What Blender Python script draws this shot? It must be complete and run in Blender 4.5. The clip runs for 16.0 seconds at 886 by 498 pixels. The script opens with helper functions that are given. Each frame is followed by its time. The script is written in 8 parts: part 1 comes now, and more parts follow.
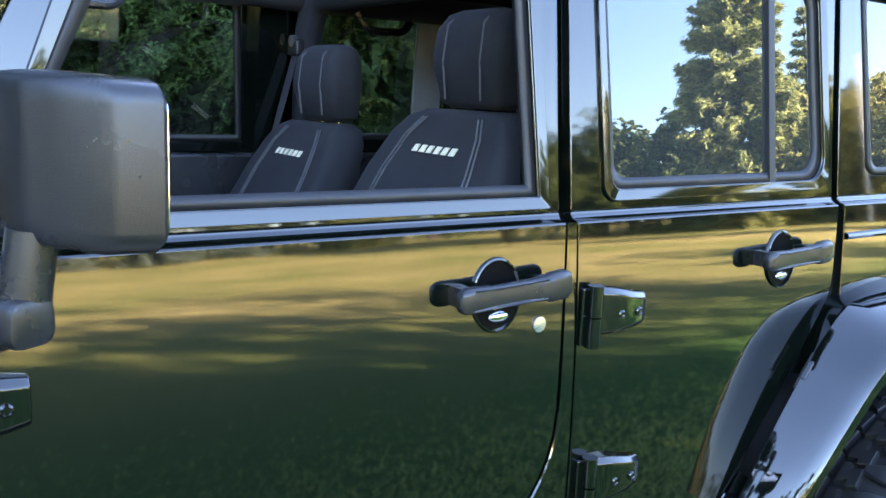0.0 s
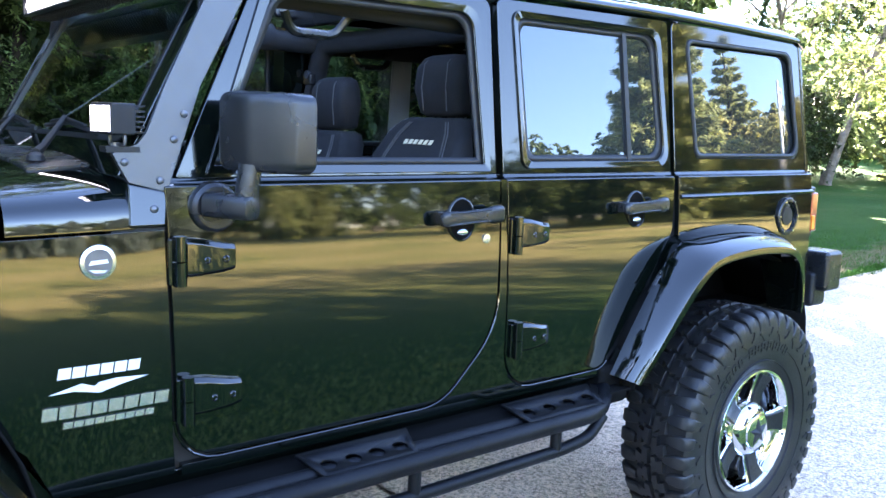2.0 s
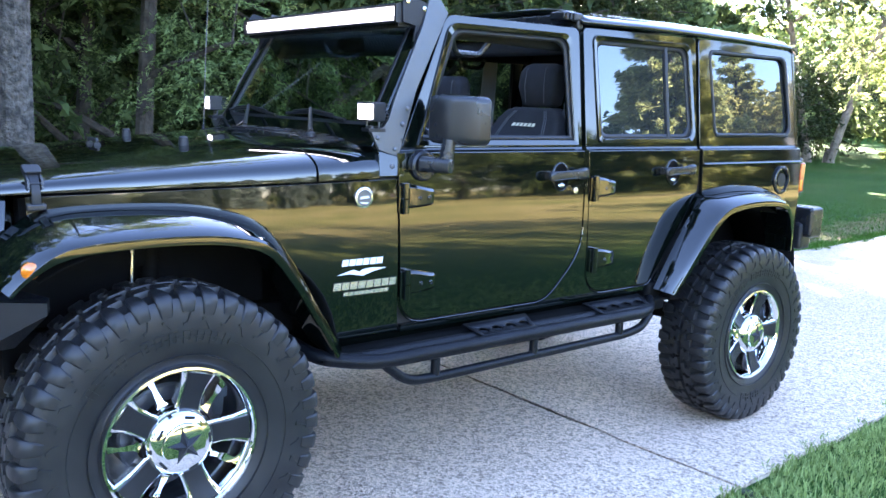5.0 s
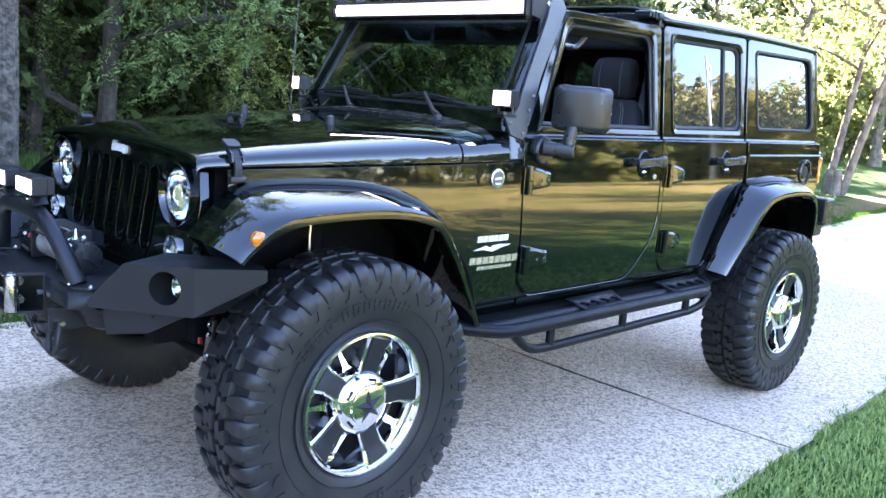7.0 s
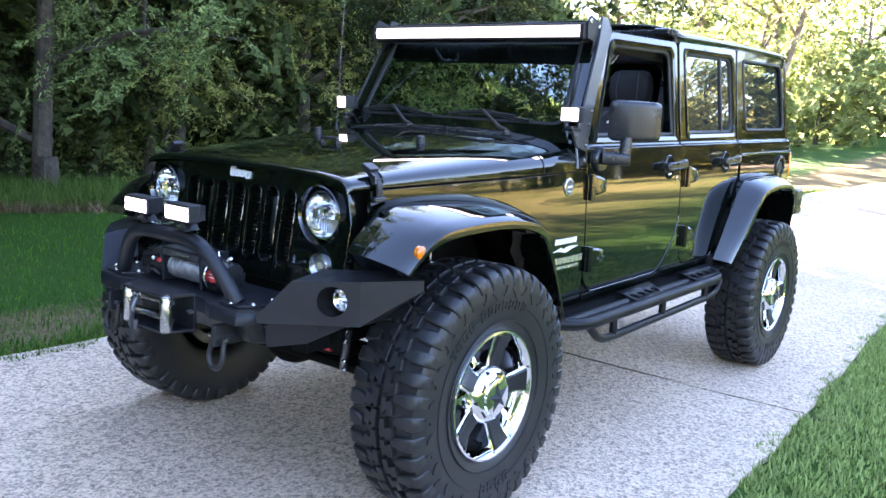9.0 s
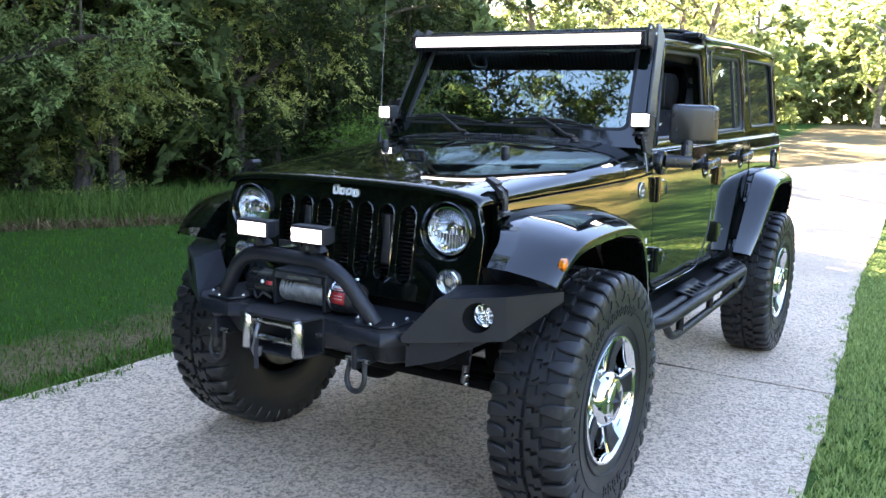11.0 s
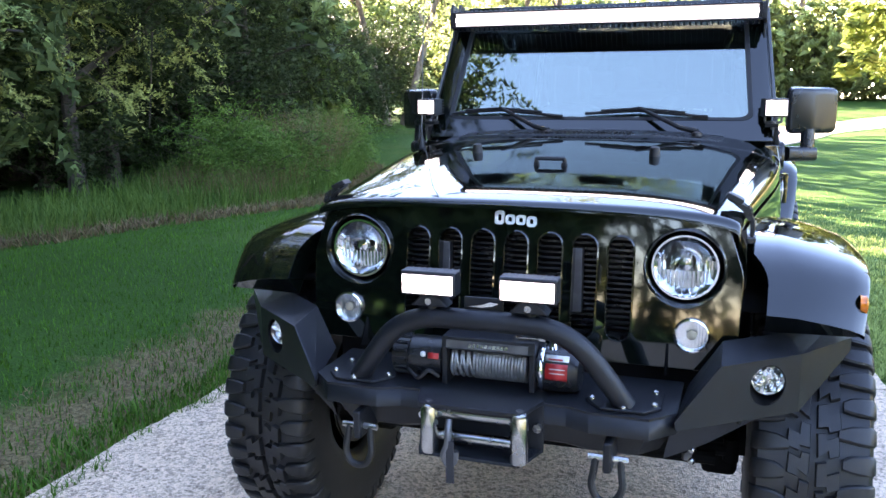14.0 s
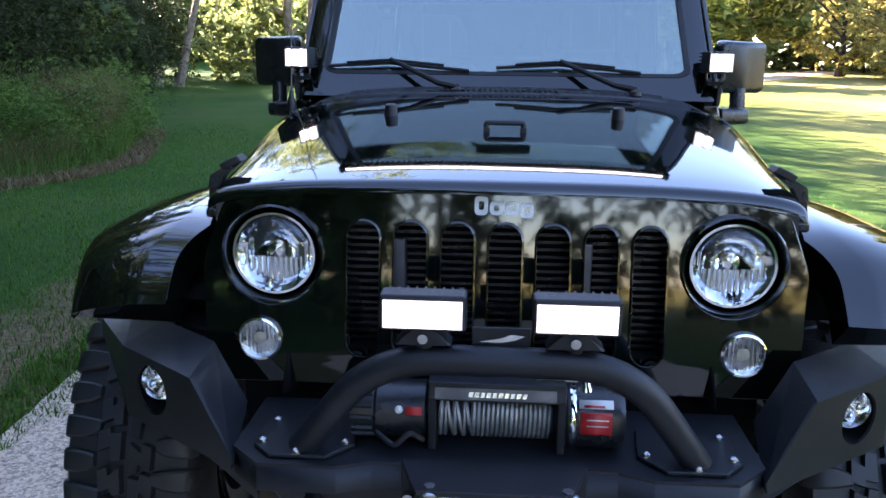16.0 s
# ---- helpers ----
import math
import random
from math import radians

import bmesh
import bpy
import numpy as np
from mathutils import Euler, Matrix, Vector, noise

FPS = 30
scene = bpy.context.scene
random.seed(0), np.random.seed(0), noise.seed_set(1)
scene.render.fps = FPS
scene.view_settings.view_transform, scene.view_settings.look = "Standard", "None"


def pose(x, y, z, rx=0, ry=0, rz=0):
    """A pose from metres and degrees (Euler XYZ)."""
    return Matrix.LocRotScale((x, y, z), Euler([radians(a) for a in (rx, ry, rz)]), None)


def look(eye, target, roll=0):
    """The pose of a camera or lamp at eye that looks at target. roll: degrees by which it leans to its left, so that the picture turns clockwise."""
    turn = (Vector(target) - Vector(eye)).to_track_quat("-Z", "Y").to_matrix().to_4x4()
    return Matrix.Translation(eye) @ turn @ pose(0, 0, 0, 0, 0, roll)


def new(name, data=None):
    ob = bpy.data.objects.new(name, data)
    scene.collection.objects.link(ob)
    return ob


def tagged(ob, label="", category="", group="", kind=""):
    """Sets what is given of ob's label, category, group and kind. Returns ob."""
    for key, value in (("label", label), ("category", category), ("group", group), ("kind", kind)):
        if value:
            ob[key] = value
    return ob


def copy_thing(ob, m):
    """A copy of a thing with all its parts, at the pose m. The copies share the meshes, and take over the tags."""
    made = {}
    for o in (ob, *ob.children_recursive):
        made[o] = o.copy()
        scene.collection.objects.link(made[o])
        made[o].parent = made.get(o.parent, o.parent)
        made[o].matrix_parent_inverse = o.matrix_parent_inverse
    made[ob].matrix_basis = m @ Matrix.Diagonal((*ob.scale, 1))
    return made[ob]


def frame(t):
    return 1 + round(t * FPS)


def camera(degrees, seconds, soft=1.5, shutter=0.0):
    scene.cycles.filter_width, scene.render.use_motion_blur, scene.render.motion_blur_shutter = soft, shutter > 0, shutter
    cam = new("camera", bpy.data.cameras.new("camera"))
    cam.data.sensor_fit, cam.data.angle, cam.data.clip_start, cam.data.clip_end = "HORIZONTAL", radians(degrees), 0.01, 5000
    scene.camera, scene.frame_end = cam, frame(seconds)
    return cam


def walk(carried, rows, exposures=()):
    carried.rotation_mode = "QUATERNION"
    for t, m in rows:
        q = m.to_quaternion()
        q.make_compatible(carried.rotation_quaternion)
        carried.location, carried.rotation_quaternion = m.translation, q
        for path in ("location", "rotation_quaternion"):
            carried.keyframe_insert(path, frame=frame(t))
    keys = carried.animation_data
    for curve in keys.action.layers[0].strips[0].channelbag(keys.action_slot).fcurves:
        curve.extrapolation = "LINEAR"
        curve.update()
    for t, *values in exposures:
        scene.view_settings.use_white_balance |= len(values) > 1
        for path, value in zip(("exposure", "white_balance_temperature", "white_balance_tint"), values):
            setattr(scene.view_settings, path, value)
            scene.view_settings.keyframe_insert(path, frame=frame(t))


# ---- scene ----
cam = camera(55.2, 16.0)
PATH = [
    (0, (0.823, -1.685, 1.48), (1.971, -0.079, 1.162), 4.3),
    (0.5, (0.638, -1.856, 1.455), (1.868, -0.312, 1.132), 4.2),
    (1, (0.428, -2.049, 1.423), (1.747, -0.571, 1.15), 3.6),
    (1.5, (0.287, -2.273, 1.406), (1.583, -0.767, 1.176), 3.4),
    (2, (0.156, -2.43, 1.401), (1.415, -0.895, 1.159), 3.5),
    (2.5, (-0.076, -2.548, 1.405), (1.212, -1.04, 1.143), 3.9),
    (3, (-0.248, -2.72, 1.435), (1.054, -1.222, 1.182), 3.8),
    (3.5, (-0.356, -2.892, 1.427), (0.901, -1.354, 1.19), 3.1),
    (4, (-0.492, -2.993, 1.438), (0.7, -1.406, 1.189), 3.3),
    (4.5, (-0.723, -3.048, 1.405), (0.541, -1.516, 1.163), 3.4),
    (4.7, (-0.797, -3.102, 1.4), (0.441, -1.556, 1.12), 3.4),
    (6.8, (-1.553, -2.755, 1.348), (-0.158, -1.356, 1.042), 5.7),
    (7, (-1.617, -2.742, 1.341), (-0.219, -1.348, 1.025), 5.7),
    (7.5, (-1.771, -2.654, 1.326), (-0.39, -1.248, 0.986), 5.6),
    (8, (-1.911, -2.556, 1.351), (-0.457, -1.221, 1.034), 5.1),
    (8.5, (-2.126, -2.493, 1.357), (-0.606, -1.218, 1.102), 4.5),
    (8.7, (-2.207, -2.468, 1.354), (-0.675, -1.213, 1.073), 4.3),
    (10.8, (-2.677, -1.896, 1.362), (-0.987, -0.86, 1.094), 2.6),
    (11, (-2.727, -1.841, 1.373), (-1.045, -0.8, 1.078), 2.2),
    (11.5, (-2.745, -1.654, 1.345), (-1.071, -0.619, 0.99), 1.8),
    (12, (-2.701, -1.427, 1.382), (-1.001, -0.438, 1.022), 1.2),
    (12.5, (-2.665, -1.201, 1.368), (-0.92, -0.289, 1.016), 0.9),
    (13, (-2.632, -0.952, 1.393), (-0.833, -0.145, 1.06), 0.8),
    (13.5, (-2.561, -0.728, 1.397), (-0.734, 0.007, 1.052), 0.5),
    (14, (-2.506, -0.534, 1.398), (-0.641, 0.112, 1.077), 0.2),
    (14.5, (-2.454, -0.328, 1.407), (-0.527, 0.125, 1.122), 0.8),
    (15, (-2.341, -0.186, 1.399), (-0.385, 0.119, 1.109), 1.1),
    (15.5, (-2.16, -0.102, 1.411), (-0.201, 0.173, 1.113), 0.4),
    (16, (-1.967, -0.001, 1.362), (-0.012, 0.134, 0.963), 0.8),
]
walk(cam, [(t, look(eye, target, roll)) for t, eye, target, roll in PATH], [(0.0, 4.98, 7200, 22), (1.2, 4.94, 6850, 22.5), (2.0, 4.69, 6550, 23.5), (4.5, 4.66, 6450, 24.5), (7.0, 4.71, 6830, 26), (8.5, 4.65, 7050, 27), (11.0, 4.32, 7750, 22), (12.5, 4.55, 7700, 23.5), (14.0, 4.50, 7450, 26), (16.0, 3.81, 7000, 27)])

# ---- light ----
SUN_EL, SUN_AZ = radians(25.5), math.atan2(0.83, 0.55)
world = bpy.data.worlds.new("world")
scene.world = world
world.use_nodes = True
wn = world.node_tree.nodes
sky = wn.new("ShaderNodeTexSky")
sky.sky_type = "NISHITA"
sky.sun_disc = False
sky.sun_elevation = SUN_EL
sky.sun_rotation = math.pi / 2 - SUN_AZ
sky.air_density, sky.dust_density, sky.ozone_density = 1.0, 0.15, 3.2
wn["Background"].inputs[1].default_value = 0.078
world.node_tree.links.new(sky.outputs[0], wn["Background"].inputs[0])
sun = new("sun", bpy.data.lights.new("sun", "SUN"))
sun.data.energy, sun.data.angle, sun.data.color = 5.0, radians(0.5), (1.0, 0.93, 0.80)
sun.matrix_world = look((0, 0, 0), (-math.cos(SUN_AZ) * math.cos(SUN_EL), -math.sin(SUN_AZ) * math.cos(SUN_EL), -math.sin(SUN_EL)))


# ---- materials ----
def mat(name, color, rough=0.5, metal=0.0, coat=0.0, ior=1.5, spec=0.5, trans=0.0, emit=None, power=0.0,
        noise_scale=0.0, noise_amt=0.0, bump=0.0, bump_scale=200.0, rough_var=0.0, second=None, wave=0.0, wave_scale=3.0, random_amt=0.0):
    """A procedural surface: base colour with broad stains and fine grain, bump and roughness variation."""
    m = bpy.data.materials.new(name)
    m.use_nodes = True
    nt = m.node_tree
    n, l = nt.nodes, nt.links
    b = n["Principled BSDF"]
    b.inputs["Base Color"].default_value = (*color, 1)
    b.inputs["Roughness"].default_value = rough
    b.inputs["Metallic"].default_value = metal
    b.inputs["IOR"].default_value = ior
    b.inputs["Specular IOR Level"].default_value = spec
    b.inputs["Coat Weight"].default_value = coat
    b.inputs["Coat Roughness"].default_value = 0.02
    b.inputs["Transmission Weight"].default_value = trans
    if emit:
        b.inputs["Emission Color"].default_value = (*emit, 1)
        b.inputs["Emission Strength"].default_value = power
    co = n.new("ShaderNodeTexCoord").outputs["Object"]
    if noise_amt or rough_var or second:
        big = n.new("ShaderNodeTexNoise")
        big.inputs["Scale"].default_value = noise_scale
        big.inputs["Detail"].default_value = 6
        l.new(co, big.inputs["Vector"])
        mix = n.new("ShaderNodeMix")
        mix.data_type = "RGBA"
        c2 = second or tuple(min(1, c * (1 - noise_amt)) for c in color)
        ramp = n.new("ShaderNodeMapRange")
        ramp.inputs["From Min"].default_value, ramp.inputs["From Max"].default_value = 0.35, 0.65
        l.new(big.outputs["Fac"], ramp.inputs["Value"])
        l.new(ramp.outputs[0], mix.inputs["Factor"])
        mix.inputs["A"].default_value = (*color, 1)
        mix.inputs["B"].default_value = (*c2, 1)
        out = mix.outputs["Result"]
        if random_amt:
            info = n.new("ShaderNodeObjectInfo")
            geo = n.new("ShaderNodeNewGeometry")
            hsv = n.new("ShaderNodeHueSaturation")
            add = n.new("ShaderNodeMapRange")
            add.inputs["To Min"].default_value, add.inputs["To Max"].default_value = 1 - random_amt, 1 + random_amt
            l.new(geo.outputs["Random Per Island"], add.inputs["Value"])
            l.new(add.outputs[0], hsv.inputs["Value"])
            l.new(out, hsv.inputs["Color"])
            out = hsv.outputs["Color"]
        l.new(out, b.inputs["Base Color"])
        if rough_var:
            rr = n.new("ShaderNodeMapRange")
            rr.inputs["To Min"].default_value, rr.inputs["To Max"].default_value = max(0, rough - rough_var), min(1, rough + rough_var)
            l.new(big.outputs["Fac"], rr.inputs["Value"])
            l.new(rr.outputs[0], b.inputs["Roughness"])
    last = None
    if wave:
        w = n.new("ShaderNodeTexNoise")
        w.inputs["Scale"].default_value, w.inputs["Detail"].default_value = wave_scale, 1
        l.new(co, w.inputs["Vector"])
        bw = n.new("ShaderNodeBump")
        bw.inputs["Strength"].default_value, bw.inputs["Distance"].default_value = 1.0, wave
        l.new(w.outputs["Fac"], bw.inputs["Height"])
        last = bw
    if bump:
        f = n.new("ShaderNodeTexNoise")
        f.inputs["Scale"].default_value, f.inputs["Detail"].default_value = bump_scale, 3
        l.new(co, f.inputs["Vector"])
        bf = n.new("ShaderNodeBump")
        bf.inputs["Strength"].default_value, bf.inputs["Distance"].default_value = 1.0, bump
        l.new(f.outputs["Fac"], bf.inputs["Height"])
        if last:
            l.new(last.outputs[0], bf.inputs["Normal"])
        last = bf
    if last:
        l.new(last.outputs[0], b.inputs["Normal"])
        if coat:
            l.new(last.outputs[0], b.inputs["Coat Normal"])
    return m


PAINT = mat("black_paint", (0.002, 0.0035, 0.0025), 0.04, ior=1.72, wave=0.0012, wave_scale=2.2)
PLASTIC = mat("textured_black_plastic", (0.015, 0.016, 0.018), 0.27, spec=0.6, bump=0.0003, bump_scale=900, noise_scale=9, noise_amt=0.3, rough_var=0.08)
POWDER = mat("powder_coat_black", (0.012, 0.0135, 0.017), 0.40, spec=0.38, bump=0.0006, bump_scale=700, noise_scale=7, noise_amt=0.4, rough_var=0.1)
STEP_COAT = mat("step_coating", (0.007, 0.008, 0.010), 0.38, spec=0.18, bump=0.0006, bump_scale=600, noise_scale=7, noise_amt=0.4, rough_var=0.1)
SATIN = mat("satin_black_steel", (0.030, 0.031, 0.034), 0.30, spec=1.0, bump=0.0004, bump_scale=700, noise_scale=7, noise_amt=0.3, rough_var=0.08)
DARK = mat("dark_underside", (0.006, 0.006, 0.006), 0.8, spec=0.1, noise_scale=6, noise_amt=0.5)
RUBBER = mat("tyre_rubber", (0.009, 0.0096, 0.0115), 0.43, spec=0.46, bump=0.0005, bump_scale=300, noise_scale=14, second=(0.018, 0.0178, 0.0175), rough_var=0.12)
SEAL = mat("rubber_seal", (0.012, 0.012, 0.013), 0.5, noise_scale=20, noise_amt=0.3)
CHROME = mat("chrome", (0.86, 0.87, 0.88), 0.04, metal=1.0, wave=0.0004, wave_scale=15)
STEEL = mat("zinc_steel", (0.55, 0.55, 0.54), 0.25, metal=1.0, noise_scale=30, noise_amt=0.3, rough_var=0.12)
CAST = mat("grey_metal", (0.18, 0.18, 0.19), 0.45, metal=0.8, noise_scale=25, noise_amt=0.3, rough_var=0.1)
TINT = mat("tinted_glass", (0.018, 0.020, 0.020), 0.0, ior=2.05, wave=0.0006, wave_scale=2.0)
TINT.node_tree.nodes["Principled BSDF"].inputs["Specular Tint"].default_value = (0.84, 0.93, 1.0, 1)
AMBER = mat("amber_lens", (0.95, 0.22, 0.01), 0.08, noise_scale=60, noise_amt=0.4, coat=1.0)
REDLENS = mat("red_lens", (0.35, 0.02, 0.015), 0.1, coat=1.0, noise_scale=60, noise_amt=0.3)
WHITE = mat("white_decal", (0.75, 0.75, 0.72), 0.4, noise_scale=40, noise_amt=0.1)
SILVER = mat("silver_badge", (0.75, 0.75, 0.74), 0.25, metal=0.9, noise_scale=40, noise_amt=0.1)
REDP = mat("red_decal", (0.55, 0.03, 0.03), 0.35, noise_scale=40, noise_amt=0.15)
FABRIC = mat("seat_cloth", (0.014, 0.0145, 0.017), 0.9, bump=0.0006, bump_scale=500, noise_scale=12, noise_amt=0.3)
STITCH = mat("pale_stitch", (0.08, 0.08, 0.082), 0.8, noise_scale=80, noise_amt=0.2)
GOLD = mat("pale_thread", (0.80, 0.72, 0.50), 0.7, noise_scale=80, noise_amt=0.2)
BELT = mat("belt_webbing", (0.03, 0.03, 0.034), 0.75, bump=0.0005, bump_scale=400, noise_scale=20, noise_amt=0.2)
LED = mat("led_light", (1, 1, 1), 0.3, emit=(1.0, 0.97, 0.98), power=1.3)
LEDSOFT = mat("led_reflector", (0.9, 0.9, 0.92), 0.3, emit=(1.0, 0.97, 0.98), power=0.1)
ROPE = mat("wire_rope", (0.33, 0.34, 0.35), 0.5, metal=0.6, noise_scale=40, noise_amt=0.4)
BRIGHT = mat("lamp_reflector", (0.95, 0.96, 0.97), 0.10, metal=1.0, noise_scale=40, noise_amt=0.12, rough_var=0.08)
# near-black that puts the darkness inside a recess into the colour
RECESS_SHADE = mat("recess_shade", (0.002, 0.002, 0.002), 0.5, spec=0.05, noise_scale=30, noise_amt=0.2)


def pane_mat(name, tint, f0, gloss=(1.0, 1.0, 1.0)):
    """Thin clear glass: what lies behind, tinted, with a mirror gloss that grows at grazing angles."""
    m = bpy.data.materials.new(name)
    m.use_nodes = True
    n, l = m.node_tree.nodes, m.node_tree.links
    n.remove(n["Principled BSDF"])
    t, g, f, x = (n.new(k) for k in ("ShaderNodeBsdfTransparent", "ShaderNodeBsdfGlossy", "ShaderNodeLayerWeight", "ShaderNodeMixShader"))
    p, r = n.new("ShaderNodeMath"), n.new("ShaderNodeMapRange")
    p.operation = "POWER"
    p.inputs[1].default_value = 4.0
    f.inputs["Blend"].default_value = 0.5
    r.inputs["To Min"].default_value = f0
    t.inputs["Color"].default_value = (*tint, 1)
    g.inputs["Roughness"].default_value = 0.0
    g.inputs["Color"].default_value = (*gloss, 1)
    l.new(f.outputs["Facing"], p.inputs[0])
    l.new(p.outputs[0], r.inputs["Value"])
    l.new(r.outputs[0], x.inputs[0])
    l.new(t.outputs[0], x.inputs[1])
    l.new(g.outputs[0], x.inputs[2])
    l.new(x.outputs[0], n["Material Output"].inputs["Surface"])
    return m


GLASS = pane_mat("clear_glass", (0.46, 0.53, 0.52), 0.28, (0.88, 0.99, 0.88))
SIDE_GLASS = pane_mat("side_glass", (0.55, 0.62, 0.61), 0.07)
LENS = pane_mat("lamp_lens", (0.96, 0.97, 0.97), 0.05)

# ---- building tools ----
RAKE = 0.036


def raked(v):
    """Body space to the world: the body sits nose-down by about two degrees."""
    return Vector((v[0] - RAKE * (v[2] - 1.0), v[1], v[2] + RAKE * v[0]))


def part(name, bm, material, parent=None, label="", body=True, bevel=0.0, solid=0.0, smooth=35, segs=2):
    """Links a bmesh as one mesh object under a thing or a part."""
    if body:
        for v in bm.verts:
            v.co = raked(v.co)
    bmesh.ops.remove_doubles(bm, verts=bm.verts, dist=0.00005)
    bmesh.ops.recalc_face_normals(bm, faces=bm.faces)
    me = bpy.data.meshes.new(name)
    bm.to_mesh(me)
    bm.free()
    me.materials.append(material)
    if smooth:
        me.polygons.foreach_set("use_smooth", [True] * len(me.polygons))
        me.set_sharp_from_angle(angle=radians(smooth))
    ob = new(name, me)
    if parent:
        ob.parent = parent
    if label:
        ob["label"] = label
    if solid:
        m = ob.modifiers.new("solid", "SOLIDIFY")
        m.thickness, m.offset = abs(solid), (-1 if solid > 0 else 1)
    if bevel:
        m = ob.modifiers.new("bevel", "BEVEL")
        m.width, m.segments, m.limit_method, m.angle_limit = bevel, segs, "ANGLE", radians(30)
        m.harden_normals = True
    return ob


def empty(name, x=0, y=0, z=0):
    ob = new(name)
    ob.matrix_basis = pose(x, y, z)
    ob.empty_display_size = 0.1
    return ob


def rpoly(points, radii, seg=5):
    """A 2D outline with rounded corners."""
    out = []
    n = len(points)
    if not isinstance(radii, (list, tuple)):
        radii = [radii] * n
    for i in range(n):
        p, a, b = Vector(points[i]), Vector(points[i - 1]), Vector(points[(i + 1) % n])
        r = radii[i]
        if r <= 0:
            out.append(p)
            continue
        u, w = (a - p), (b - p)
        lu, lw = u.length, w.length
        u, w = u / lu, w / lw
        ang = math.acos(max(-1, min(1, u.dot(w))))
        d = min(r / math.tan(ang / 2), 0.49 * lu, 0.49 * lw)
        rr = d * math.tan(ang / 2)
        c = p + (u + w).normalized() * (rr / math.sin(ang / 2))
        s, e = p + u * d - c, p + w * d - c
        tot = s.angle_signed(e) if s.length and e.length else 0
        for k in range(seg + 1):
            q = Vector(s)
            q.rotate(Matrix.Rotation(-tot * k / seg, 2))
            out.append(c + q)
    return [tuple(p) for p in out]


def ngon(bm, pts):
    return bm.faces.new([bm.verts.new(p) for p in pts])


def prism(bm, pts3, shift):
    """A closed solid: the outline pts3 swept by the vector shift."""
    a = [bm.verts.new(p) for p in pts3]
    b = [bm.verts.new(Vector(p) + Vector(shift)) for p in pts3]
    bm.faces.new(a)
    bm.faces.new(b[::-1])
    n = len(a)
    for i in range(n):
        bm.faces.new((a[i], b[i], b[(i + 1) % n], a[(i + 1) % n]))
    return a + b


def box(bm, x0, x1, y0, y1, z0, z1):
    return prism(bm, [(x0, y0, z0), (x1, y0, z0), (x1, y1, z0), (x0, y1, z0)], (0, 0, z1 - z0))


def turn_verts(verts, m):
    for v in verts:
        v.co = m @ v.co


def loft(bm, rings, closed=True, caps=True):
    """Skins rings of equal count."""
    vs = [[bm.verts.new(p) for p in r] for r in rings]
    n = len(vs[0])
    for a, b in zip(vs, vs[1:]):
        for i in range(n if closed else n - 1):
            j = (i + 1) % n
            bm.faces.new((a[i], a[j], b[j], b[i]))
    if caps and closed:
        bm.faces.new(vs[0][::-1])
        bm.faces.new(vs[-1])
    return [v for r in vs for v in r]


def circle(c, axis, r, n=24, start=0.0):
    axis = Vector(axis).normalized()
    u = axis.orthogonal().normalized() if abs(axis.z) > 0.9 or abs(axis.y) < 0.9 else Vector((1, 0, 0))
    w = axis.cross(u)
    return [Vector(c) + r * (math.cos(start + 2 * math.pi * k / n) * u + math.sin(start + 2 * math.pi * k / n) * w) for k in range(n)]


def rod(bm, a, b, r, r2=None, n=16):
    a, b = Vector(a), Vector(b)
    return loft(bm, [circle(a, b - a, r, n), circle(b, b - a, r2 if r2 is not None else r, n)])


def tube(bm, pts, r, n=14, bend=0.0, seg=5):
    """A round bar along a polyline, with bends of radius bend. r: one radius or one for each end."""
    pts = [Vector(p) for p in pts]
    path = [pts[0]]
    for i in range(1, len(pts) - 1):
        p, a, b = pts[i], pts[i - 1], pts[i + 1]
        d = min(bend, 0.45 * (a - p).length, 0.45 * (b - p).length)
        if d <= 0:
            path.append(p)
            continue
        s, e = p + (a - p).normalized() * d, p + (b - p).normalized() * d
        for k in range(seg + 1):
            t = k / seg
            path.append(s * (1 - t) ** 2 + p * 2 * t * (1 - t) + e * t * t)
    path.append(pts[-1])
    rs = r if isinstance(r, (list, tuple)) else (r, r)
    tan = [(path[min(i + 1, len(path) - 1)] - path[max(i - 1, 0)]).normalized() for i in range(len(path))]
    u = tan[0].orthogonal().normalized()
    rings = []
    for i, (p, t) in enumerate(zip(path, tan)):
        u = (u - t * u.dot(t)).normalized()
        w = t.cross(u)
        f = i / (len(path) - 1)
        rad = rs[0] * (1 - f) + rs[1] * f
        rings.append([p + rad * (math.cos(2 * math.pi * k / n) * u + math.sin(2 * math.pi * k / n) * w) for k in range(n)])
    return loft(bm, rings)


def lathe(bm, profile, c, axis, n=48, closed=False):
    """Turns a profile of (along the axis, radius) round the axis through c."""
    axis = Vector(axis).normalized()
    rings = [circle(Vector(c) + axis * a, axis, max(r, 0.0001), n) for a, r in profile]
    if closed:
        rings.append(rings[0])
    return loft(bm, rings, caps=False)


def sphere(bm, c, rx, ry, rz, n=12):
    rings = []
    for k in range(1, n):
        a = math.pi * k / n
        rings.append([Vector(c) + Vector((rx * math.sin(a) * math.cos(2 * math.pi * j / (2 * n)), ry * math.sin(a) * math.sin(2 * math.pi * j / (2 * n)), rz * math.cos(a))) for j in range(2 * n)])
    return loft(bm, rings)


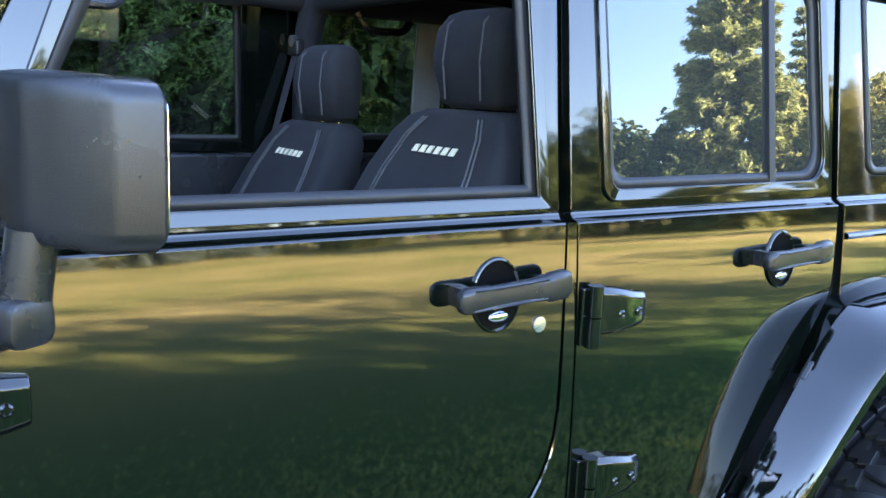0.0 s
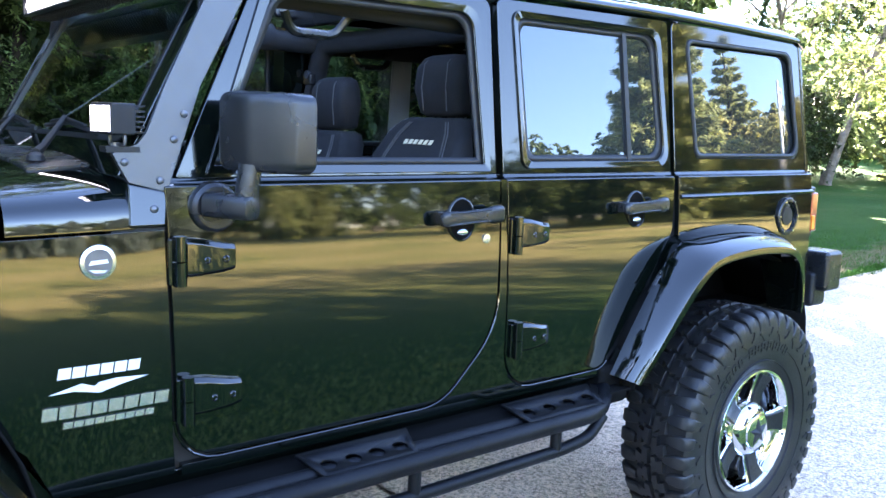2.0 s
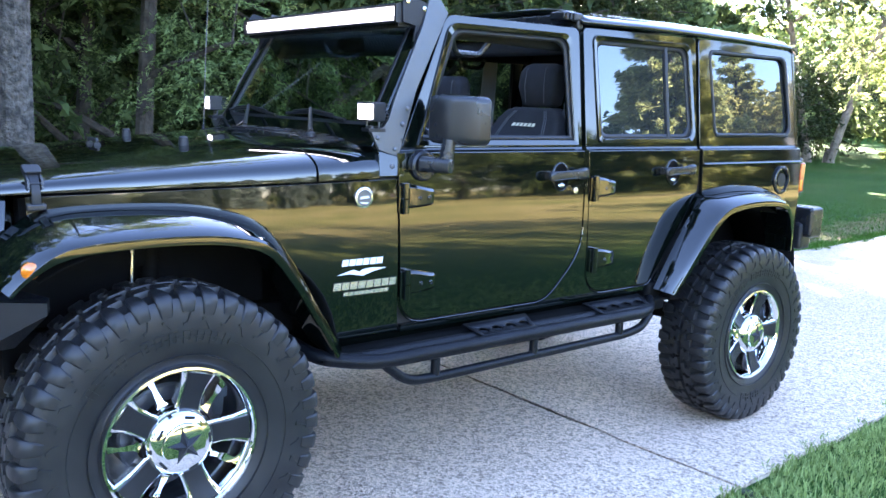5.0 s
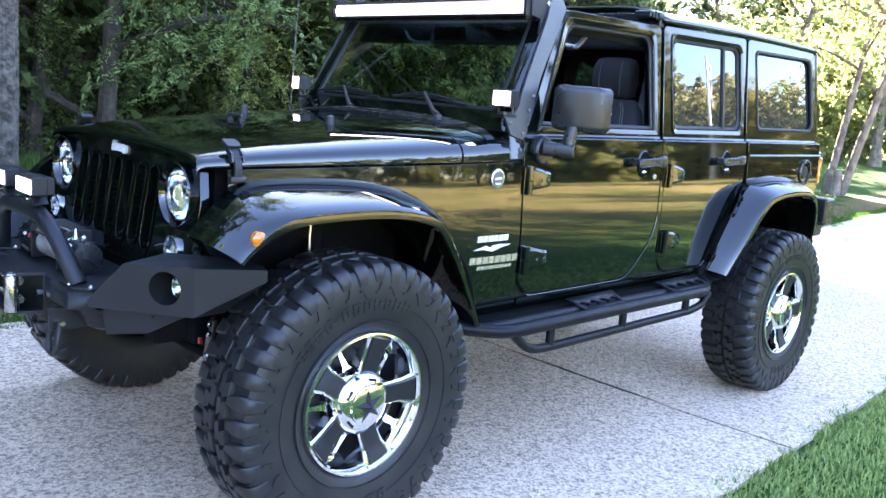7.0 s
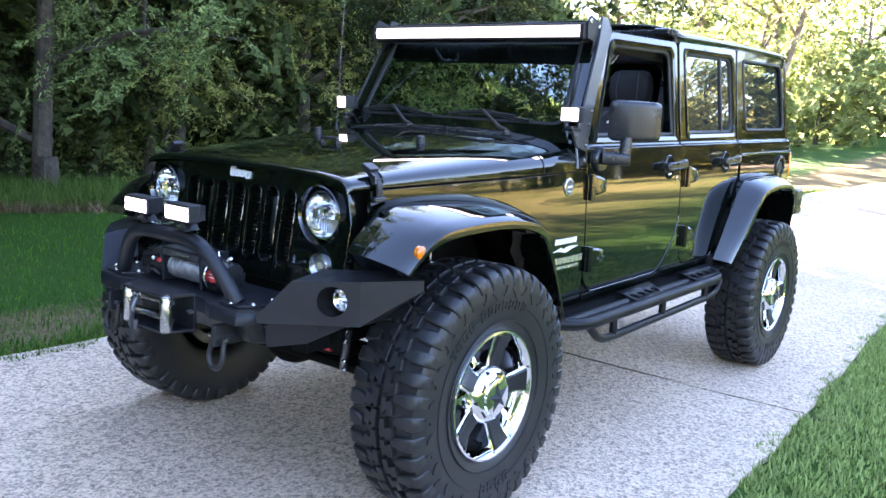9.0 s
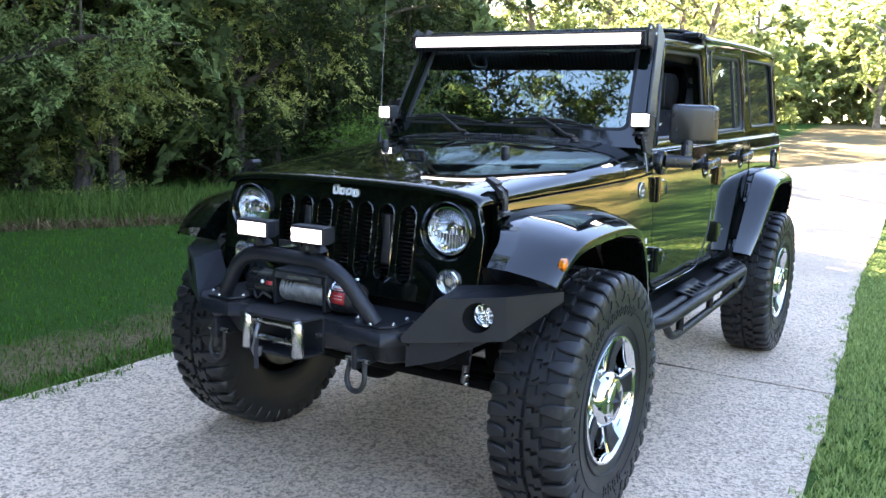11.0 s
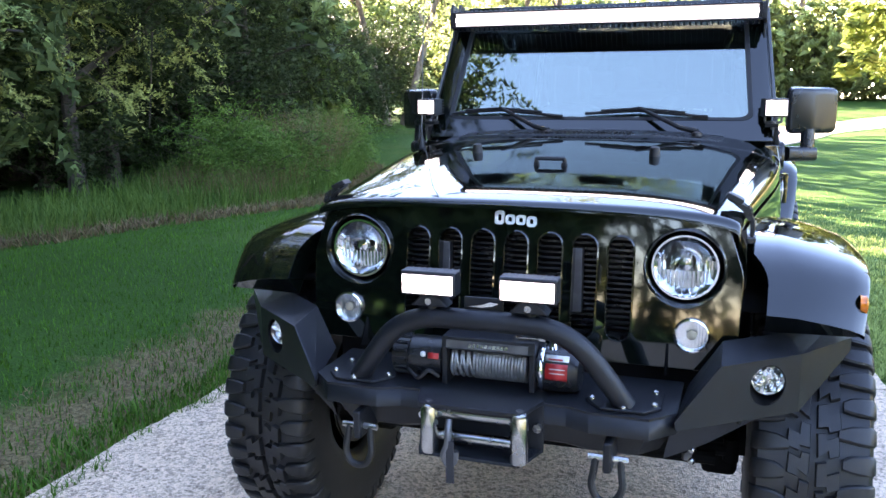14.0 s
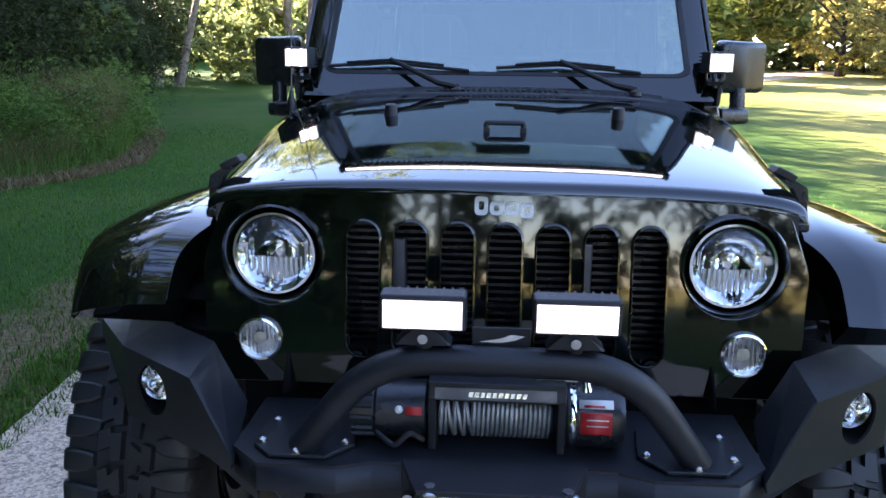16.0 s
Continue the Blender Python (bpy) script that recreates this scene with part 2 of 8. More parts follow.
def smoothed(fn, n, m):
    """A grid surface from fn(u, v)."""
    bm = bmesh.new()
    vs = [[bm.verts.new(fn(i / n, j / m)) for j in range(m + 1)] for i in range(n + 1)]
    for i in range(n):
        for j in range(m):
            bm.faces.new((vs[i][j], vs[i + 1][j], vs[i + 1][j + 1], vs[i][j + 1]))
    return bm


def lerp(a, b, t):
    return a + (b - a) * t


def ease(a, b, t):
    t = max(0.0, min(1.0, (t - a) / (b - a)))
    return t * t * (3 - 2 * t)


# ---- the vehicle: body ----
car = empty("off_road_vehicle")
tagged(car, "shiny black four-door off-road vehicle with lifted wheels parked on the driveway", "car")

BELT_Z, EDGE_Z = 1.25, 1.266


def half_width(z):
    """The outer half width of the cabin at body height z."""
    if z <= BELT_Z:
        return 0.690 - 0.12 * (z - 0.86) ** 2
    if z <= EDGE_Z:
        return lerp(half_width(BELT_Z), 0.652, (z - BELT_Z) / (EDGE_Z - BELT_Z))
    return 0.652 - 0.115 * (z - EDGE_Z)


def nose(x):
    """How far the front wings draw in towards the grille."""
    return 0.135 * ease(0.75, -0.65, x) if x < 0.75 else 0.0


def side_sheet(outline, s, inset=0.0, zstep=0.03):
    """A body panel of one side: an outline of (x, z), laid on the curved flank."""
    bm = bmesh.new()
    f = ngon(bm, [(x, 0, z) for x, z in outline])
    zs = [z for _, z in outline]
    z = min(zs) + zstep
    while z < min(max(zs), BELT_Z + 0.02):
        bmesh.ops.bisect_plane(bm, geom=bm.verts[:] + bm.edges[:] + bm.faces[:], plane_co=(0, 0, z), plane_no=(0, 0, 1))
        z += zstep
    if min(x for x, _ in outline) < 0.7:
        x = -0.4
        while x < 0.75:
            bmesh.ops.bisect_plane(bm, geom=bm.verts[:] + bm.edges[:] + bm.faces[:], plane_co=(x, 0, 0), plane_no=(1, 0, 0))
            x += 0.08
    for v in bm.verts:
        v.co.y = s * (half_width(v.co.z) - nose(v.co.x) - inset)
    return bm


def side_ring(bm, outer, inner, s, inset=0.0, inset2=None):
    """A window surround: the band between two outlines of equal count, in the sloping plane of the windows."""
    y = lambda z, i: s * (0.652 - 0.115 * (z - EDGE_Z) - i)
    a = [bm.verts.new((x, y(z, inset), z)) for x, z in outer]
    b = [bm.verts.new((x, y(z, inset if inset2 is None else inset2), z)) for x, z in inner]
    n = len(a)
    for i in range(n):
        j = (i + 1) % n
        bm.faces.new((a[i], a[j], b[j], b[i]))


def join_ledge(bm, x0, x1, s, n=2):
    """The shoulder between the flank and the window surround."""
    y0, y1 = half_width(BELT_Z), 0.652
    rows = []
    for x in (x0, x1):
        rows.append([bm.verts.new((x, s * lerp(y0, y1, 1 - (1 - k / 4) ** 2), lerp(BELT_Z, EDGE_Z, (k / 4) ** 2 * 0.5 + k / 8))) for k in range(5)])
    for k in range(4):
        bm.faces.new((rows[0][k], rows[1][k], rows[1][k + 1], rows[0][k + 1]))


FRONT_DOOR = rpoly([(0.838, BELT_Z), (0.856, 0.640), (1.60, 0.638), (1.790, 0.83), (1.803, BELT_Z)], [0, 0.10, 0.16, 0.25, 0])
FRONT_OUT = rpoly([(0.868, EDGE_Z), (1.803, EDGE_Z), (1.803, 1.752), (1.098, 1.745)], [0.003, 0.003, 0.03, 0.06])
FRONT_IN = rpoly([(0.958, 1.293), (1.757, 1.293), (1.735, 1.705), (1.128, 1.698)], [0.003, 0.003, 0.05, 0.06])
REAR_DOOR = rpoly([(1.829, BELT_Z), (1.836, 0.636), (2.27, 0.636), (2.60, 1.06), (2.612, BELT_Z)], [0, 0.11, 0.06, 0.1, 0])
REAR_OUT = rpoly([(1.829, EDGE_Z), (2.612, EDGE_Z), (2.612, 1.772), (1.829, 1.758)], [0.003, 0.003, 0.02, 0.02])
REAR_IN = rpoly([(1.925, 1.300), (2.578, 1.304), (2.545, 1.718), (1.905, 1.712)], [0.03, 0.05, 0.05, 0.03])
QUART_OUT = rpoly([(2.635, EDGE_Z), (3.535, EDGE_Z), (3.475, 1.775), (2.635, 1.772)], [0.003, 0.003, 0.02, 0.02])
QUART_IN = rpoly([(2.755, 1.310), (3.465, 1.312), (3.410, 1.728), (2.715, 1.724)], [0.03, 0.05, 0.05, 0.03])


def same_count(a, b):
    assert len(a) == len(b), (len(a), len(b))
    return a, b


def outline_shift(pts, d):
    """Moves each point of a counted outline outwards by d."""
    out = []
    n = len(pts)
    for i in range(n):
        a, b = Vector(pts[i - 1]), Vector(pts[(i + 1) % n])
        t = (b - a).normalized()
        out.append((pts[i][0] + t.y * d, pts[i][1] - t.x * d))
    return out


GAP = 0.0065


def edge_x(outline, lo, hi, z):
    """Where an outline's edge between lo and hi lies at height z."""
    pts = sorted((q[1], q[0]) for q in outline if lo < q[0] < hi)
    return float(np.interp(z, [q[0] for q in pts], [q[1] for q in pts]))


def sill_sheet(s):
    """The flush body side under and between the doors."""
    zs = [0.605, 0.6305] + [0.632 + 0.004 * k for k in range(14)] + [0.70 + 0.02 * k for k in range(28)] + [BELT_Z]
    f, r = outline_shift(FRONT_DOOR, GAP), outline_shift(REAR_DOOR, GAP)
    rings = []
    for z in zs:
        a, b = (0.864, 2.315) if z < 0.631 else (edge_x(f, 1.3, 1.9, z), edge_x(r, 1.7, 2.1, z))
        rings.append([(lerp(a, b, k / 4), s * (half_width(z)), z) for k in range(5)])
    bm = bmesh.new()
    loft(bm, rings, closed=False, caps=False)
    return bm


# inner shell that closes the gaps between the panels
for s in (-1, 1):
    bm = side_sheet([(0.62, 0.615), (2.30, 0.615), (2.66, 1.02), (3.45, 1.02), (3.52, BELT_Z - 0.012), (0.80, BELT_Z - 0.012), (0.70, 1.12)], s, 0.022)
    part("body_side", bm, SEAL, car)
    part("door_sill", sill_sheet(s), PAINT, car, solid=0.018, bevel=0.0015)
    for x0, x1, z1 in ((1.775, 1.86, 1.76), (2.585, 2.66, 1.78)):
        bm = bmesh.new()
        prism(bm, [(x0, s * 0.632, EDGE_Z - 0.06), (x1, s * 0.632, EDGE_Z - 0.06), (x1, s * 0.570, z1), (x0, s * 0.570, z1)], (0, -s * 0.04, 0))
        part("door_pillar", bm, PAINT, car)
    bm = bmesh.new()
    prism(bm, [(0.60, s * 0.672, 0.618), (2.30, s * 0.672, 0.618), (2.30, s * 0.630, 0.560), (0.60, s * 0.630, 0.560)], (0, -s * 0.08, 0))
    part("rocker_panel", bm, PAINT, car, bevel=0.006)


def window_glass(outline, s, material, name, parent, inset=0.014):
    bm = bmesh.new()
    ngon(bm, [(x, s * (0.652 - 0.115 * (z - EDGE_Z) - inset), z) for x, z in outline])
    g = part(name, bm, material, parent, solid=0.004, smooth=0)
    g.visible_shadow = False
    return g


def grown(outline, d):
    cx = sum(p[0] for p in outline) / len(outline)
    cz = sum(p[1] for p in outline) / len(outline)
    out = []
    for x, z in outline:
        out.append((x + d * (1 if x > cx else -1), z + d * (1 if z > cz else -1)))
    return out


def door(low, outer, inner, s, glass, x0, x1, name):
    d = part(name, side_sheet(low, s), PAINT, car, solid=0.02, bevel=0.003)
    bm = bmesh.new()
    side_ring(bm, *same_count(outer, inner), s)
    join_ledge(bm, x0, x1, s)
    part("window_frame", bm, PAINT, d, solid=0.022, bevel=0.003)
    bm = bmesh.new()
    side_ring(bm, inner, grown(inner, -0.018), s, 0.006, 0.010)
    part("window_seal", bm, SEAL, d, "black rubber window seal", solid=0.012)
    bm = bmesh.new()
    side_ring(bm, grown(inner, 0.020), grown(inner, 0.001), s, -0.007, -0.004)
    part("window_moulding", bm, PAINT, d, solid=0.008, bevel=0.002)
    return d


doors = {}
for s in (-1, 1):
    d = door(FRONT_DOOR, FRONT_OUT, FRONT_IN, s, None, 0.845, 1.803, "front_door")
    doors["front", s] = d
    if s == 1:
        window_glass(grown(FRONT_IN, 0.004), s, SIDE_GLASS, "window_pane", d, 0.018)
    d = door(REAR_DOOR, REAR_OUT, REAR_IN, s, TINT, 1.829, 2.612, "rear_door")
    doors["rear", s] = d
    pane = [p for p in grown(REAR_IN, 0.004)]
    window_glass(pane, s, TINT if s < 0 else SIDE_GLASS, "window_pane", d)
    bm = bmesh.new()
    y = lambda z: s * (0.652 - 0.115 * (z - EDGE_Z) - 0.006)
    prism(bm, [(2.392, y(1.29), 1.295), (2.412, y(1.29), 1.295), (2.400, y(1.72), 1.722), (2.380, y(1.72), 1.722)], (0, -s * 0.02, 0))
    part("window_bar", bm, SEAL, d, "black window divider bar")

# rolled lips of the sill along the lower edge of each door
for s in (-1, 1):
    for low, b in ((FRONT_DOOR, 0.845), (REAR_DOOR, 1.835)):
        run = [(x, z) for x, z in outline_shift(low, 0.0075) if z < 1.0 and x > b]
        bm = bmesh.new()
        tube(bm, [(x, s * (half_width(z) - 0.0005), z) for x, z in run], 0.0032, 6)
        part("sill_lip", bm, PAINT, car)

# interior side of the doors
for s in (-1, 1):
    for x0, x1 in ((0.87, 1.79), (1.85, 2.58)):
        bm = bmesh.new()
        prism(bm, [(x0 + 0.04, s * 0.60, 0.66), (x1 - 0.12, s * 0.60, 0.66), (x1, s * 0.60, 0.9), (x1, s * 0.60, 1.26), (x0, s * 0.60, 1.26)], (0, s * 0.035, 0))
        part("door_lining", bm, PLASTIC, doors["front" if x0 < 1 else "rear", s], "dark plastic door lining", bevel=0.01)

# rear quarter, hardtop
for s in (-1, 1):
    bm = side_sheet([(2.636, BELT_Z), (2.636, 1.02), (2.60, 0.95), (3.30, 0.95), (3.36, 0.72), (3.53, 0.72), (3.535, BELT_Z)], s)
    part("rear_quarter_panel", bm, PAINT, car, solid=0.02, bevel=0.003)
    bm = bmesh.new()
    side_ring(bm, *same_count(QUART_OUT, QUART_IN), s)
    join_ledge(bm, 2.635, 3.535, s)
    q = part("hardtop_side", bm, PAINT, car, solid=0.022, bevel=0.003)
    window_glass(grown(QUART_IN, 0.004), s, TINT if s < 0 else SIDE_GLASS, "window_pane", q)
    bm = bmesh.new()
    side_ring(bm, QUART_IN, grown(QUART_IN, -0.014), s, 0.006, 0.010)
    part("window_seal", bm, SEAL, q, "black rubber window seal", solid=0.012)
    bm = bmesh.new()
    tube(bm, [(2.64, s * (half_width(1.18) + 0.002), 1.180), (3.535, s * (half_width(1.18) + 0.002), 1.180)], 0.008, 8)
    part("belt_moulding", bm, PAINT, q)


def roof_fn(u, v):
    x = lerp(1.812, 3.50, u)
    a = lerp(-1, 1, v)
    w = 0.601
    y = w * math.copysign(abs(a) ** 0.75, a)
    z = 1.765 + 0.062 * (1 - abs(a) ** 5) + 0.010 * math.sin(math.pi * u)
    if u > 0.97:
        z -= 0.02 * ((u - 0.97) / 0.03) ** 2
    return (x, y, z)


roof = part("hardtop_roof", smoothed(roof_fn, 30, 40), PAINT, car, "black hardtop roof", solid=-0.02)
bm = bmesh.new()
box(bm, 1.800, 1.835, -0.59, 0.59, 1.745, 1.815)
part("hardtop_front_rail", bm, PLASTIC, car, bevel=0.01)
for s in (-1, 1):
    bm = bmesh.new()
    box(bm, 1.715, 1.835, s * 0.50, s * 0.592, 1.778, 1.815)
    part("roof_latch_housing", bm, PLASTIC, car, bevel=0.012)
    bm = bmesh.new()
    for k in range(3):
        box(bm, 1.72 + 0.022 * k, 1.732 + 0.022 * k, s * 0.594, s * 0.600, 1.783, 1.808)
    part("roof_latch_ribs", bm, SEAL, car)
# tailgate and rear end
bm = bmesh.new()
prism(bm, [(3.515, -0.66, 0.66), (3.515, 0.66, 0.66), (3.515, 0.66, 1.25), (3.47, 0.60, 1.77), (3.47, -0.60, 1.77), (3.515, -0.66, 1.25)], (0.02, 0, 0))
part("tailgate", bm, PAINT, car, bevel=0.008)
for s in (-1, 1):
    t = bmesh.new()
    box(t, 3.535, 3.580, s * 0.560, s * 0.675, 0.99, 1.20)
    tl = part("tail_light", t, PLASTIC, car, "black framed red and amber tail light", bevel=0.012)
    t = bmesh.new()
    box(t, 3.545, 3.596, s * 0.580, s * 0.681, 1.010, 1.175)
    part("tail_lens", t, REDLENS, tl, bevel=0.01)
    t = bmesh.new()
    box(t, 3.550, 3.575, s * 0.66, s * 0.684, 1.02, 1.08)
    part("side_reflector", t, AMBER, tl, bevel=0.004)
bm = bmesh.new()
box(bm, 3.58, 3.70, -0.70, 0.70, 0.69, 0.84)
part("rear_bumper", bm, POWDER, car, bevel=0.02)
for s in (-1, 1):
    bm = bmesh.new()
    box(bm, 3.60, 3.73, s * 0.60, s * 0.745, 0.76, 0.93)
    part("rear_bumper_end", bm, PLASTIC, car, bevel=0.02)
bm = bmesh.new()
lathe(bm, [(0, 0.20), (0.02, 0.40), (0.08, 0.45), (0.2, 0.45), (0.27, 0.40), (0.28, 0.2)], (3.56, 0.05, 1.12), (1, 0, 0), 40)
part("spare_tyre", bm, RUBBER, car)

# fuel door
bm = bmesh.new()
lathe(bm, [(-0.02, 0.075), (0.006, 0.075), (0.010, 0.070), (0.010, 0.060), (-0.012, 0.055), (-0.014, 0.0)], (3.345, -half_width(1.085), 1.085), (0, -1, 0), 32)
f = part("fuel_filler", bm, PLASTIC, car, "round black fuel filler recess")
bm = bmesh.new()
lathe(bm, [(-0.012, 0.038), (0.004, 0.036), (0.006, 0.0)], (3.345, -half_width(1.085), 1.085), (0, -1, 0), 24)
part("fuel_cap", bm, SEAL, f)
for k in range(6):
    bm = bmesh.new()
    a = k * math.pi / 3
    rod(bm, (3.345 + 0.066 * math.cos(a), -half_width(1.085) - 0.008, 1.085 + 0.066 * math.sin(a)), (3.345 + 0.066 * math.cos(a), -half_width(1.085) - 0.014, 1.085 + 0.066 * math.sin(a)), 0.005, n=8)
    part("filler_bolt", bm, STEEL, f)

# front wing sides, hood, cowl
for s in (-1, 1):
    bm = side_sheet([(0.834, 1.159), (-0.335, 1.129), (-0.335, 0.98), (-0.20, 1.0), (0.25, 1.0), (0.55, 0.72), (0.60, 0.615), (0.85, 0.615), (0.844, 0.70)], s)
    part("front_wing", bm, PAINT, car, solid=0.02, bevel=0.003)


def hood_zs(x):
    return lerp(1.135, 1.163, (x + 0.38) / 1.21)


def hood_fn(x0, x1):
    def fn(u, v):
        x = lerp(x0, x1, u)
        a = lerp(-1, 1, v)
        w = half_width(1.15) - nose(x) - 0.004
        zs = hood_zs(x)
        zc = lerp(1.190, 1.305, ((x + 0.40) / 1.2) ** 0.8 if x > -0.40 else 0)
        b = abs(a)
        ang = b * math.pi / 2
        y = w * math.copysign(math.sin(ang) ** 0.75, a)
        h = math.cos(ang) ** 0.58
        return (x, y, zs + (zc - zs) * h)
    return fn


hood = part("hood", smoothed(hood_fn(-0.405, 0.522), 24, 48), PAINT, car, "glossy black hood", solid=0.012, bevel=0.002)
cowl = part("cowl_panel", smoothed(hood_fn(0.529, 0.775), 6, 48), PAINT, car, solid=0.012, bevel=0.002)


def lip_fn(u, v):
    """The rounded front edge of the hood that rolls down to the grille."""
    a = lerp(-1, 1, v)
    x, y, z = hood_fn(-0.405, 0.522)(0, v)
    t = u * math.pi / 2
    return (x - 0.022 * math.sin(t), y * (1 - 0.004 * math.sin(t)), z - 0.024 * (1 - math.cos(t)))


part("hood_edge", smoothed(lip_fn, 5, 48), PAINT, hood)

# ---- the vehicle: front ----
GX = -0.428


def grille_x(z):
    """The grille leans back towards its top."""
    return GX + 0.155 * (z - 1.0)


def grille_outline():
    return rpoly([(-0.555, 0.80), (0.555, 0.80), (0.565, 1.03), (0.52, 1.158), (0.30, 1.172), (-0.30, 1.172), (-0.52, 1.158), (-0.565, 1.03)],
                 [0.04, 0.04, 0.1, 0.06, 0.2, 0.2, 0.06, 0.1], 6)


SLOTS = [-0.010 + k * 0.0885 for k in range(-3, 4)]
bm = bmesh.new()


def loop_edges(bm, pts):
    vs = [bm.verts.new((0, y, z)) for y, z in pts]
    return [bm.edges.new((vs[i], vs[(i + 1) % len(vs)])) for i in range(len(vs))]


def slot_outline(yc, w=0.0315, top=1.112, low=0.855, n=8):
    pts = []
    for k in range(n + 1):
        a = math.pi * k / n
        pts.append((yc + w * math.cos(a), top - w + w * math.sin(a)))
    for k in range(n + 1):
        a = math.pi + math.pi * k / n
        pts.append((yc + w * math.cos(a), low + w + w * math.sin(a)))
    return pts


def ring_yz(yc, zc, r, n=40):
    return [(yc + r * math.cos(2 * math.pi * k / n), zc + r * math.sin(2 * math.pi * k / n)) for k in range(n)]


HEAD = (0.428, 1.043)
TURN = (0.452, 0.884)
es = loop_edges(bm, grille_outline())
for yc in SLOTS:
    es += loop_edges(bm, slot_outline(yc))
for s in (-1, 1):
    es += loop_edges(bm, ring_yz(s * HEAD[0], HEAD[1], 0.094))
    es += loop_edges(bm, ring_yz(s * TURN[0], TURN[1], 0.040, 24))
bmesh.ops.triangle_fill(bm, use_beauty=True, use_dissolve=False, edges=es)
bad = []
for f in bm.faces:
    c = f.calc_center_median()
    hole = any(abs(c.y - yc) < 0.0315 and 0.857 < c.z < 1.112 and all(abs(v.co.y - yc) < 0.0318 for v in f.verts) for yc in SLOTS)
    for s in (-1, 1):
        hole |= all(math.hypot(v.co.y - s * HEAD[0], v.co.z - HEAD[1]) < 0.0944 for v in f.verts)
        hole |= all(math.hypot(v.co.y - s * TURN[0], v.co.z - TURN[1]) < 0.0404 for v in f.verts)
    if hole:
        bad.append(f)
bmesh.ops.delete(bm, geom=bad, context="FACES")
for v in bm.verts:
    v.co.x = grille_x(v.co.z) + 0.05 * max(0, abs(v.co.y) - 0.3) ** 2
grille = part("grille", bm, PAINT, car, "glossy black grille with seven upright slots", solid=0.03, bevel=0.003, smooth=20)
# raised rim round each slot and the dark radiator behind
for yc in SLOTS:
    bm = bmesh.new()
    o, i = slot_outline(yc, 0.034, 1.1145, 0.8525), slot_outline(yc, 0.0300, 1.1105, 0.8565)
    a = [bm.verts.new((grille_x(z) - 0.004, y, z)) for y, z in o]
    b = [bm.verts.new((grille_x(z) - 0.006, y, z)) for y, z in i]
    c = [bm.verts.new((grille_x(z) + 0.030, y, z)) for y, z in i]
    for p, q in ((a, b), (b, c)):
        for k in range(len(p)):
            j = (k + 1) % len(p)
            bm.faces.new((p[k], p[j], q[j], q[k]))
    part("slot_rim", bm, PAINT, grille, bevel=0.001)
bm = bmesh.new()
box(bm, GX + 0.085, GX + 0.10, -0.34, 0.34, 0.83, 1.14)
rad = part("radiator", bm, DARK, car, "dark radiator behind the grille")
for k in range(20):
    bm = bmesh.new()
    z = 0.845 + 0.0145 * k
    box(bm, GX + 0.070, GX + 0.085, -0.33, 0.33, z, z + 0.006)
    part("radiator_fin", bm, PLASTIC, rad)
for yc in (-0.155, 0.20):
    bm = bmesh.new()
    box(bm, GX + 0.045, GX + 0.07, yc - 0.02, yc + 0.02, 0.90, 1.07)
    part("radiator_bracket", bm, CAST, rad, bevel=0.004)

# emblem: plain raised strokes
emb = bmesh.new()
for y, h in ((-0.036, 0.034), (-0.008, 0.024), (0.020, 0.024), (0.048, 0.026)):
    z0 = 1.140 + (0.004 if h > 0.03 else -0.003 if h > 0.025 else 0)
    o = rpoly([(y - 0.0125, z0 - h / 2), (y + 0.0125, z0 - h / 2), (y + 0.0125, z0 + h / 2), (y - 0.0125, z0 + h / 2)], 0.008, 4)
    i = rpoly([(y - 0.005, z0 - h / 4), (y + 0.005, z0 - h / 4), (y + 0.005, z0 + h / 4), (y - 0.005, z0 + h / 4)], 0.003, 4)
    rings = [[(grille_x(b) + d, -a, b) for a, b in oo] for d, oo in ((0.002, o), (-0.008, o), (-0.008, i), (0.002, i))]
    loft(emb, rings, caps=False)
part("emblem", emb, WHITE, grille, "bright raised silver emblem")

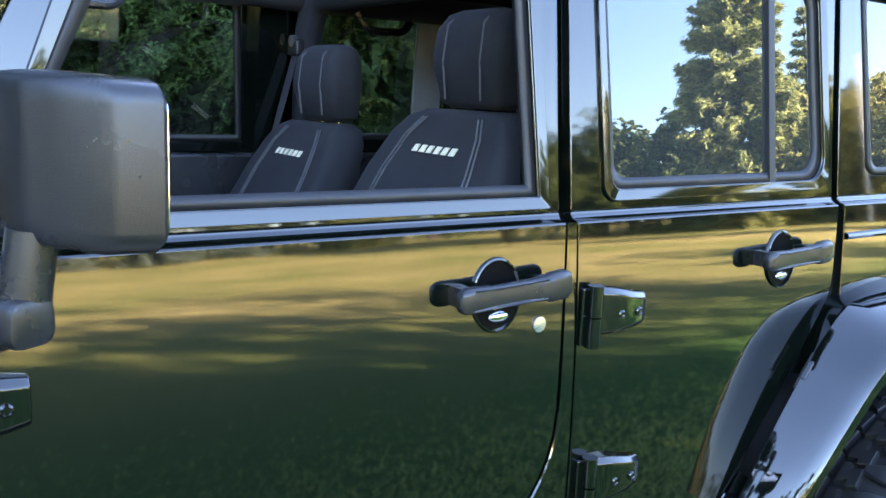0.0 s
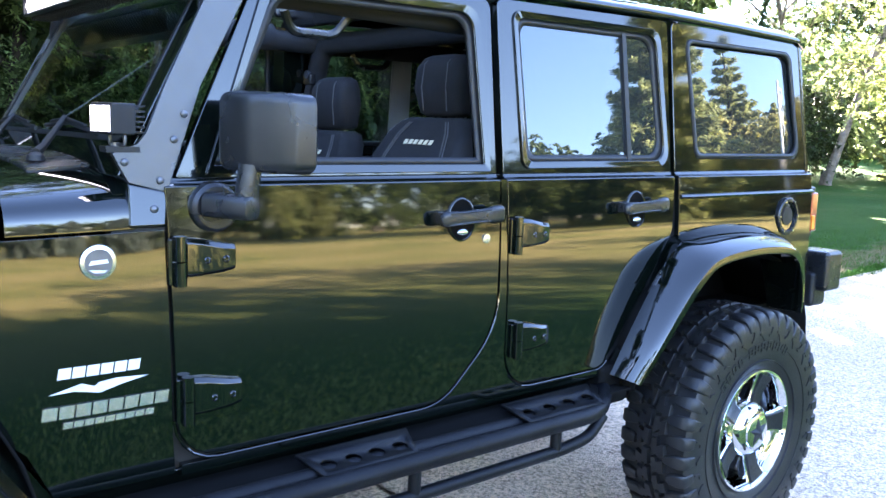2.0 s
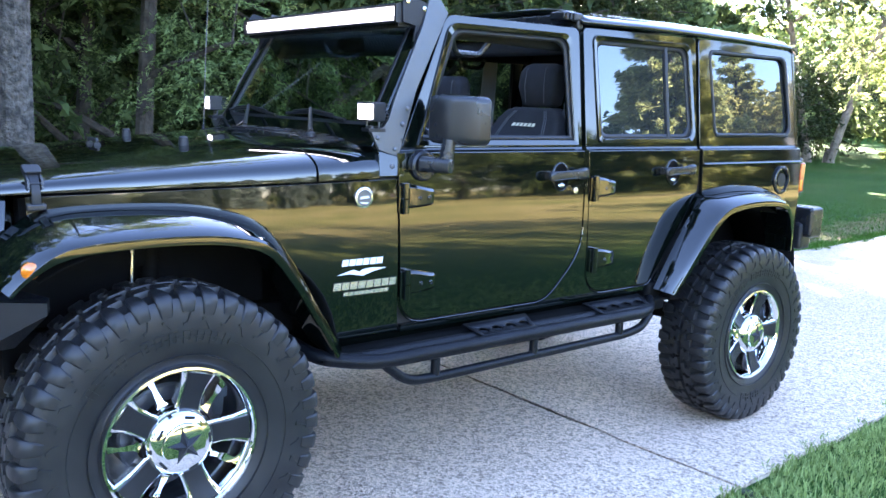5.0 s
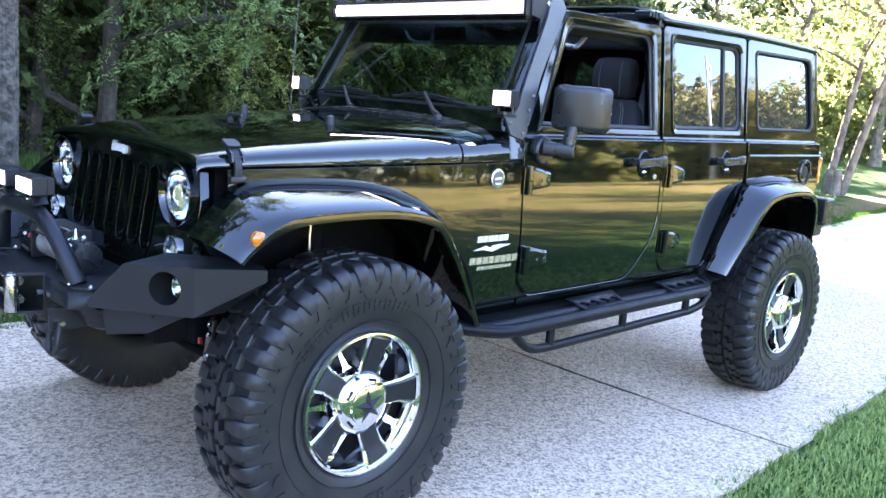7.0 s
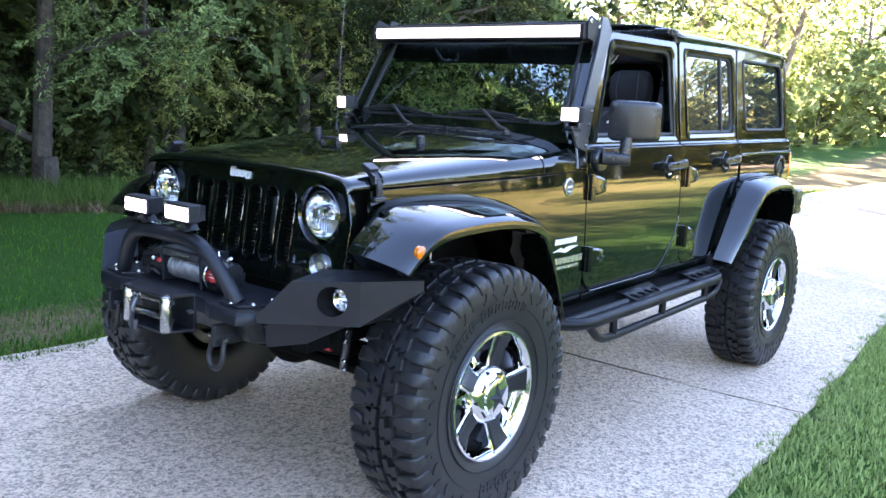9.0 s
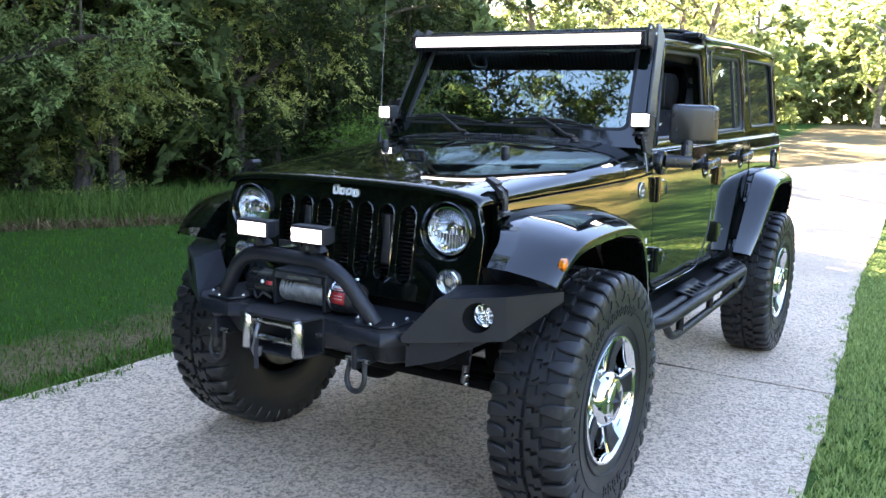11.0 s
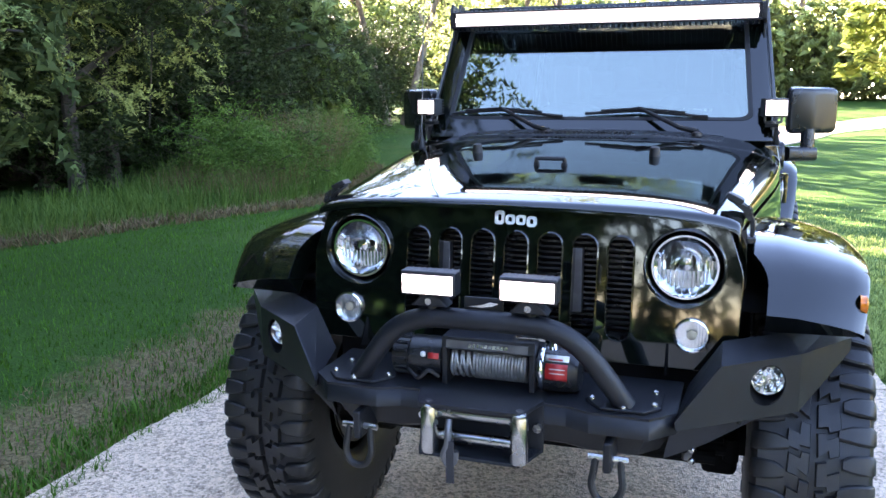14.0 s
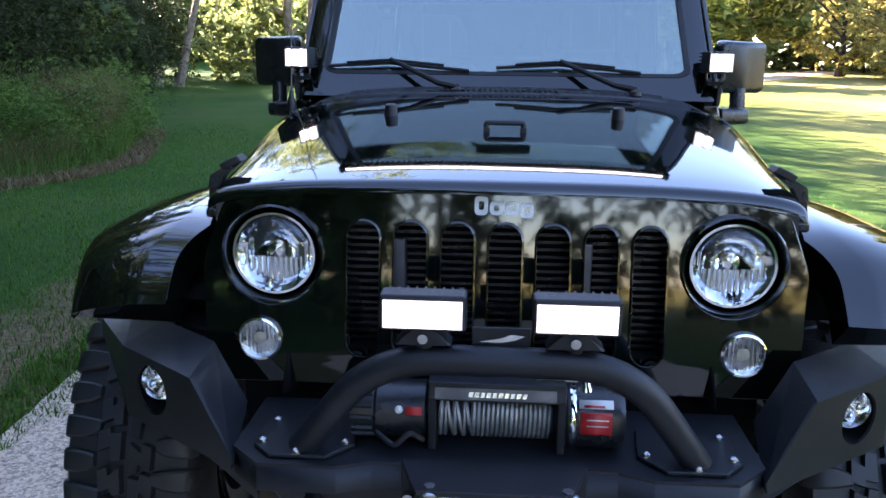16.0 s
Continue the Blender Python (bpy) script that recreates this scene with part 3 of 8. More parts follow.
# headlights and turn lamps
for s in (-1, 1):
    y, z = s * HEAD[0], HEAD[1]
    hx = grille_x(z) + 0.05 * 0.13 ** 2
    bm = bmesh.new()
    lathe(bm, [(0.030, 0.0948), (-0.010, 0.0975), (-0.014, 0.0948), (-0.006, 0.0902), (0.035, 0.0810), (0.06, 0.0773)], (hx, y, z), (1, 0, 0), 48)
    hl = part("headlight", bm, PAINT, car, "round clear headlight in a black bezel")
    bm = bmesh.new()
    lathe(bm, [(0.010, 0.0814), (0.004, 0.0791), (0.004, 0.0745), (0.012, 0.0736)], (hx, y, z), (1, 0, 0), 48)
    part("lamp_ring", bm, CHROME, hl, "chrome lamp ring")
    bm = bmesh.new()
    lathe(bm, [(0.012, 0.0745), (0.022, 0.0727), (0.045, 0.0607), (0.070, 0.0414), (0.082, 0.0184), (0.084, 0.0092)], (hx, y, z), (1, 0, 0), 48)
    part("reflector", bm, BRIGHT, hl, "faceted chrome reflector")
    for k in range(13):
        bm = bmesh.new()
        yy = lerp(-0.064, 0.064, k / 12)
        h = math.sqrt(max(0.0001, 0.070 ** 2 - yy ** 2))
        zlo, zhi = -h, (-0.015 if abs(yy) < 0.045 else h * 0.5)
        d = 0.020 + 0.035 * math.sqrt(max(0, 1 - (yy / 0.074) ** 2)) * 0.6
        loft(bm, [[(hx + d + 0.004, y + yy - 0.005, z + t), (hx + d - 0.006, y + yy, z + t), (hx + d + 0.004, y + yy + 0.005, z + t)] for t in (zlo * 0.97, zlo * 0.3 + zhi * 0.7, zhi)])
        part("reflector_facet", bm, BRIGHT, hl)
    bm = bmesh.new()
    lathe(bm, [(0.045, 0.0166), (0.030, 0.0184), (0.020, 0.0147), (0.016, 0.0000)], (hx, y, z + 0.004), (1, 0, 0), 20)
    part("bulb_shield", bm, CHROME, hl)
    bm = bmesh.new()
    lathe(bm, [(0.010, 0.0754), (0.000, 0.0644), (-0.007, 0.0414), (-0.010, 0.0000)], (hx, y, z), (1, 0, 0), 48)
    g = part("lens", bm, LENS, hl)
    g.visible_shadow = False
    y, z = s * TURN[0], TURN[1]
    tx = grille_x(z) + 0.001
    bm = bmesh.new()
    lathe(bm, [(0.02, 0.041), (-0.008, 0.042), (-0.010, 0.038), (0.01, 0.036), (0.012, 0.0)], (tx, y, z), (1, 0, 0), 32)
    tl = part("turn_lamp", bm, BRIGHT, car, "small round clear turn lamp")
    bm = bmesh.new()
    lathe(bm, [(0.008, 0.010), (-0.002, 0.012), (-0.006, 0.0)], (tx, y, z), (1, 0, 0), 16)
    part("bulb", bm, mat("amber_bulb", (0.5, 0.42, 0.3), 0.2, noise_scale=50, noise_amt=0.2) if s < 0 else bpy.data.materials["amber_bulb"], tl)
    bm = bmesh.new()
    lathe(bm, [(-0.004, 0.038), (-0.016, 0.030), (-0.021, 0.0)], (tx, y, z), (1, 0, 0), 32)
    g = part("lens", bm, LENS, tl)
    g.visible_shadow = False
    for k in range(-4, 5):
        bm = bmesh.new()
        yy = 0.0078 * k
        h = math.sqrt(0.036 ** 2 - yy ** 2)
        box(bm, tx + 0.002, tx + 0.006, y + yy - 0.0012, y + yy + 0.0012, z - h, z + h)
        part("lens_rib", bm, BRIGHT, tl)

# flares
def flare(spine, s, name, front):
    """An arched wing: spine of (x, z, outer half width, drop of the lip) from its front to its rear end."""
    bm = bmesh.new()
    rings = []
    for x, z, w, drop, nx, nz in spine:
        yin = half_width(min(z, 1.2)) - nose(x) - 0.02 + (0.075 * ease(-0.27, -0.42, x) if front else 0.0)
        leg = nx * nx if nx < 0 and not front else 0.0
        e = lerp(0.018, -0.012, leg)
        back = float(np.interp(z, [0.60, 0.75, 0.88, 0.97, 1.02], [0.022, 0.045, 0.058, 0.035, 0.0])) if leg > 0.02 else 0.0
        prof = [(yin, e + 0.004 - back), (lerp(yin, w, 0.26), e - back), (lerp(yin, w, 0.30), e), (lerp(yin, w, 0.62), lerp(e, -0.036, 0.36)), (lerp(yin, w, 0.84), lerp(e, -0.036, 0.70)), (w - 0.008, -0.036), (w - 0.001, -0.044), (w, -0.054), (w, -0.034 - drop), (w - 0.012, -0.036 - drop), (w - 0.02, -0.052), (yin, min(e - 0.03 - back, -0.06))]
        rings.append([(x + nx * d, s * y, z + nz * d) for y, d in prof])
    loft(bm, rings)
    return part(name, bm, PAINT, car, "wide glossy black wheel arch flare", bevel=0.002, smooth=40)


def spine_of(points, n=40):
    """Resamples a polyline of (x, z, w, drop) smoothly and adds outward normals."""
    pts = [np.array(p, float) for p in points]
    out = []
    for i in range(len(pts) - 1):
        p0, p1, p2, p3 = pts[max(i - 1, 0)], pts[i], pts[i + 1], pts[min(i + 2, len(pts) - 1)]
        m = n // (len(pts) - 1)
        for k in range(m + (i == len(pts) - 2)):
            t = k / m
            out.append(0.5 * (2 * p1 + (p2 - p0) * t + (2 * p0 - 5 * p1 + 4 * p2 - p3) * t * t + (3 * p1 - p0 - 3 * p2 + p3) * t ** 3))
    res = []
    for i, p in enumerate(out):
        d = out[min(i + 1, len(out) - 1)] - out[max(i - 1, 0)]
        l = math.hypot(d[0], d[1]) or 1
        res.append((p[0], p[1], p[2], p[3], -d[1] / l, d[0] / l))
    return res


FLARE_F = [(-0.474, 0.944, 0.827, 0.012), (-0.430, 0.990, 0.835, 0.02), (-0.350, 1.050, 0.845, 0.03), (-0.24, 1.078, 0.85, 0.035), (0.0, 1.083, 0.85, 0.035), (0.17, 1.066, 0.85, 0.035),
           (0.300, 1.018, 0.845, 0.035), (0.398, 0.902, 0.835, 0.03), (0.484, 0.768, 0.82, 0.025), (0.575, 0.620, 0.80, 0.02)]
FLARE_R = [(2.285, 0.615, 0.80, 0.02), (2.350, 0.735, 0.825, 0.03), (2.430, 0.855, 0.84, 0.035), (2.520, 0.960, 0.85, 0.035), (2.64, 1.028, 0.85, 0.035), (2.87, 1.052, 0.85, 0.035), (3.10, 1.040, 0.85, 0.035),
           (3.22, 0.985, 0.845, 0.035), (3.29, 0.87, 0.835, 0.03), (3.34, 0.74, 0.81, 0.02)]
flares = {}
for s in (-1, 1):
    flares["f", s] = flare(spine_of(FLARE_F, 54), s, "front_flare", True)
    flares["r", s] = flare(spine_of(FLARE_R, 54), s, "rear_flare", False)
    # wheel house
    for x0, r0 in ((0.0, 0.56), (2.946 - 0.05, 0.55)):
        bm = bmesh.new()
        rings = []
        for k in range(17):
            a = math.pi * (0.02 + (0.70 if x0 < 1 else 0.96) * k / 16)
            rings.append([(x0 + r0 * math.cos(a), s * yy, 0.49 + (0.53 if x0 < 1 else 0.50) * math.sin(a) ** 0.7) for yy in (0.76, 0.40)])
        loft(bm, rings, closed=False, caps=False)
        part("wheel_house", bm, DARK, car, "dark plastic wheel house", solid=0.006)
        bm = bmesh.new()
        ngon(bm, [(x0 + r0 * math.cos(math.pi * k / 16 * 0.85), s * 0.40, 0.49 + (0.53 if x0 < 1 else 0.50) * math.sin(math.pi * k / 16 * 0.85) ** 0.7) for k in range(17)])
        part("wheel_house_wall", bm, DARK, car, solid=0.006)
    # wing top between the hood and the flare
    bm = bmesh.new()
    prism(bm, [(-0.34, s * 0.50, 0.86), (0.5, s * 0.50, 0.95), (0.5, s * 0.50, 1.12), (-0.34, s * 0.50, 1.12)], (0, -s * 0.06, 0))
    part("inner_wing", bm, DARK, car)
    # side marker on the front edge of the flare
    if s > 0:
        continue
    bm = bmesh.new()
    lathe(bm, [(-0.012, 0.022), (0.002, 0.022), (0.005, 0.018), (0.007, 0.0)], (-0.390, -0.829 if s < 0 else 0.800, 0.975), (-0.12 if s < 0 else 0.1, s * 1, 0), 24)
    part("side_marker", bm, AMBER, flares["f", s], "round amber side marker")
# the slot in the rear flare
bm = bmesh.new()
sp = spine_of(FLARE_R, 54)
loft(bm, [[(p[0] + p[4] * d, -y, p[1] + p[5] * d) for y, d in ((0.716, -0.030), (0.716, 0.000), (0.740, -0.006), (0.740, -0.030))] for p in (sp[13], sp[15], sp[17])])
clip = part("flare_clip", bm, SEAL, flares["r", -1], "black marker recess in the flare", bevel=0.003)
bm = bmesh.new()
p, q = sp[14], sp[16]
loft(bm, [[(p[0] + p[4] * d, -y, p[1] + p[5] * d) for y, d in ((0.722, -0.020), (0.722, 0.004), (0.734, 0.000), (0.734, -0.020))] for p in (sp[14], sp[15], sp[16])])
part("clip_lens", bm, PLASTIC, clip, "dark clip lens", bevel=0.003)

# windshield
WB, WT = (0.748, 1.268), (1.030, 1.785)


def ws(t, y, out=0.0):
    """A point of the windshield plane: t from the base up, y across, out along its normal."""
    nx, nz = -(WT[1] - WB[1]), (WT[0] - WB[0])
    l = math.hypot(nx, nz)
    return (lerp(WB[0], WT[0], t) + out * nx / l, y, lerp(WB[1], WT[1], t) + out * nz / l)


bm = bmesh.new()
outer = rpoly([(-1, 0), (1, 0), (1, 1), (-1, 1)], 0)
o = rpoly([(-0.648, 0.0), (0.648, 0.0), (0.596, 1.0), (-0.596, 1.0)], [0.01, 0.01, 0.04, 0.04], 6)
i = rpoly([(-0.575, 0.14), (0.575, 0.14), (0.535, 0.90), (-0.535, 0.90)], [0.04, 0.04, 0.04, 0.04], 6)
rings = [[ws(t, y, d) for y, t in oo] for d, oo in ((-0.055, o), (0.0, o), (0.004, [(y * 0.985, t) for y, t in o]), (0.004, i), (-0.055, i))]
rings.append(rings[0])
loft(bm, rings, caps=False)
wf = part("windshield_frame", bm, PAINT, car, "black windshield frame", bevel=0.004, smooth=30)
bm = bmesh.new()
ngon(bm, [ws(t, y, -0.006) for y, t in rpoly([(-0.585, 0.125), (0.585, 0.125), (0.545, 0.915), (-0.545, 0.915)], 0.04, 6)])
g = part("windshield_glass", bm, GLASS, wf, "clear windshield glass", solid=0.005, smooth=0)
g.visible_shadow = False
bm = bmesh.new()
rings = [[ws(t, y, d) for y, t in oo] for d, oo in ((0.0, rpoly([(-0.582, 0.130), (0.582, 0.130), (0.541, 0.910), (-0.541, 0.910)], 0.045, 6)), (0.0065, rpoly([(-0.578, 0.134), (0.578, 0.134), (0.538, 0.906), (-0.538, 0.906)], 0.045, 6)), (0.006, rpoly([(-0.562, 0.155), (0.562, 0.155), (0.524, 0.885), (-0.524, 0.885)], 0.04, 6)), (-0.006, rpoly([(-0.560, 0.157), (0.560, 0.157), (0.522, 0.883), (-0.522, 0.883)], 0.04, 6)))]
loft(bm, rings, caps=False)
part("windshield_seal", bm, SEAL, wf)
# sun-shade strip and mirror inside
bm = bmesh.new()
box(bm, 1.06, 1.075, -0.10, 0.10, 1.62, 1.68)
part("inside_mirror", bm, PLASTIC, car, bevel=0.015)

# light bar brackets along the pillars, bolts
for s in (-1, 1):
    bm = bmesh.new()
    pts = [(0.734, 1.318), (0.750, 1.284), (0.765, 1.257), (0.846, 1.236), (0.932, 1.466), (1.090, 1.745), (1.055, 1.795), (1.010, 1.800), (0.975, 1.70), (0.852, 1.462), (0.807, 1.362), (0.787, 1.338)]
    y = lambda z: s * (0.668 - 0.115 * max(0, z - 1.27))
    prism(bm, [(x, y(z), z) for x, z in pts], (0, -s * 0.012, 0))
    br = part("pillar_bracket", bm, SATIN, car, "satin black pillar bracket", bevel=0.002)
    bm = bmesh.new()
    prism(bm, [(x, s * (0.684 - 0.20 * (z - 1.164)), z) for x, z in ((0.758, 1.164), (0.839, 1.164), (0.849, 1.240), (0.764, 1.260))], (0, -s * 0.05, 0))
    part("windshield_hinge", bm, PAINT, car, "glossy black windshield hinge cover", bevel=0.008)
    bm = bmesh.new()
    prism(bm, [(x, s * 0.606, z) for x, z in ((0.892, 1.765), (0.915, 1.795), (0.955, 1.785), (1.03, 1.760), (1.03, 1.720), (0.985, 1.700), (0.990, 1.62), (0.960, 1.58), (0.940, 1.60), (0.950, 1.690), (0.895, 1.70))], (0, -s * 0.010, 0))
    part("bar_mount", bm, POWDER, br, bevel=0.002)
    for x, z in ((0.826, 1.203), (0.843, 1.262), (0.902, 1.402), (0.877, 1.348), (0.770, 1.300)):
        bm = bmesh.new()
        lathe(bm, [(0, 0.0085), (0.004, 0.0080), (0.007, 0.004), (0.0075, 0)], (x - 0.012, s * ((0.677 if z < 1.22 else abs(y(z))) - 0.001), z), (0, s, 0), 12)
        part("bolt", bm, CAST, br)
    for x, z in ((0.912, 1.772), (0.985, 1.752), (1.005, 1.742)):
        bm = bmesh.new()
        lathe(bm, [(0, 0.010), (0.005, 0.009), (0.007, 0)], (x, s * 0.605, z), (0, s, 0), 12)
        part("bolt", bm, STEEL, br)

# light bar
bz = 1.729
bm = bmesh.new()
prof = rpoly([(0.880, bz - 0.030), (0.958, bz - 0.024), (0.964, bz + 0.024), (0.880, bz + 0.030)], 0.008, 3)
prism(bm, [(x, -0.588, z) for x, z in prof], (0, 1.176, 0))
lb = part("light_bar", bm, POWDER, car, "long lit LED light bar over the windshield")
bm = bmesh.new()
box(bm, 0.875, 0.881, -0.575, 0.575, bz - 0.0235, bz + 0.0235)
part("led_strip", bm, LEDSOFT, lb, "white glowing LED strip")
for k in range(48):
    bm = bmesh.new()
    y = -0.566 + 1.132 * k / 47
    lathe(bm, [(0.0, 0.0105), (-0.0012, 0.0100), (-0.0018, 0.006), (-0.0020, 0.0)], (0.8748, y, bz), (1, 0, 0), 10)
    part("diode", bm, LED, lb)
for k in range(58):
    bm = bmesh.new()
    y = -0.58 + k * 0.0204
    box(bm, 0.890, 0.960, y - 0.002, y + 0.002, bz + 0.024, bz + 0.038)
    part("cooling_fin", bm, POWDER, lb)
    bm = bmesh.new()
    box(bm, 0.890, 0.953, y - 0.002, y + 0.002, bz - 0.042, bz - 0.026)
    part("cooling_fin", bm, POWDER, lb)
for s in (-1, 1):
    bm = bmesh.new()
    prism(bm, [(x, s * 0.588, z) for x, z in rpoly([(0.868, bz - 0.033), (0.960, bz - 0.028), (0.966, bz + 0.028), (0.868, bz + 0.033)], 0.008, 3)], (0, s * 0.010, 0))
    part("end_cap", bm, POWDER, lb)

for z0, z1 in ((-0.032, -0.0245), (0.0245, 0.031)):
    bm = bmesh.new()
    box(bm, 0.866, 0.892, -0.588, 0.588, bz + z0, bz + z1)
    part("bar_lip", bm, POWDER, lb, bevel=0.003)

# cube lights at the windshield base
def cube_light(x, y, z, w, h, turn, name, label, parent=None):
    root = bmesh.new()
    vs = box(root, -0.005, 0.05, -w / 2, w / 2, -h / 2, h / 2)
    m = pose(x, y, z, 0, 0, turn)
    turn_verts(vs, m)
    c = part(name, root, POWDER, car, label, bevel=0.004)
    b = bmesh.new()
    turn_verts(box(b, -0.008, -0.004, -w / 2 + 0.005, w / 2 - 0.005, -h / 2 + 0.006, h / 2 - 0.006), m)
    part("led_face", b, LEDSOFT, c, "glowing white LED face")
    for k in range(4):
        b = bmesh.new()
        turn_verts(lathe(b, [(0.0, 0.0125), (-0.0012, 0.012), (-0.002, 0.0)], (-0.0082, (k % 2 - 0.5) * w * 0.46, (k // 2 - 0.5) * h * 0.40), (1, 0, 0), 10), m)
        part("diode", b, LED, c)
    for k in range(6):
        b = bmesh.new()
        t = -h / 2 + h * (k + 0.5) / 6
        turn_verts(box(b, 0.05, 0.072, -w / 2 + 0.004, w / 2 - 0.004, t - 0.002, t + 0.002), m)
        part("cooling_fin", b, POWDER, c)
    b = bmesh.new()
    turn_verts(tube(b, [(0.030, -w / 2 + 0.012, -h / 2 + 0.004), (0.030, -w / 2 + 0.012, -h / 2 - 0.02), (0.030, w / 2 - 0.012, -h / 2 - 0.02), (0.030, w / 2 - 0.012, -h / 2 + 0.004)], 0.004, 8, 0.006), m)
    turn_verts(rod(b, (0.025, 0, -h / 2 - 0.016), (0.025, 0, -h / 2 - 0.045), 0.009, n=10), m)
    part("light_bracket", b, CAST, c)
    return c


for s in (-1, 1):
    c = cube_light(0.722, s * 0.650, 1.388, 0.082, 0.064, -12 * s, "cube_light", "small lit LED cube light on a steel bracket")
    bm = bmesh.new()
    prism(bm, [(0.722, s * 0.662, 1.332), (0.790, s * 0.664, 1.332), (0.792, s * 0.664, 1.320), (0.724, s * 0.662, 1.320)], (0, -s * 0.045, 0))
    part("light_foot", bm, POWDER, c)

# ---- the vehicle: wheels ----
TYRE_R, TYRE_W, RIM_R = 0.446, 0.280, 0.222


def tyre_mesh(bm):
    """The carcass, hub at the origin, outer side towards -y."""
    h = TYRE_W / 2
    side = [(0.70, 0.218), (0.80, 0.226), (0.87, 0.240), (0.94, 0.275), (0.975, 0.315), (0.99, 0.345), (0.985, 0.372), (0.972, 0.394), (0.945, 0.413), (0.88, 0.4255), (0.62, 0.4285)]
    prof = [(-a * h, r) for a, r in side] + [(0, 0.4285)] + [(a * h, r) for a, r in side[::-1]]
    lathe(bm, prof, (0, 0, 0), (0, 1, 0), 72)
    for r in (0.262, 0.318):
        lathe(bm, [(-h * 0.90, r - 0.003), (-h * (0.955 if r < 0.3 else 0.99) - 0.001, r - 0.001), (-h * (0.955 if r < 0.3 else 0.99) - 0.001, r + 0.001), (-h * 0.90, r + 0.003)], (0, 0, 0), (0, 1, 0), 72)


def shoulder_lug(s, long):
    """A rounded lug that runs from the tread over the shoulder down the sidewall."""
    bm = bmesh.new()
    h, p = TYRE_W / 2, 2 * math.pi * TYRE_R / 40
    rings = []
    for f, dr, nw, nr, depth, a, b in ((0.46 - long, 0.000, 0.0, 1.0, 0.020, 0.022, 0.049), (0.58, 0.000, 0.0, 1.0, 0.020, 0.012, 0.054), (0.74, 0.002, 0.08, 1.0, 0.020, 0.009, 0.057),
                                       (0.86, 0.006, 0.25, 0.95, 0.020, 0.008, 0.058), (0.945, 0.014, 0.55, 0.83, 0.020, 0.008, 0.058), (0.99, 0.028, 0.90, 0.42, 0.018, 0.009, 0.057),
                                       (1.005, 0.044, 1.0, 0.15, 0.012, 0.010, 0.056), (0.998, 0.058 + long * 0.12, 1.0, 0.0, 0.007, 0.012, 0.054)):
        row = []
        for d, l in ((depth, a), (0.004, a + 0.0012), (0.0, a + 0.006), (0.0, (a + b) / 2), (0.0, b - 0.006), (0.004, b - 0.0012), (depth, b)):
            ang = (l - p / 2) / TYRE_R
            r = TYRE_R - dr - nr * d
            row.append((r * math.cos(ang), s * (f * h - nw * d), r * math.sin(ang)))
        rings.append(row)
    loft(bm, rings)
    return bm


def centre_lug(s, outline):
    """A stepped block of the middle rows: outline of (share of the half width, metres along)."""
    bm = bmesh.new()
    h = TYRE_W / 2
    cw, cl = (sum(q[k] for q in outline) / len(outline) for k in (0, 1))
    rings = []
    for r, g in ((TYRE_R - 0.020, 0.98), (TYRE_R - 0.002, 0.94), (TYRE_R + 0.0005, 0.88)):
        rings.append([(r * math.cos((cl + (l - cl) * g) / TYRE_R), s * h * (cw + (w - cw) * g), r * math.sin((cl + (l - cl) * g) / TYRE_R)) for w, l in outline])
    loft(bm, rings)
    return bm


def sidewall_lug(kind):
    """A chevron of the upper sidewall, outer side."""
    bm = bmesh.new()
    y = -TYRE_W / 2 * 0.985
    o = ((0.340, -0.030), (0.352, -0.034), (0.372, 0.010), (0.372, 0.040), (0.364, 0.040), (0.362, 0.014)) if kind else ((0.352, -0.010), (0.380, -0.030), (0.386, -0.018), (0.360, 0.006), (0.360, 0.034), (0.352, 0.034))
    prism(bm, [(r * math.cos(a), y - 0.004, r * math.sin(a)) for r, a in o], (0, 0.010, 0))
    return bm


def turned_copies(ob, angles):
    """The same piece set round the hub at each of the angles, sharing its mesh."""
    for k, a in enumerate(angles):
        c = ob
        if k:
            c = ob.copy()
            scene.collection.objects.link(c)
        c.matrix_basis = Matrix.Rotation(-a, 4, "Y")


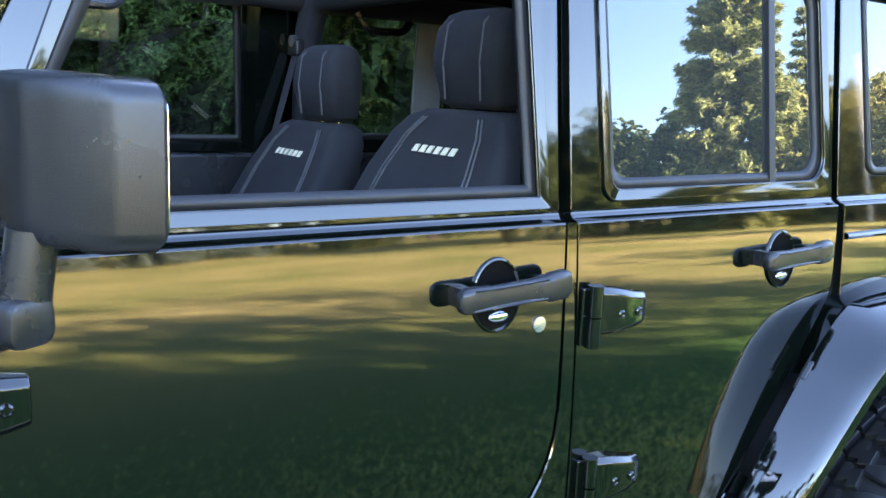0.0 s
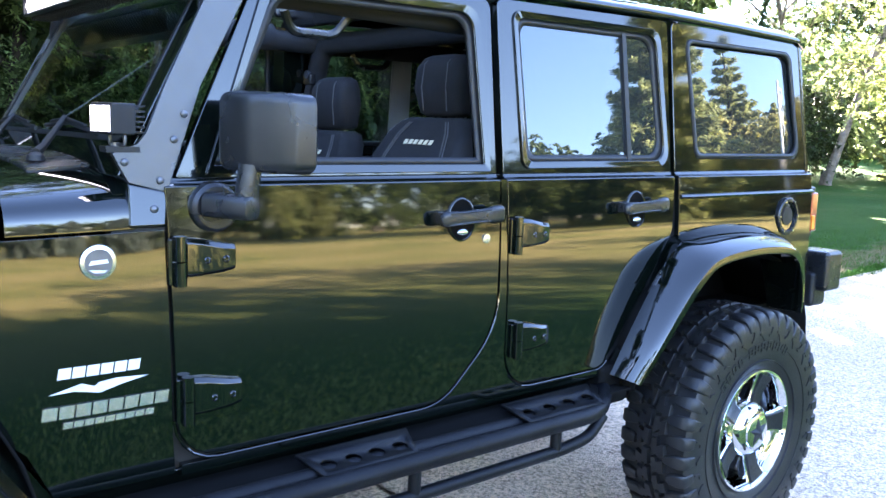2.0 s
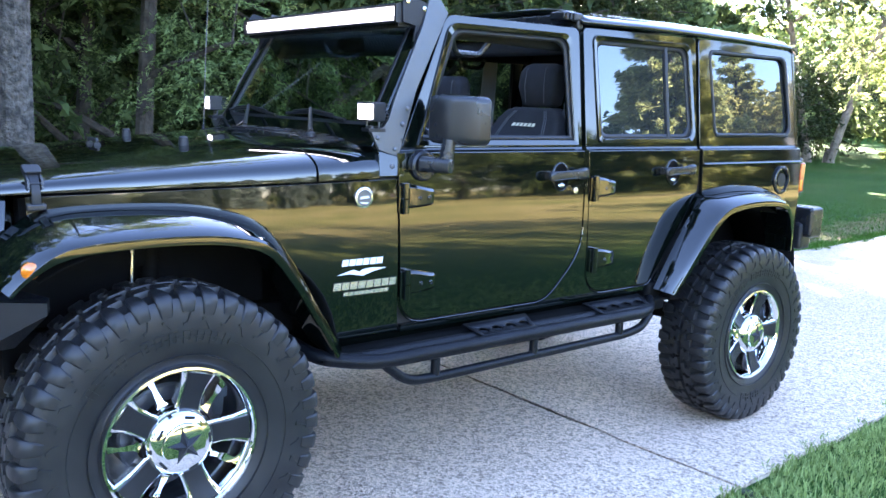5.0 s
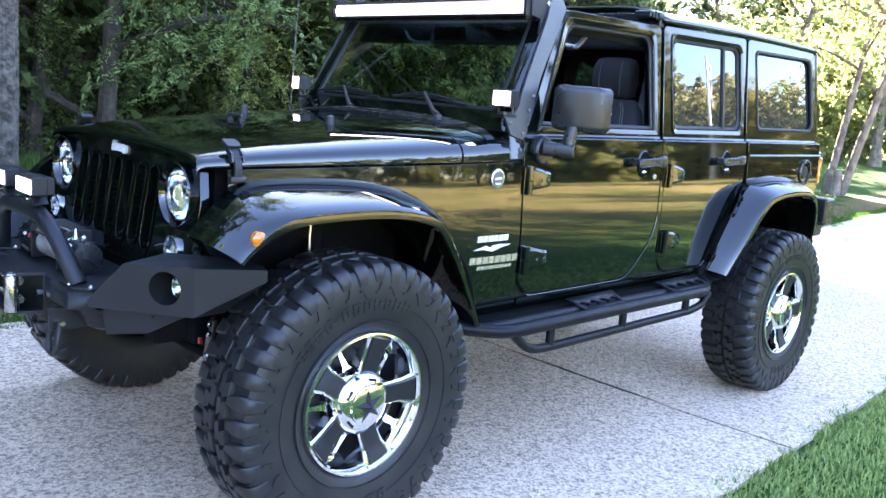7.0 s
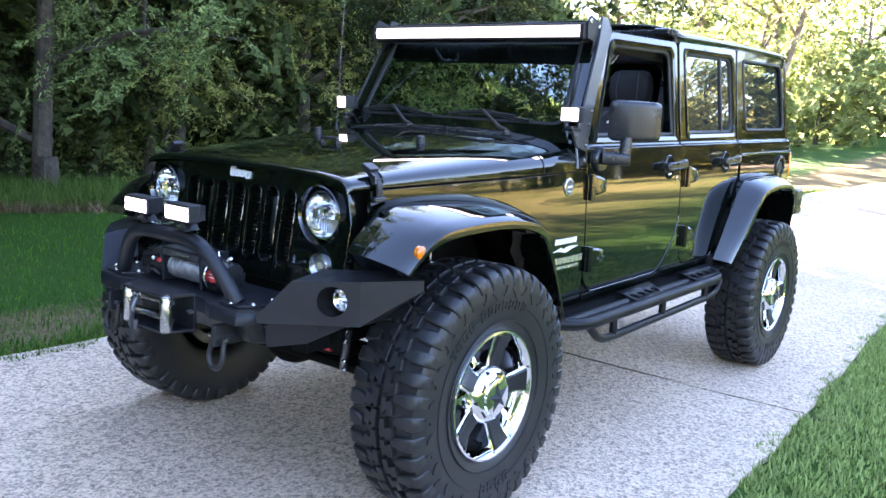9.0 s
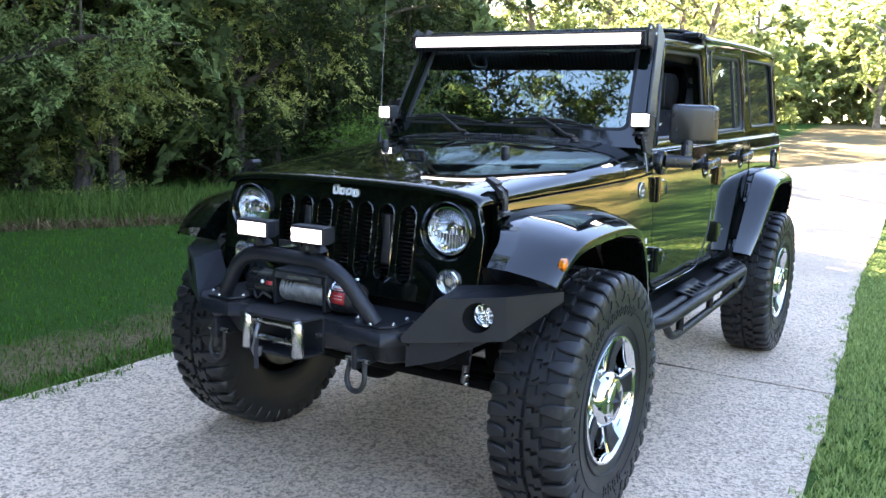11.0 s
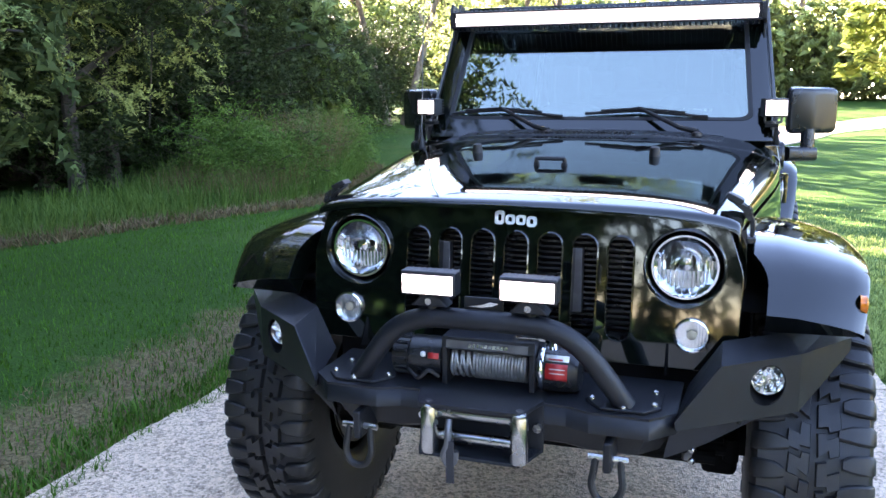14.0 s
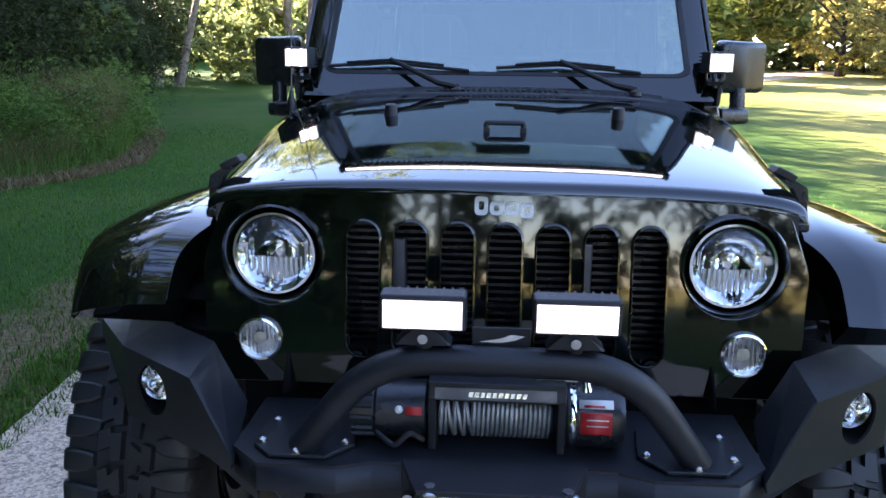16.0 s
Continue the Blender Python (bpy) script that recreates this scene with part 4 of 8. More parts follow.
def build_wheel():
    w = empty("wheel")
    bm = bmesh.new()
    tyre_mesh(bm)
    part("tyre", bm, RUBBER, w, "chunky black all-terrain tyre", body=False, smooth=30)
    lap = 2 * math.pi
    for s in (-1, 1):
        for j, long in ((0, 0.0), (1, 0.07)):
            ob = part("shoulder_lug", shoulder_lug(s, long), RUBBER, w, body=False, smooth=40)
            turned_copies(ob, [lap * (2 * k + j + (0.5 if s > 0 else 0.0)) / 40 for k in range(20)])
        for o in ([(0.04, 0.002), (0.20, -0.004), (0.22, 0.030), (0.42, 0.018), (0.44, 0.062), (0.24, 0.072), (0.22, 0.058), (0.04, 0.062)],
                  [(0.04, 0.072), (0.18, 0.069), (0.20, 0.086), (0.40, 0.074), (0.42, 0.124), (0.26, 0.132), (0.24, 0.112), (0.06, 0.132)]):
            ob = part("tread_block", centre_lug(s, o), RUBBER, w, body=False, smooth=30)
            turned_copies(ob, [lap * (k + (0.35 if s > 0 else 0.0)) / 20 for k in range(20)])
    for j in (0, 1):
        ob = part("sidewall_lug", sidewall_lug(j), RUBBER, w, body=False, smooth=20)
        turned_copies(ob, [lap * (2 * k + j) / 40 for k in range(20)])
    # plain raised bars for the maker's lettering on the sidewall
    for start, count, span in ((2.52, 4, 0.125), (1.94, 7, 0.125), (-1.30, 4, 0.14)):
        for k in range(count):
            a, bm = start - k * span, bmesh.new()
            o = [((0.300 + 0.036 * v) * math.cos(a + u), (0.300 + 0.036 * v) * math.sin(a + u), v) for u, v in ((-0.042, 0), (0.042, 0), (0.042, 1), (-0.042, 1))]
            i = [((0.307 + 0.022 * v) * math.cos(a + u), (0.307 + 0.022 * v) * math.sin(a + u), v) for u, v in ((-0.018, 0), (0.018, 0), (0.018, 1), (-0.018, 1))]
            flank = lambda v, d: -TYRE_W / 2 * (0.966 + 0.022 * v) - d
            rings = [[(x, flank(v, d), z) for x, z, v in oo] for d, oo in ((-0.006, o), (0.0030, o), (0.0030, i), (-0.006, i))]
            loft(bm, rings, caps=False)
            part("lettering_bar", bm, RUBBER, w, body=False, smooth=20)
    yo = -0.122
    bm = bmesh.new()
    lathe(bm, [(yo + 0.03, RIM_R + 0.002), (yo, RIM_R + 0.006), (yo - 0.006, RIM_R + 0.003), (yo - 0.007, RIM_R - 0.004), (yo + 0.004, RIM_R - 0.012), (yo + 0.02, RIM_R - 0.018), (yo + 0.085, RIM_R - 0.030), (yo + 0.24, RIM_R - 0.036)], (0, 0, 0), (0, 1, 0), 72)
    part("rim", bm, CHROME, w, "chrome alloy rim", body=False)
    bm = bmesh.new()
    lathe(bm, [(yo + 0.23, RIM_R - 0.034), (yo + 0.225, 0.150), (yo + 0.125, 0.146), (yo + 0.118, 0.138), (yo + 0.118, 0.05), (yo + 0.12, 0.0)], (0, 0, 0), (0, 1, 0), 40)
    part("brake_rotor", bm, CAST, w, "grey steel brake rotor", body=False)
    bm = bmesh.new()
    lathe(bm, [(yo + 0.085, 0.112), (yo + 0.045, 0.108), (yo + 0.020, 0.101), (yo + 0.004, 0.092), (yo - 0.006, 0.078), (yo - 0.010, 0.066), (yo - 0.016, 0.064), (yo - 0.018, 0.060), (yo - 0.018, 0.0)], (0, 0, 0), (0, 1, 0), 60)
    part("hub_cap", bm, CHROME, w, "chrome hub cap", body=False)
    bm = bmesh.new()
    c = bm.verts.new((0, yo - 0.034, 0))
    pts = []
    for k in range(10):
        a = math.pi / 2 + 0.2 + k * math.pi / 5
        r = 0.055 if k % 2 == 0 else 0.021
        pts.append(bm.verts.new((r * math.cos(a), yo - 0.0186, r * math.sin(a))))
    for k in range(10):
        bm.faces.new((c, pts[k], pts[(k + 1) % 10]))
    part("star_cap", bm, POWDER, w, "dark raised star on the hub", body=False, smooth=5)
    for k in range(10):
        a = k * math.pi / 5 + 0.1
        bm = bmesh.new()
        if k % 2:
            rod(bm, (0.090 * math.cos(a), yo + 0.014, 0.090 * math.sin(a)), (0.090 * math.cos(a), yo + 0.0015, 0.090 * math.sin(a)), 0.007, n=10)
        else:
            vs = box(bm, -0.004, 0.004, yo - 0.0075, yo + 0.01, -0.015, 0.015)
            turn_verts(vs, Matrix.Rotation(-a, 4, "Y") @ Matrix.Translation((0.078, 0, 0)))
        part("hub_bolt", bm, SEAL, w, body=False)
    for k in range(5):
        a = radians(76 + 72 * k)
        m = Matrix.Rotation(-a, 4, "Y")
        # chrome spoke body from the hub up to the lip
        bm = bmesh.new()
        rings = []
        for x, wd, y0, y1 in ((0.085, 0.040, yo + 0.024, yo + 0.075), (0.120, 0.037, yo + 0.026, yo + 0.070), (0.165, 0.041, yo + 0.020, yo + 0.060), (0.208, 0.056, yo + 0.006, yo + 0.045)):
            rings.append([(x, y0 + 0.004, -wd), (x, y0, -wd * 0.86), (x, y0, wd * 0.86), (x, y0 + 0.004, wd), (x, y1, wd * 0.9), (x, y1, -wd * 0.9)])
        turn_verts(loft(bm, rings), m)
        part("spoke", bm, CHROME, w, body=False, smooth=25, bevel=0.002)
        # black insert bolted on the spoke
        bm = bmesh.new()
        rings = []
        for x, wd, y0 in ((0.092, 0.029, yo + 0.018), (0.150, 0.028, yo + 0.016), (0.178, 0.032, yo + 0.009), (0.205, 0.038, yo + 0.000)):
            rings.append([(x, y0, -wd), (x, y0, wd), (x, y0 + 0.014, wd), (x, y0 + 0.014, -wd)])
        turn_verts(loft(bm, rings), m)
        part("spoke_insert", bm, POWDER, w, "satin black spoke insert", body=False, smooth=20, bevel=0.002)
        for sg in (-1, 1):
            bm = bmesh.new()
            turn_verts(rod(bm, (0.209, yo - 0.005, sg * 0.052), (0.209, yo + 0.006, sg * 0.052), 0.006, n=8), m)
            part("rim_bolt", bm, CHROME, w, body=False)
        # web across the gap, low in the rim
        m2 = Matrix.Rotation(-(a + radians(36)), 4, "Y")
        bm = bmesh.new()
        turn_verts(loft(bm, [[(x, y0, -wd), (x, y0, wd), (x, y0 + 0.02, wd), (x, y0 + 0.02, -wd)] for x, wd, y0 in ((0.100, 0.022, yo + 0.050), (0.118, 0.010, yo + 0.056), (0.160, 0.006, yo + 0.070), (0.190, 0.012, yo + 0.085))]), m2)
        part("rim_web", bm, CHROME, w, body=False, smooth=25)
    return w


wheel = build_wheel()
wheel.parent = car
WHEEL_Y = 0.742
wheels = [(0.0, -1, 0), (2.946, -1, 3), (0.0, 1, 40), (2.946, 1, 10)]
first = True
for x, s, spin in wheels:
    m = pose(x, s * WHEEL_Y, 0.445 + (0.040 if s > 0 else 0.0), 0, 0, 0 if s < 0 else 180) @ Matrix.Rotation(radians(spin), 4, "Y")
    if first:
        wheel.matrix_basis = m
        first = False
    else:
        copy_thing(wheel, m)
# inner liners ahead of the rear wheels
for s in (-1, 1):
    bm = bmesh.new()
    box(bm, 2.26, 2.40, s * 0.44, s * 0.70, 0.50, 0.64)
    part("wheel_liner", bm, DARK, car, bevel=0.02)
# axles and underside
for x in (0.0, 2.946):
    bm = bmesh.new()
    rod(bm, (x, -0.60, 0.455), (x, 0.60, 0.455), 0.045)
    sphere(bm, (x + 0.02, 0.15, 0.455), 0.14, 0.13, 0.13)
    part("axle", bm, DARK, car, body=False)
for s in (-1, 1):
    bm = bmesh.new()
    box(bm, -0.5, 3.5, s * 0.38, s * 0.46, 0.60, 0.72)
    part("chassis_rail", bm, DARK, car, bevel=0.01)
bm = bmesh.new()
box(bm, 0.50, 3.50, -0.62, 0.62, 0.68, 0.72)
part("floor_pan", bm, DARK, car)
bm = bmesh.new()
prism(bm, [(0.16, -0.30, 0.70), (0.16, -0.30, 0.56), (0.30, -0.30, 0.47), (1.05, -0.30, 0.47), (1.25, -0.30, 0.70)], (0, 0.60, 0))
part("engine_skid", bm, DARK, car, "dark skid plate under the engine", body=False, bevel=0.01)
bm = bmesh.new()
prism(bm, [(1.30, -0.36, 0.69), (1.32, -0.36, 0.50), (1.75, -0.36, 0.48), (1.95, -0.36, 0.52), (1.98, -0.36, 0.69)], (0, 0.72, 0))
part("gearbox_skid", bm, DARK, car, body=False, bevel=0.01)
for s in (-1, 1):
    bm = bmesh.new()
    rod(bm, (0.04, s * 0.40, 0.415), (0.78, s * 0.37, 0.585), 0.026, n=10)
    part("control_arm", bm, DARK, car, body=False)
    bm = bmesh.new()
    rod(bm, (0.02, s * 0.42, 0.48), (0.02, s * 0.40, 0.80), 0.062, n=14)
    part("coil_spring", bm, DARK, car, body=False)
    bm = bmesh.new()
    rod(bm, (-0.13, s * 0.56, 0.470), (-0.13, 0, 0.470), 0.019, n=10)
    rod(bm, (-0.13, s * 0.56, 0.440), (-0.13, s * 0.56, 0.505), 0.022, n=10)
    part("tie_rod", bm, DARK, car, body=False)
    bm = bmesh.new()
    box(bm, -0.06, 0.06, s * 0.48, s * 0.58, 0.36, 0.57)
    part("steering_knuckle", bm, DARK, car, body=False, bevel=0.02)

# ---- the vehicle: bumper, winch and lights on it ----
Y0 = -0.008


# centre section
bm = bmesh.new()
top = [(-0.46, 0.44), (-0.665, 0.44), (-0.722, 0.385), (-0.722, 0.255), (-0.700, 0.20), (-0.700, -0.20), (-0.722, -0.255), (-0.722, -0.385), (-0.665, -0.44), (-0.46, -0.44)]
prism(bm, [(x, y, 0.770) for x, y in top], (0, 0, -0.008))
front = [(-0.665, 0.44), (-0.722, 0.385), (-0.722, 0.255), (-0.700, 0.20), (-0.700, -0.20), (-0.722, -0.255), (-0.722, -0.385), (-0.665, -0.44)]
low = [(-0.640, 0.42), (-0.690, 0.375), (-0.690, 0.255), (-0.672, 0.20), (-0.672, -0.20), (-0.690, -0.255), (-0.690, -0.375), (-0.640, -0.42)]
rows = [[(x, y, 0.764) for x, y in front], [(x - 0.003, y, 0.722) for x, y in front], [(x + 0.030, y * 0.975, 0.717) for x, y in front], [(x + 0.045, y * 0.95, 0.650) for x, y in low], [(x + 0.08, y * 0.9, 0.632) for x, y in low], [(x + 0.20, y * 0.9, 0.632) for x, y in low]]
loft(bm, rows, closed=False, caps=False)
bumper = part("front_bumper", bm, POWDER, car, "matte black steel off-road front bumper", solid=0.006, smooth=20)
for s in (-1, 1):
    # wing of the bumper
    on = lambda y, z: (-0.690 + 0.71 * (y - 0.435), y, z)
    A, B, C, D = on(0.435, 0.756), on(0.525, 0.872), on(0.695, 0.880), (-0.350, 0.812, 0.884)
    E, F, G = (-0.350, 0.812, 0.852), on(0.695, 0.742), on(0.440, 0.736)
    bm = bmesh.new()

    def P(p, dx=0.0, dy=0.0, dz=0.0):
        return bm.verts.new((p[0] + dx, s * (p[1] + dy), p[2] + dz))
    a, b_, c, d, e, f, g = (P(q) for q in (A, B, C, D, E, F, G))
    # front face with a round hole for the fog lamp
    fc = Vector((-0.545, s * 0.618, 0.815))
    nrm = (Vector(B) - Vector(A)).cross(Vector(F) - Vector(A))
    nrm = Vector((nrm.x, s * nrm.y, nrm.z)).normalized()
    ring = [b_, c, f, g, a]
    u = Vector((0.45, s * 0.85, 0.03)).normalized()
    w = nrm.cross(u).normalized()
    u = w.cross(nrm).normalized()
    plane_p = Vector((A[0], s * A[1], A[2]))
    fc = fc - nrm * (fc - plane_p).dot(nrm)
    n = 28
    flat = [((q.co - fc).dot(u), (q.co - fc).dot(w)) for q in ring]
    angles = sorted([2 * math.pi * k / n for k in range(n)] + [math.atan2(q, p) % (2 * math.pi) for p, q in flat])
    inner, outer = [], []
    for an in angles:
        ca, sa = math.cos(an), math.sin(an)
        reach = 1.0
        for (x0, y0), (x1, y1) in zip(flat, flat[1:] + flat[:1]):
            det = ca * (y0 - y1) - sa * (x0 - x1)
            if abs(det) > 1e-9:
                r, k = (x0 * (y0 - y1) - y0 * (x0 - x1)) / det, (ca * y0 - sa * x0) / det
                if r > 0 and -1e-5 <= k <= 1 + 1e-5:
                    reach = min(reach, r)
        inner.append(bm.verts.new(fc + 0.0475 * (ca * u + sa * w)))
        outer.append(bm.verts.new(fc + reach * (ca * u + sa * w)))
    for k in range(len(angles)):
        j = (k + 1) % len(angles)
        bm.faces.new((inner[k], inner[j], outer[j], outer[k]))
    # top, inner and lower returns
    b2, c2, d2, a2 = P(B, 0.13, 0.0, 0.020), P(C, 0.12, -0.03, 0.014), P(D, 0.02, -0.06, 0.0), P(A, 0.16, 0.02, 0.035)
    e2, f2, g2 = P(E, 0.02, -0.06, 0), P(F, 0.10, -0.01, 0), P(G, 0.12, 0, 0)
    for q in ((c, d, e, f), (b_, c, c2, b2), (c, d, d2, c2), (a, b_, b2, a2), (d, e, e2, d2), (e, f, f2, e2), (f, g, g2, f2)):
        bm.faces.new(q)
    bmesh.ops.remove_doubles(bm, verts=bm.verts, dist=0.0006)
    bmesh.ops.recalc_face_normals(bm, faces=bm.faces)
    wing = part("bumper_wing", bm, POWDER, bumper, "angled bumper wing", solid=0.005, smooth=0)
    # fog lamp, facing straight ahead at the end of a short tunnel
    ax = Vector((1.0, 0.0, 0.0))
    bm = bmesh.new()
    rim = [fc + 0.0470 * (math.cos(2 * math.pi * k / n) * u + math.sin(2 * math.pi * k / n) * w) for k in range(n)]
    loft(bm, [rim, [q + ax * 0.080 for q in rim]], caps=False)
    ngon(bm, [q + ax * 0.080 for q in rim])
    part("fog_tunnel", bm, DARK, bumper)
    fo = fc + ax * 0.040
    bm = bmesh.new()
    lathe(bm, [(0.010, 0.039), (0.002, 0.038), (0.000, 0.036), (0.004, 0.033), (0.020, 0.024), (0.032, 0.012), (0.034, 0.0)], fo, ax, 32)
    fog = part("fog_lamp", bm, BRIGHT, car, "round clear fog lamp in the bumper")
    bm = bmesh.new()
    lathe(bm, [(0.004, 0.034), (-0.003, 0.026), (-0.006, 0.0)], fo, ax, 32)
    gl = part("lens", bm, LENS, fog)
    gl.visible_shadow = False
    for k in range(5):
        bm = bmesh.new()
        a0 = k * 2 * math.pi / 5 + 0.6
        sphere(bm, fo + ax * 0.014 + Vector((0, 0.019 * math.cos(a0), 0.019 * math.sin(a0))), 0.008, 0.008, 0.008, 6)
        part("reflector_facet", bm, CHROME, fog)
    # lower gusset plate
    bm = bmesh.new()
    prism(bm, [(-0.650, s * 0.430, 0.745), (-0.535, s * 0.60, 0.742), (-0.490, s * 0.655, 0.742), (-0.545, s * 0.50, 0.655), (-0.625, s * 0.41, 0.640)], (0.006, 0, 0))
    part("gusset_plate", bm, POWDER, bumper)
    for x, y, z in ((-0.647, 0.437, 0.720), (-0.560, 0.570, 0.724), (-0.556, 0.50, 0.672)):
        bm = bmesh.new()
        sphere(bm, (x - 0.004, s * y, z), 0.006, 0.006, 0.006, 6)
        part("bolt", bm, POWDER, bumper)
    # base plate of the hoop with bolts
    bm = bmesh.new()
    prism(bm, [(x, s * y, 0.771) for x, y in ((-0.56, 0.245), (-0.655, 0.235), (-0.705, 0.275), (-0.705, 0.37), (-0.665, 0.405), (-0.57, 0.405))], (0, 0, 0.007))
    part("hoop_plate", bm, POWDER, bumper, bevel=0.002)
    for x, y in ((-0.655, 0.250), (-0.695, 0.325), (-0.660, 0.390), (-0.580, 0.385)):
        bm = bmesh.new()
        lathe(bm, [(0, 0.008), (0.005, 0.007), (0.008, 0.003), (0.0085, 0)], (x, s * y, 0.778), (0, 0, 1), 10)
        part("bolt", bm, STEEL, bumper)
    # shackle
    bm = bmesh.new()
    box(bm, -0.745, -0.61, s * 0.30 - 0.010, s * 0.30 + 0.010, 0.640, 0.712)
    tab = part("tow_tab", bm, POWDER, bumper, bevel=0.006)
    bm = bmesh.new()
    yc = s * 0.30
    tube(bm, [(-0.722, yc - 0.028, 0.668), (-0.728, yc - 0.030, 0.640), (-0.735, yc - 0.036, 0.605), (-0.738, yc - 0.018, 0.572), (-0.738, yc + 0.018, 0.572), (-0.735, yc + 0.036, 0.605), (-0.728, yc + 0.030, 0.640), (-0.722, yc + 0.028, 0.668)], 0.0085, 10, 0.02)
    part("shackle", bm, SEAL, bumper, "black bow shackle")
    bm = bmesh.new()
    rod(bm, (-0.722, yc - 0.045, 0.668), (-0.722, yc + 0.045, 0.668), 0.008, n=10)
    part("shackle_pin", bm, STEEL, bumper)
# hoop
bm = bmesh.new()
tube(bm, [(-0.672, 0.322, 0.775), (-0.712, 0.190, 0.955), (-0.712, -0.205, 0.955), (-0.672, -0.330, 0.775)], 0.0245, 18, 0.11, 8)
hoop = part("bumper_hoop", bm, POWDER, bumper, "matte black tubular bumper hoop")
# LED floodlights on the hoop
for y in (-0.118, 0.113):
    bm = bmesh.new()
    vs = box(bm, -0.745, -0.700, y - 0.066, y + 0.066, 1.012, 1.068)
    fl = part("flood_light", bm, POWDER, car, "lit rectangular LED flood light on the hoop", bevel=0.005)
    bm = bmesh.new()
    box(bm, -0.7485, -0.7445, y - 0.060, y + 0.060, 1.017, 1.060)
    part("led_face", bm, LEDSOFT, fl, "glowing white LED face")
    for k in range(12):
        bm = bmesh.new()
        lathe(bm, [(0.0, 0.0088), (-0.0012, 0.0084), (-0.002, 0.0)], (-0.7487, y + (k % 6 - 2.5) * 0.0196, 1.0385 + (k // 6 - 0.5) * 0.021), (1, 0, 0), 10)
        part("diode", bm, LED, fl)
    for k in range(9):
        bm = bmesh.new()
        yy = y - 0.056 + k * 0.014
        box(bm, -0.700, -0.680, yy - 0.0015, yy + 0.0015, 1.016, 1.064)
        part("cooling_fin", bm, POWDER, fl)
    bm = bmesh.new()
    prism(bm, [(-0.735, y - 0.045, 0.985), (-0.735, y + 0.045, 0.985), (-0.735, y + 0.018, 1.012), (-0.735, y - 0.018, 1.012)], (0.045, 0, 0))
    rod(bm, (-0.712, y, 0.975), (-0.712, y, 1.0), 0.014, n=12)
    part("light_foot", bm, POWDER, fl, bevel=0.003)
    bm = bmesh.new()
    rod(bm, (-0.742, y, 0.998), (-0.735, y, 0.998), 0.008, n=10)
    part("bolt", bm, STEEL, fl)
# small silver emblem on a tab above the hoop
bm = bmesh.new()
box(bm, -0.700, -0.694, -0.052, 0.040, 0.972, 1.006)
tab = part("emblem_tab", bm, POWDER, bumper, bevel=0.002)
bm = bmesh.new()
prism(bm, [(-0.7015, y, z) for y, z in ((0.030, 0.984), (-0.004, 0.990), (-0.022, 0.997), (-0.044, 0.995), (-0.028, 0.988), (-0.004, 0.983))], (-0.003, 0, 0))
part("hoop_emblem", bm, SILVER, bumper, "small silver emblem")
# winch
wx, wz = -0.600, 0.822
win = bmesh.new()
prism(win, [(wx - 0.058, -0.116, 0.862), (wx - 0.050, -0.116, 0.892), (wx + 0.055, -0.116, 0.892), (wx + 0.055, -0.116, 0.862)], (0, 0.228, 0))
winch = part("winch", win, POWDER, car, "black electric winch with grey wire rope", bevel=0.003)
for y0, y1 in ((0.098, 0.112), (-0.116, -0.102)):
    bm = bmesh.new()
    box(bm, wx - 0.055, wx + 0.055, y0, y1, 0.772, 0.866)
    part("winch_end_plate", bm, POWDER, winch, bevel=0.003)
bm = bmesh.new()
lathe(bm, [(0.112, 0.045), (0.118, 0.050), (0.20, 0.050), (0.205, 0.046), (0.245, 0.046), (0.25, 0.0)], (wx, 0, wz), (0, 1, 0), 28)
part("winch_motor", bm, PLASTIC, winch)
for k in range(14):
    a = k * math.pi / 7
    bm = bmesh.new()
    rod(bm, (wx + 0.047 * math.cos(a), 0.207, wz + 0.047 * math.sin(a)), (wx + 0.047 * math.cos(a), 0.243, wz + 0.047 * math.sin(a)), 0.005, n=6)
    part("motor_rib", bm, PLASTIC, winch)
bm = bmesh.new()
lathe(bm, [(-0.116, 0.052), (-0.124, 0.055), (-0.20, 0.054), (-0.215, 0.046), (-0.220, 0.0)], (wx, 0, wz), (0, 1, 0), 28)
part("gear_housing", bm, PLASTIC, winch)
bm = bmesh.new()
lathe(bm, [(-0.120, 0.0556), (-0.134, 0.0556)], (wx, 0, wz), (0, 1, 0), 28)
part("chrome_band", bm, CHROME, winch, solid=0.002)


def curved_label(y0, y1, a0, a1, r, material, name, parent):
    b = bmesh.new()
    rings = []
    for k in range(9):
        a = radians(lerp(a0, a1, k / 8))
        rings.append([(wx - r * math.cos(a), y0, wz + r * math.sin(a)), (wx - r * math.cos(a), y1, wz + r * math.sin(a))])
    loft(b, rings, closed=False, caps=False)
    return part(name, b, material, parent, solid=0.001)


curved_label(-0.140, -0.192, -12, 28, 0.0562, REDP, "red_label", winch)
curved_label(-0.138, -0.194, 34, 50, 0.0562, WHITE, "white_label", winch)
curved_label(-0.146, -0.180, 36, 40, 0.0570, REDP, "label_bar", winch)
curved_label(-0.150, -0.186, 4, 6, 0.0570, WHITE, "label_bar", winch)
curved_label(-0.150, -0.186, 14, 16, 0.0570, WHITE, "label_bar", winch)
curved_label(0.122, 0.150, 10, 26, 0.0512, REDP, "red_label", winch)
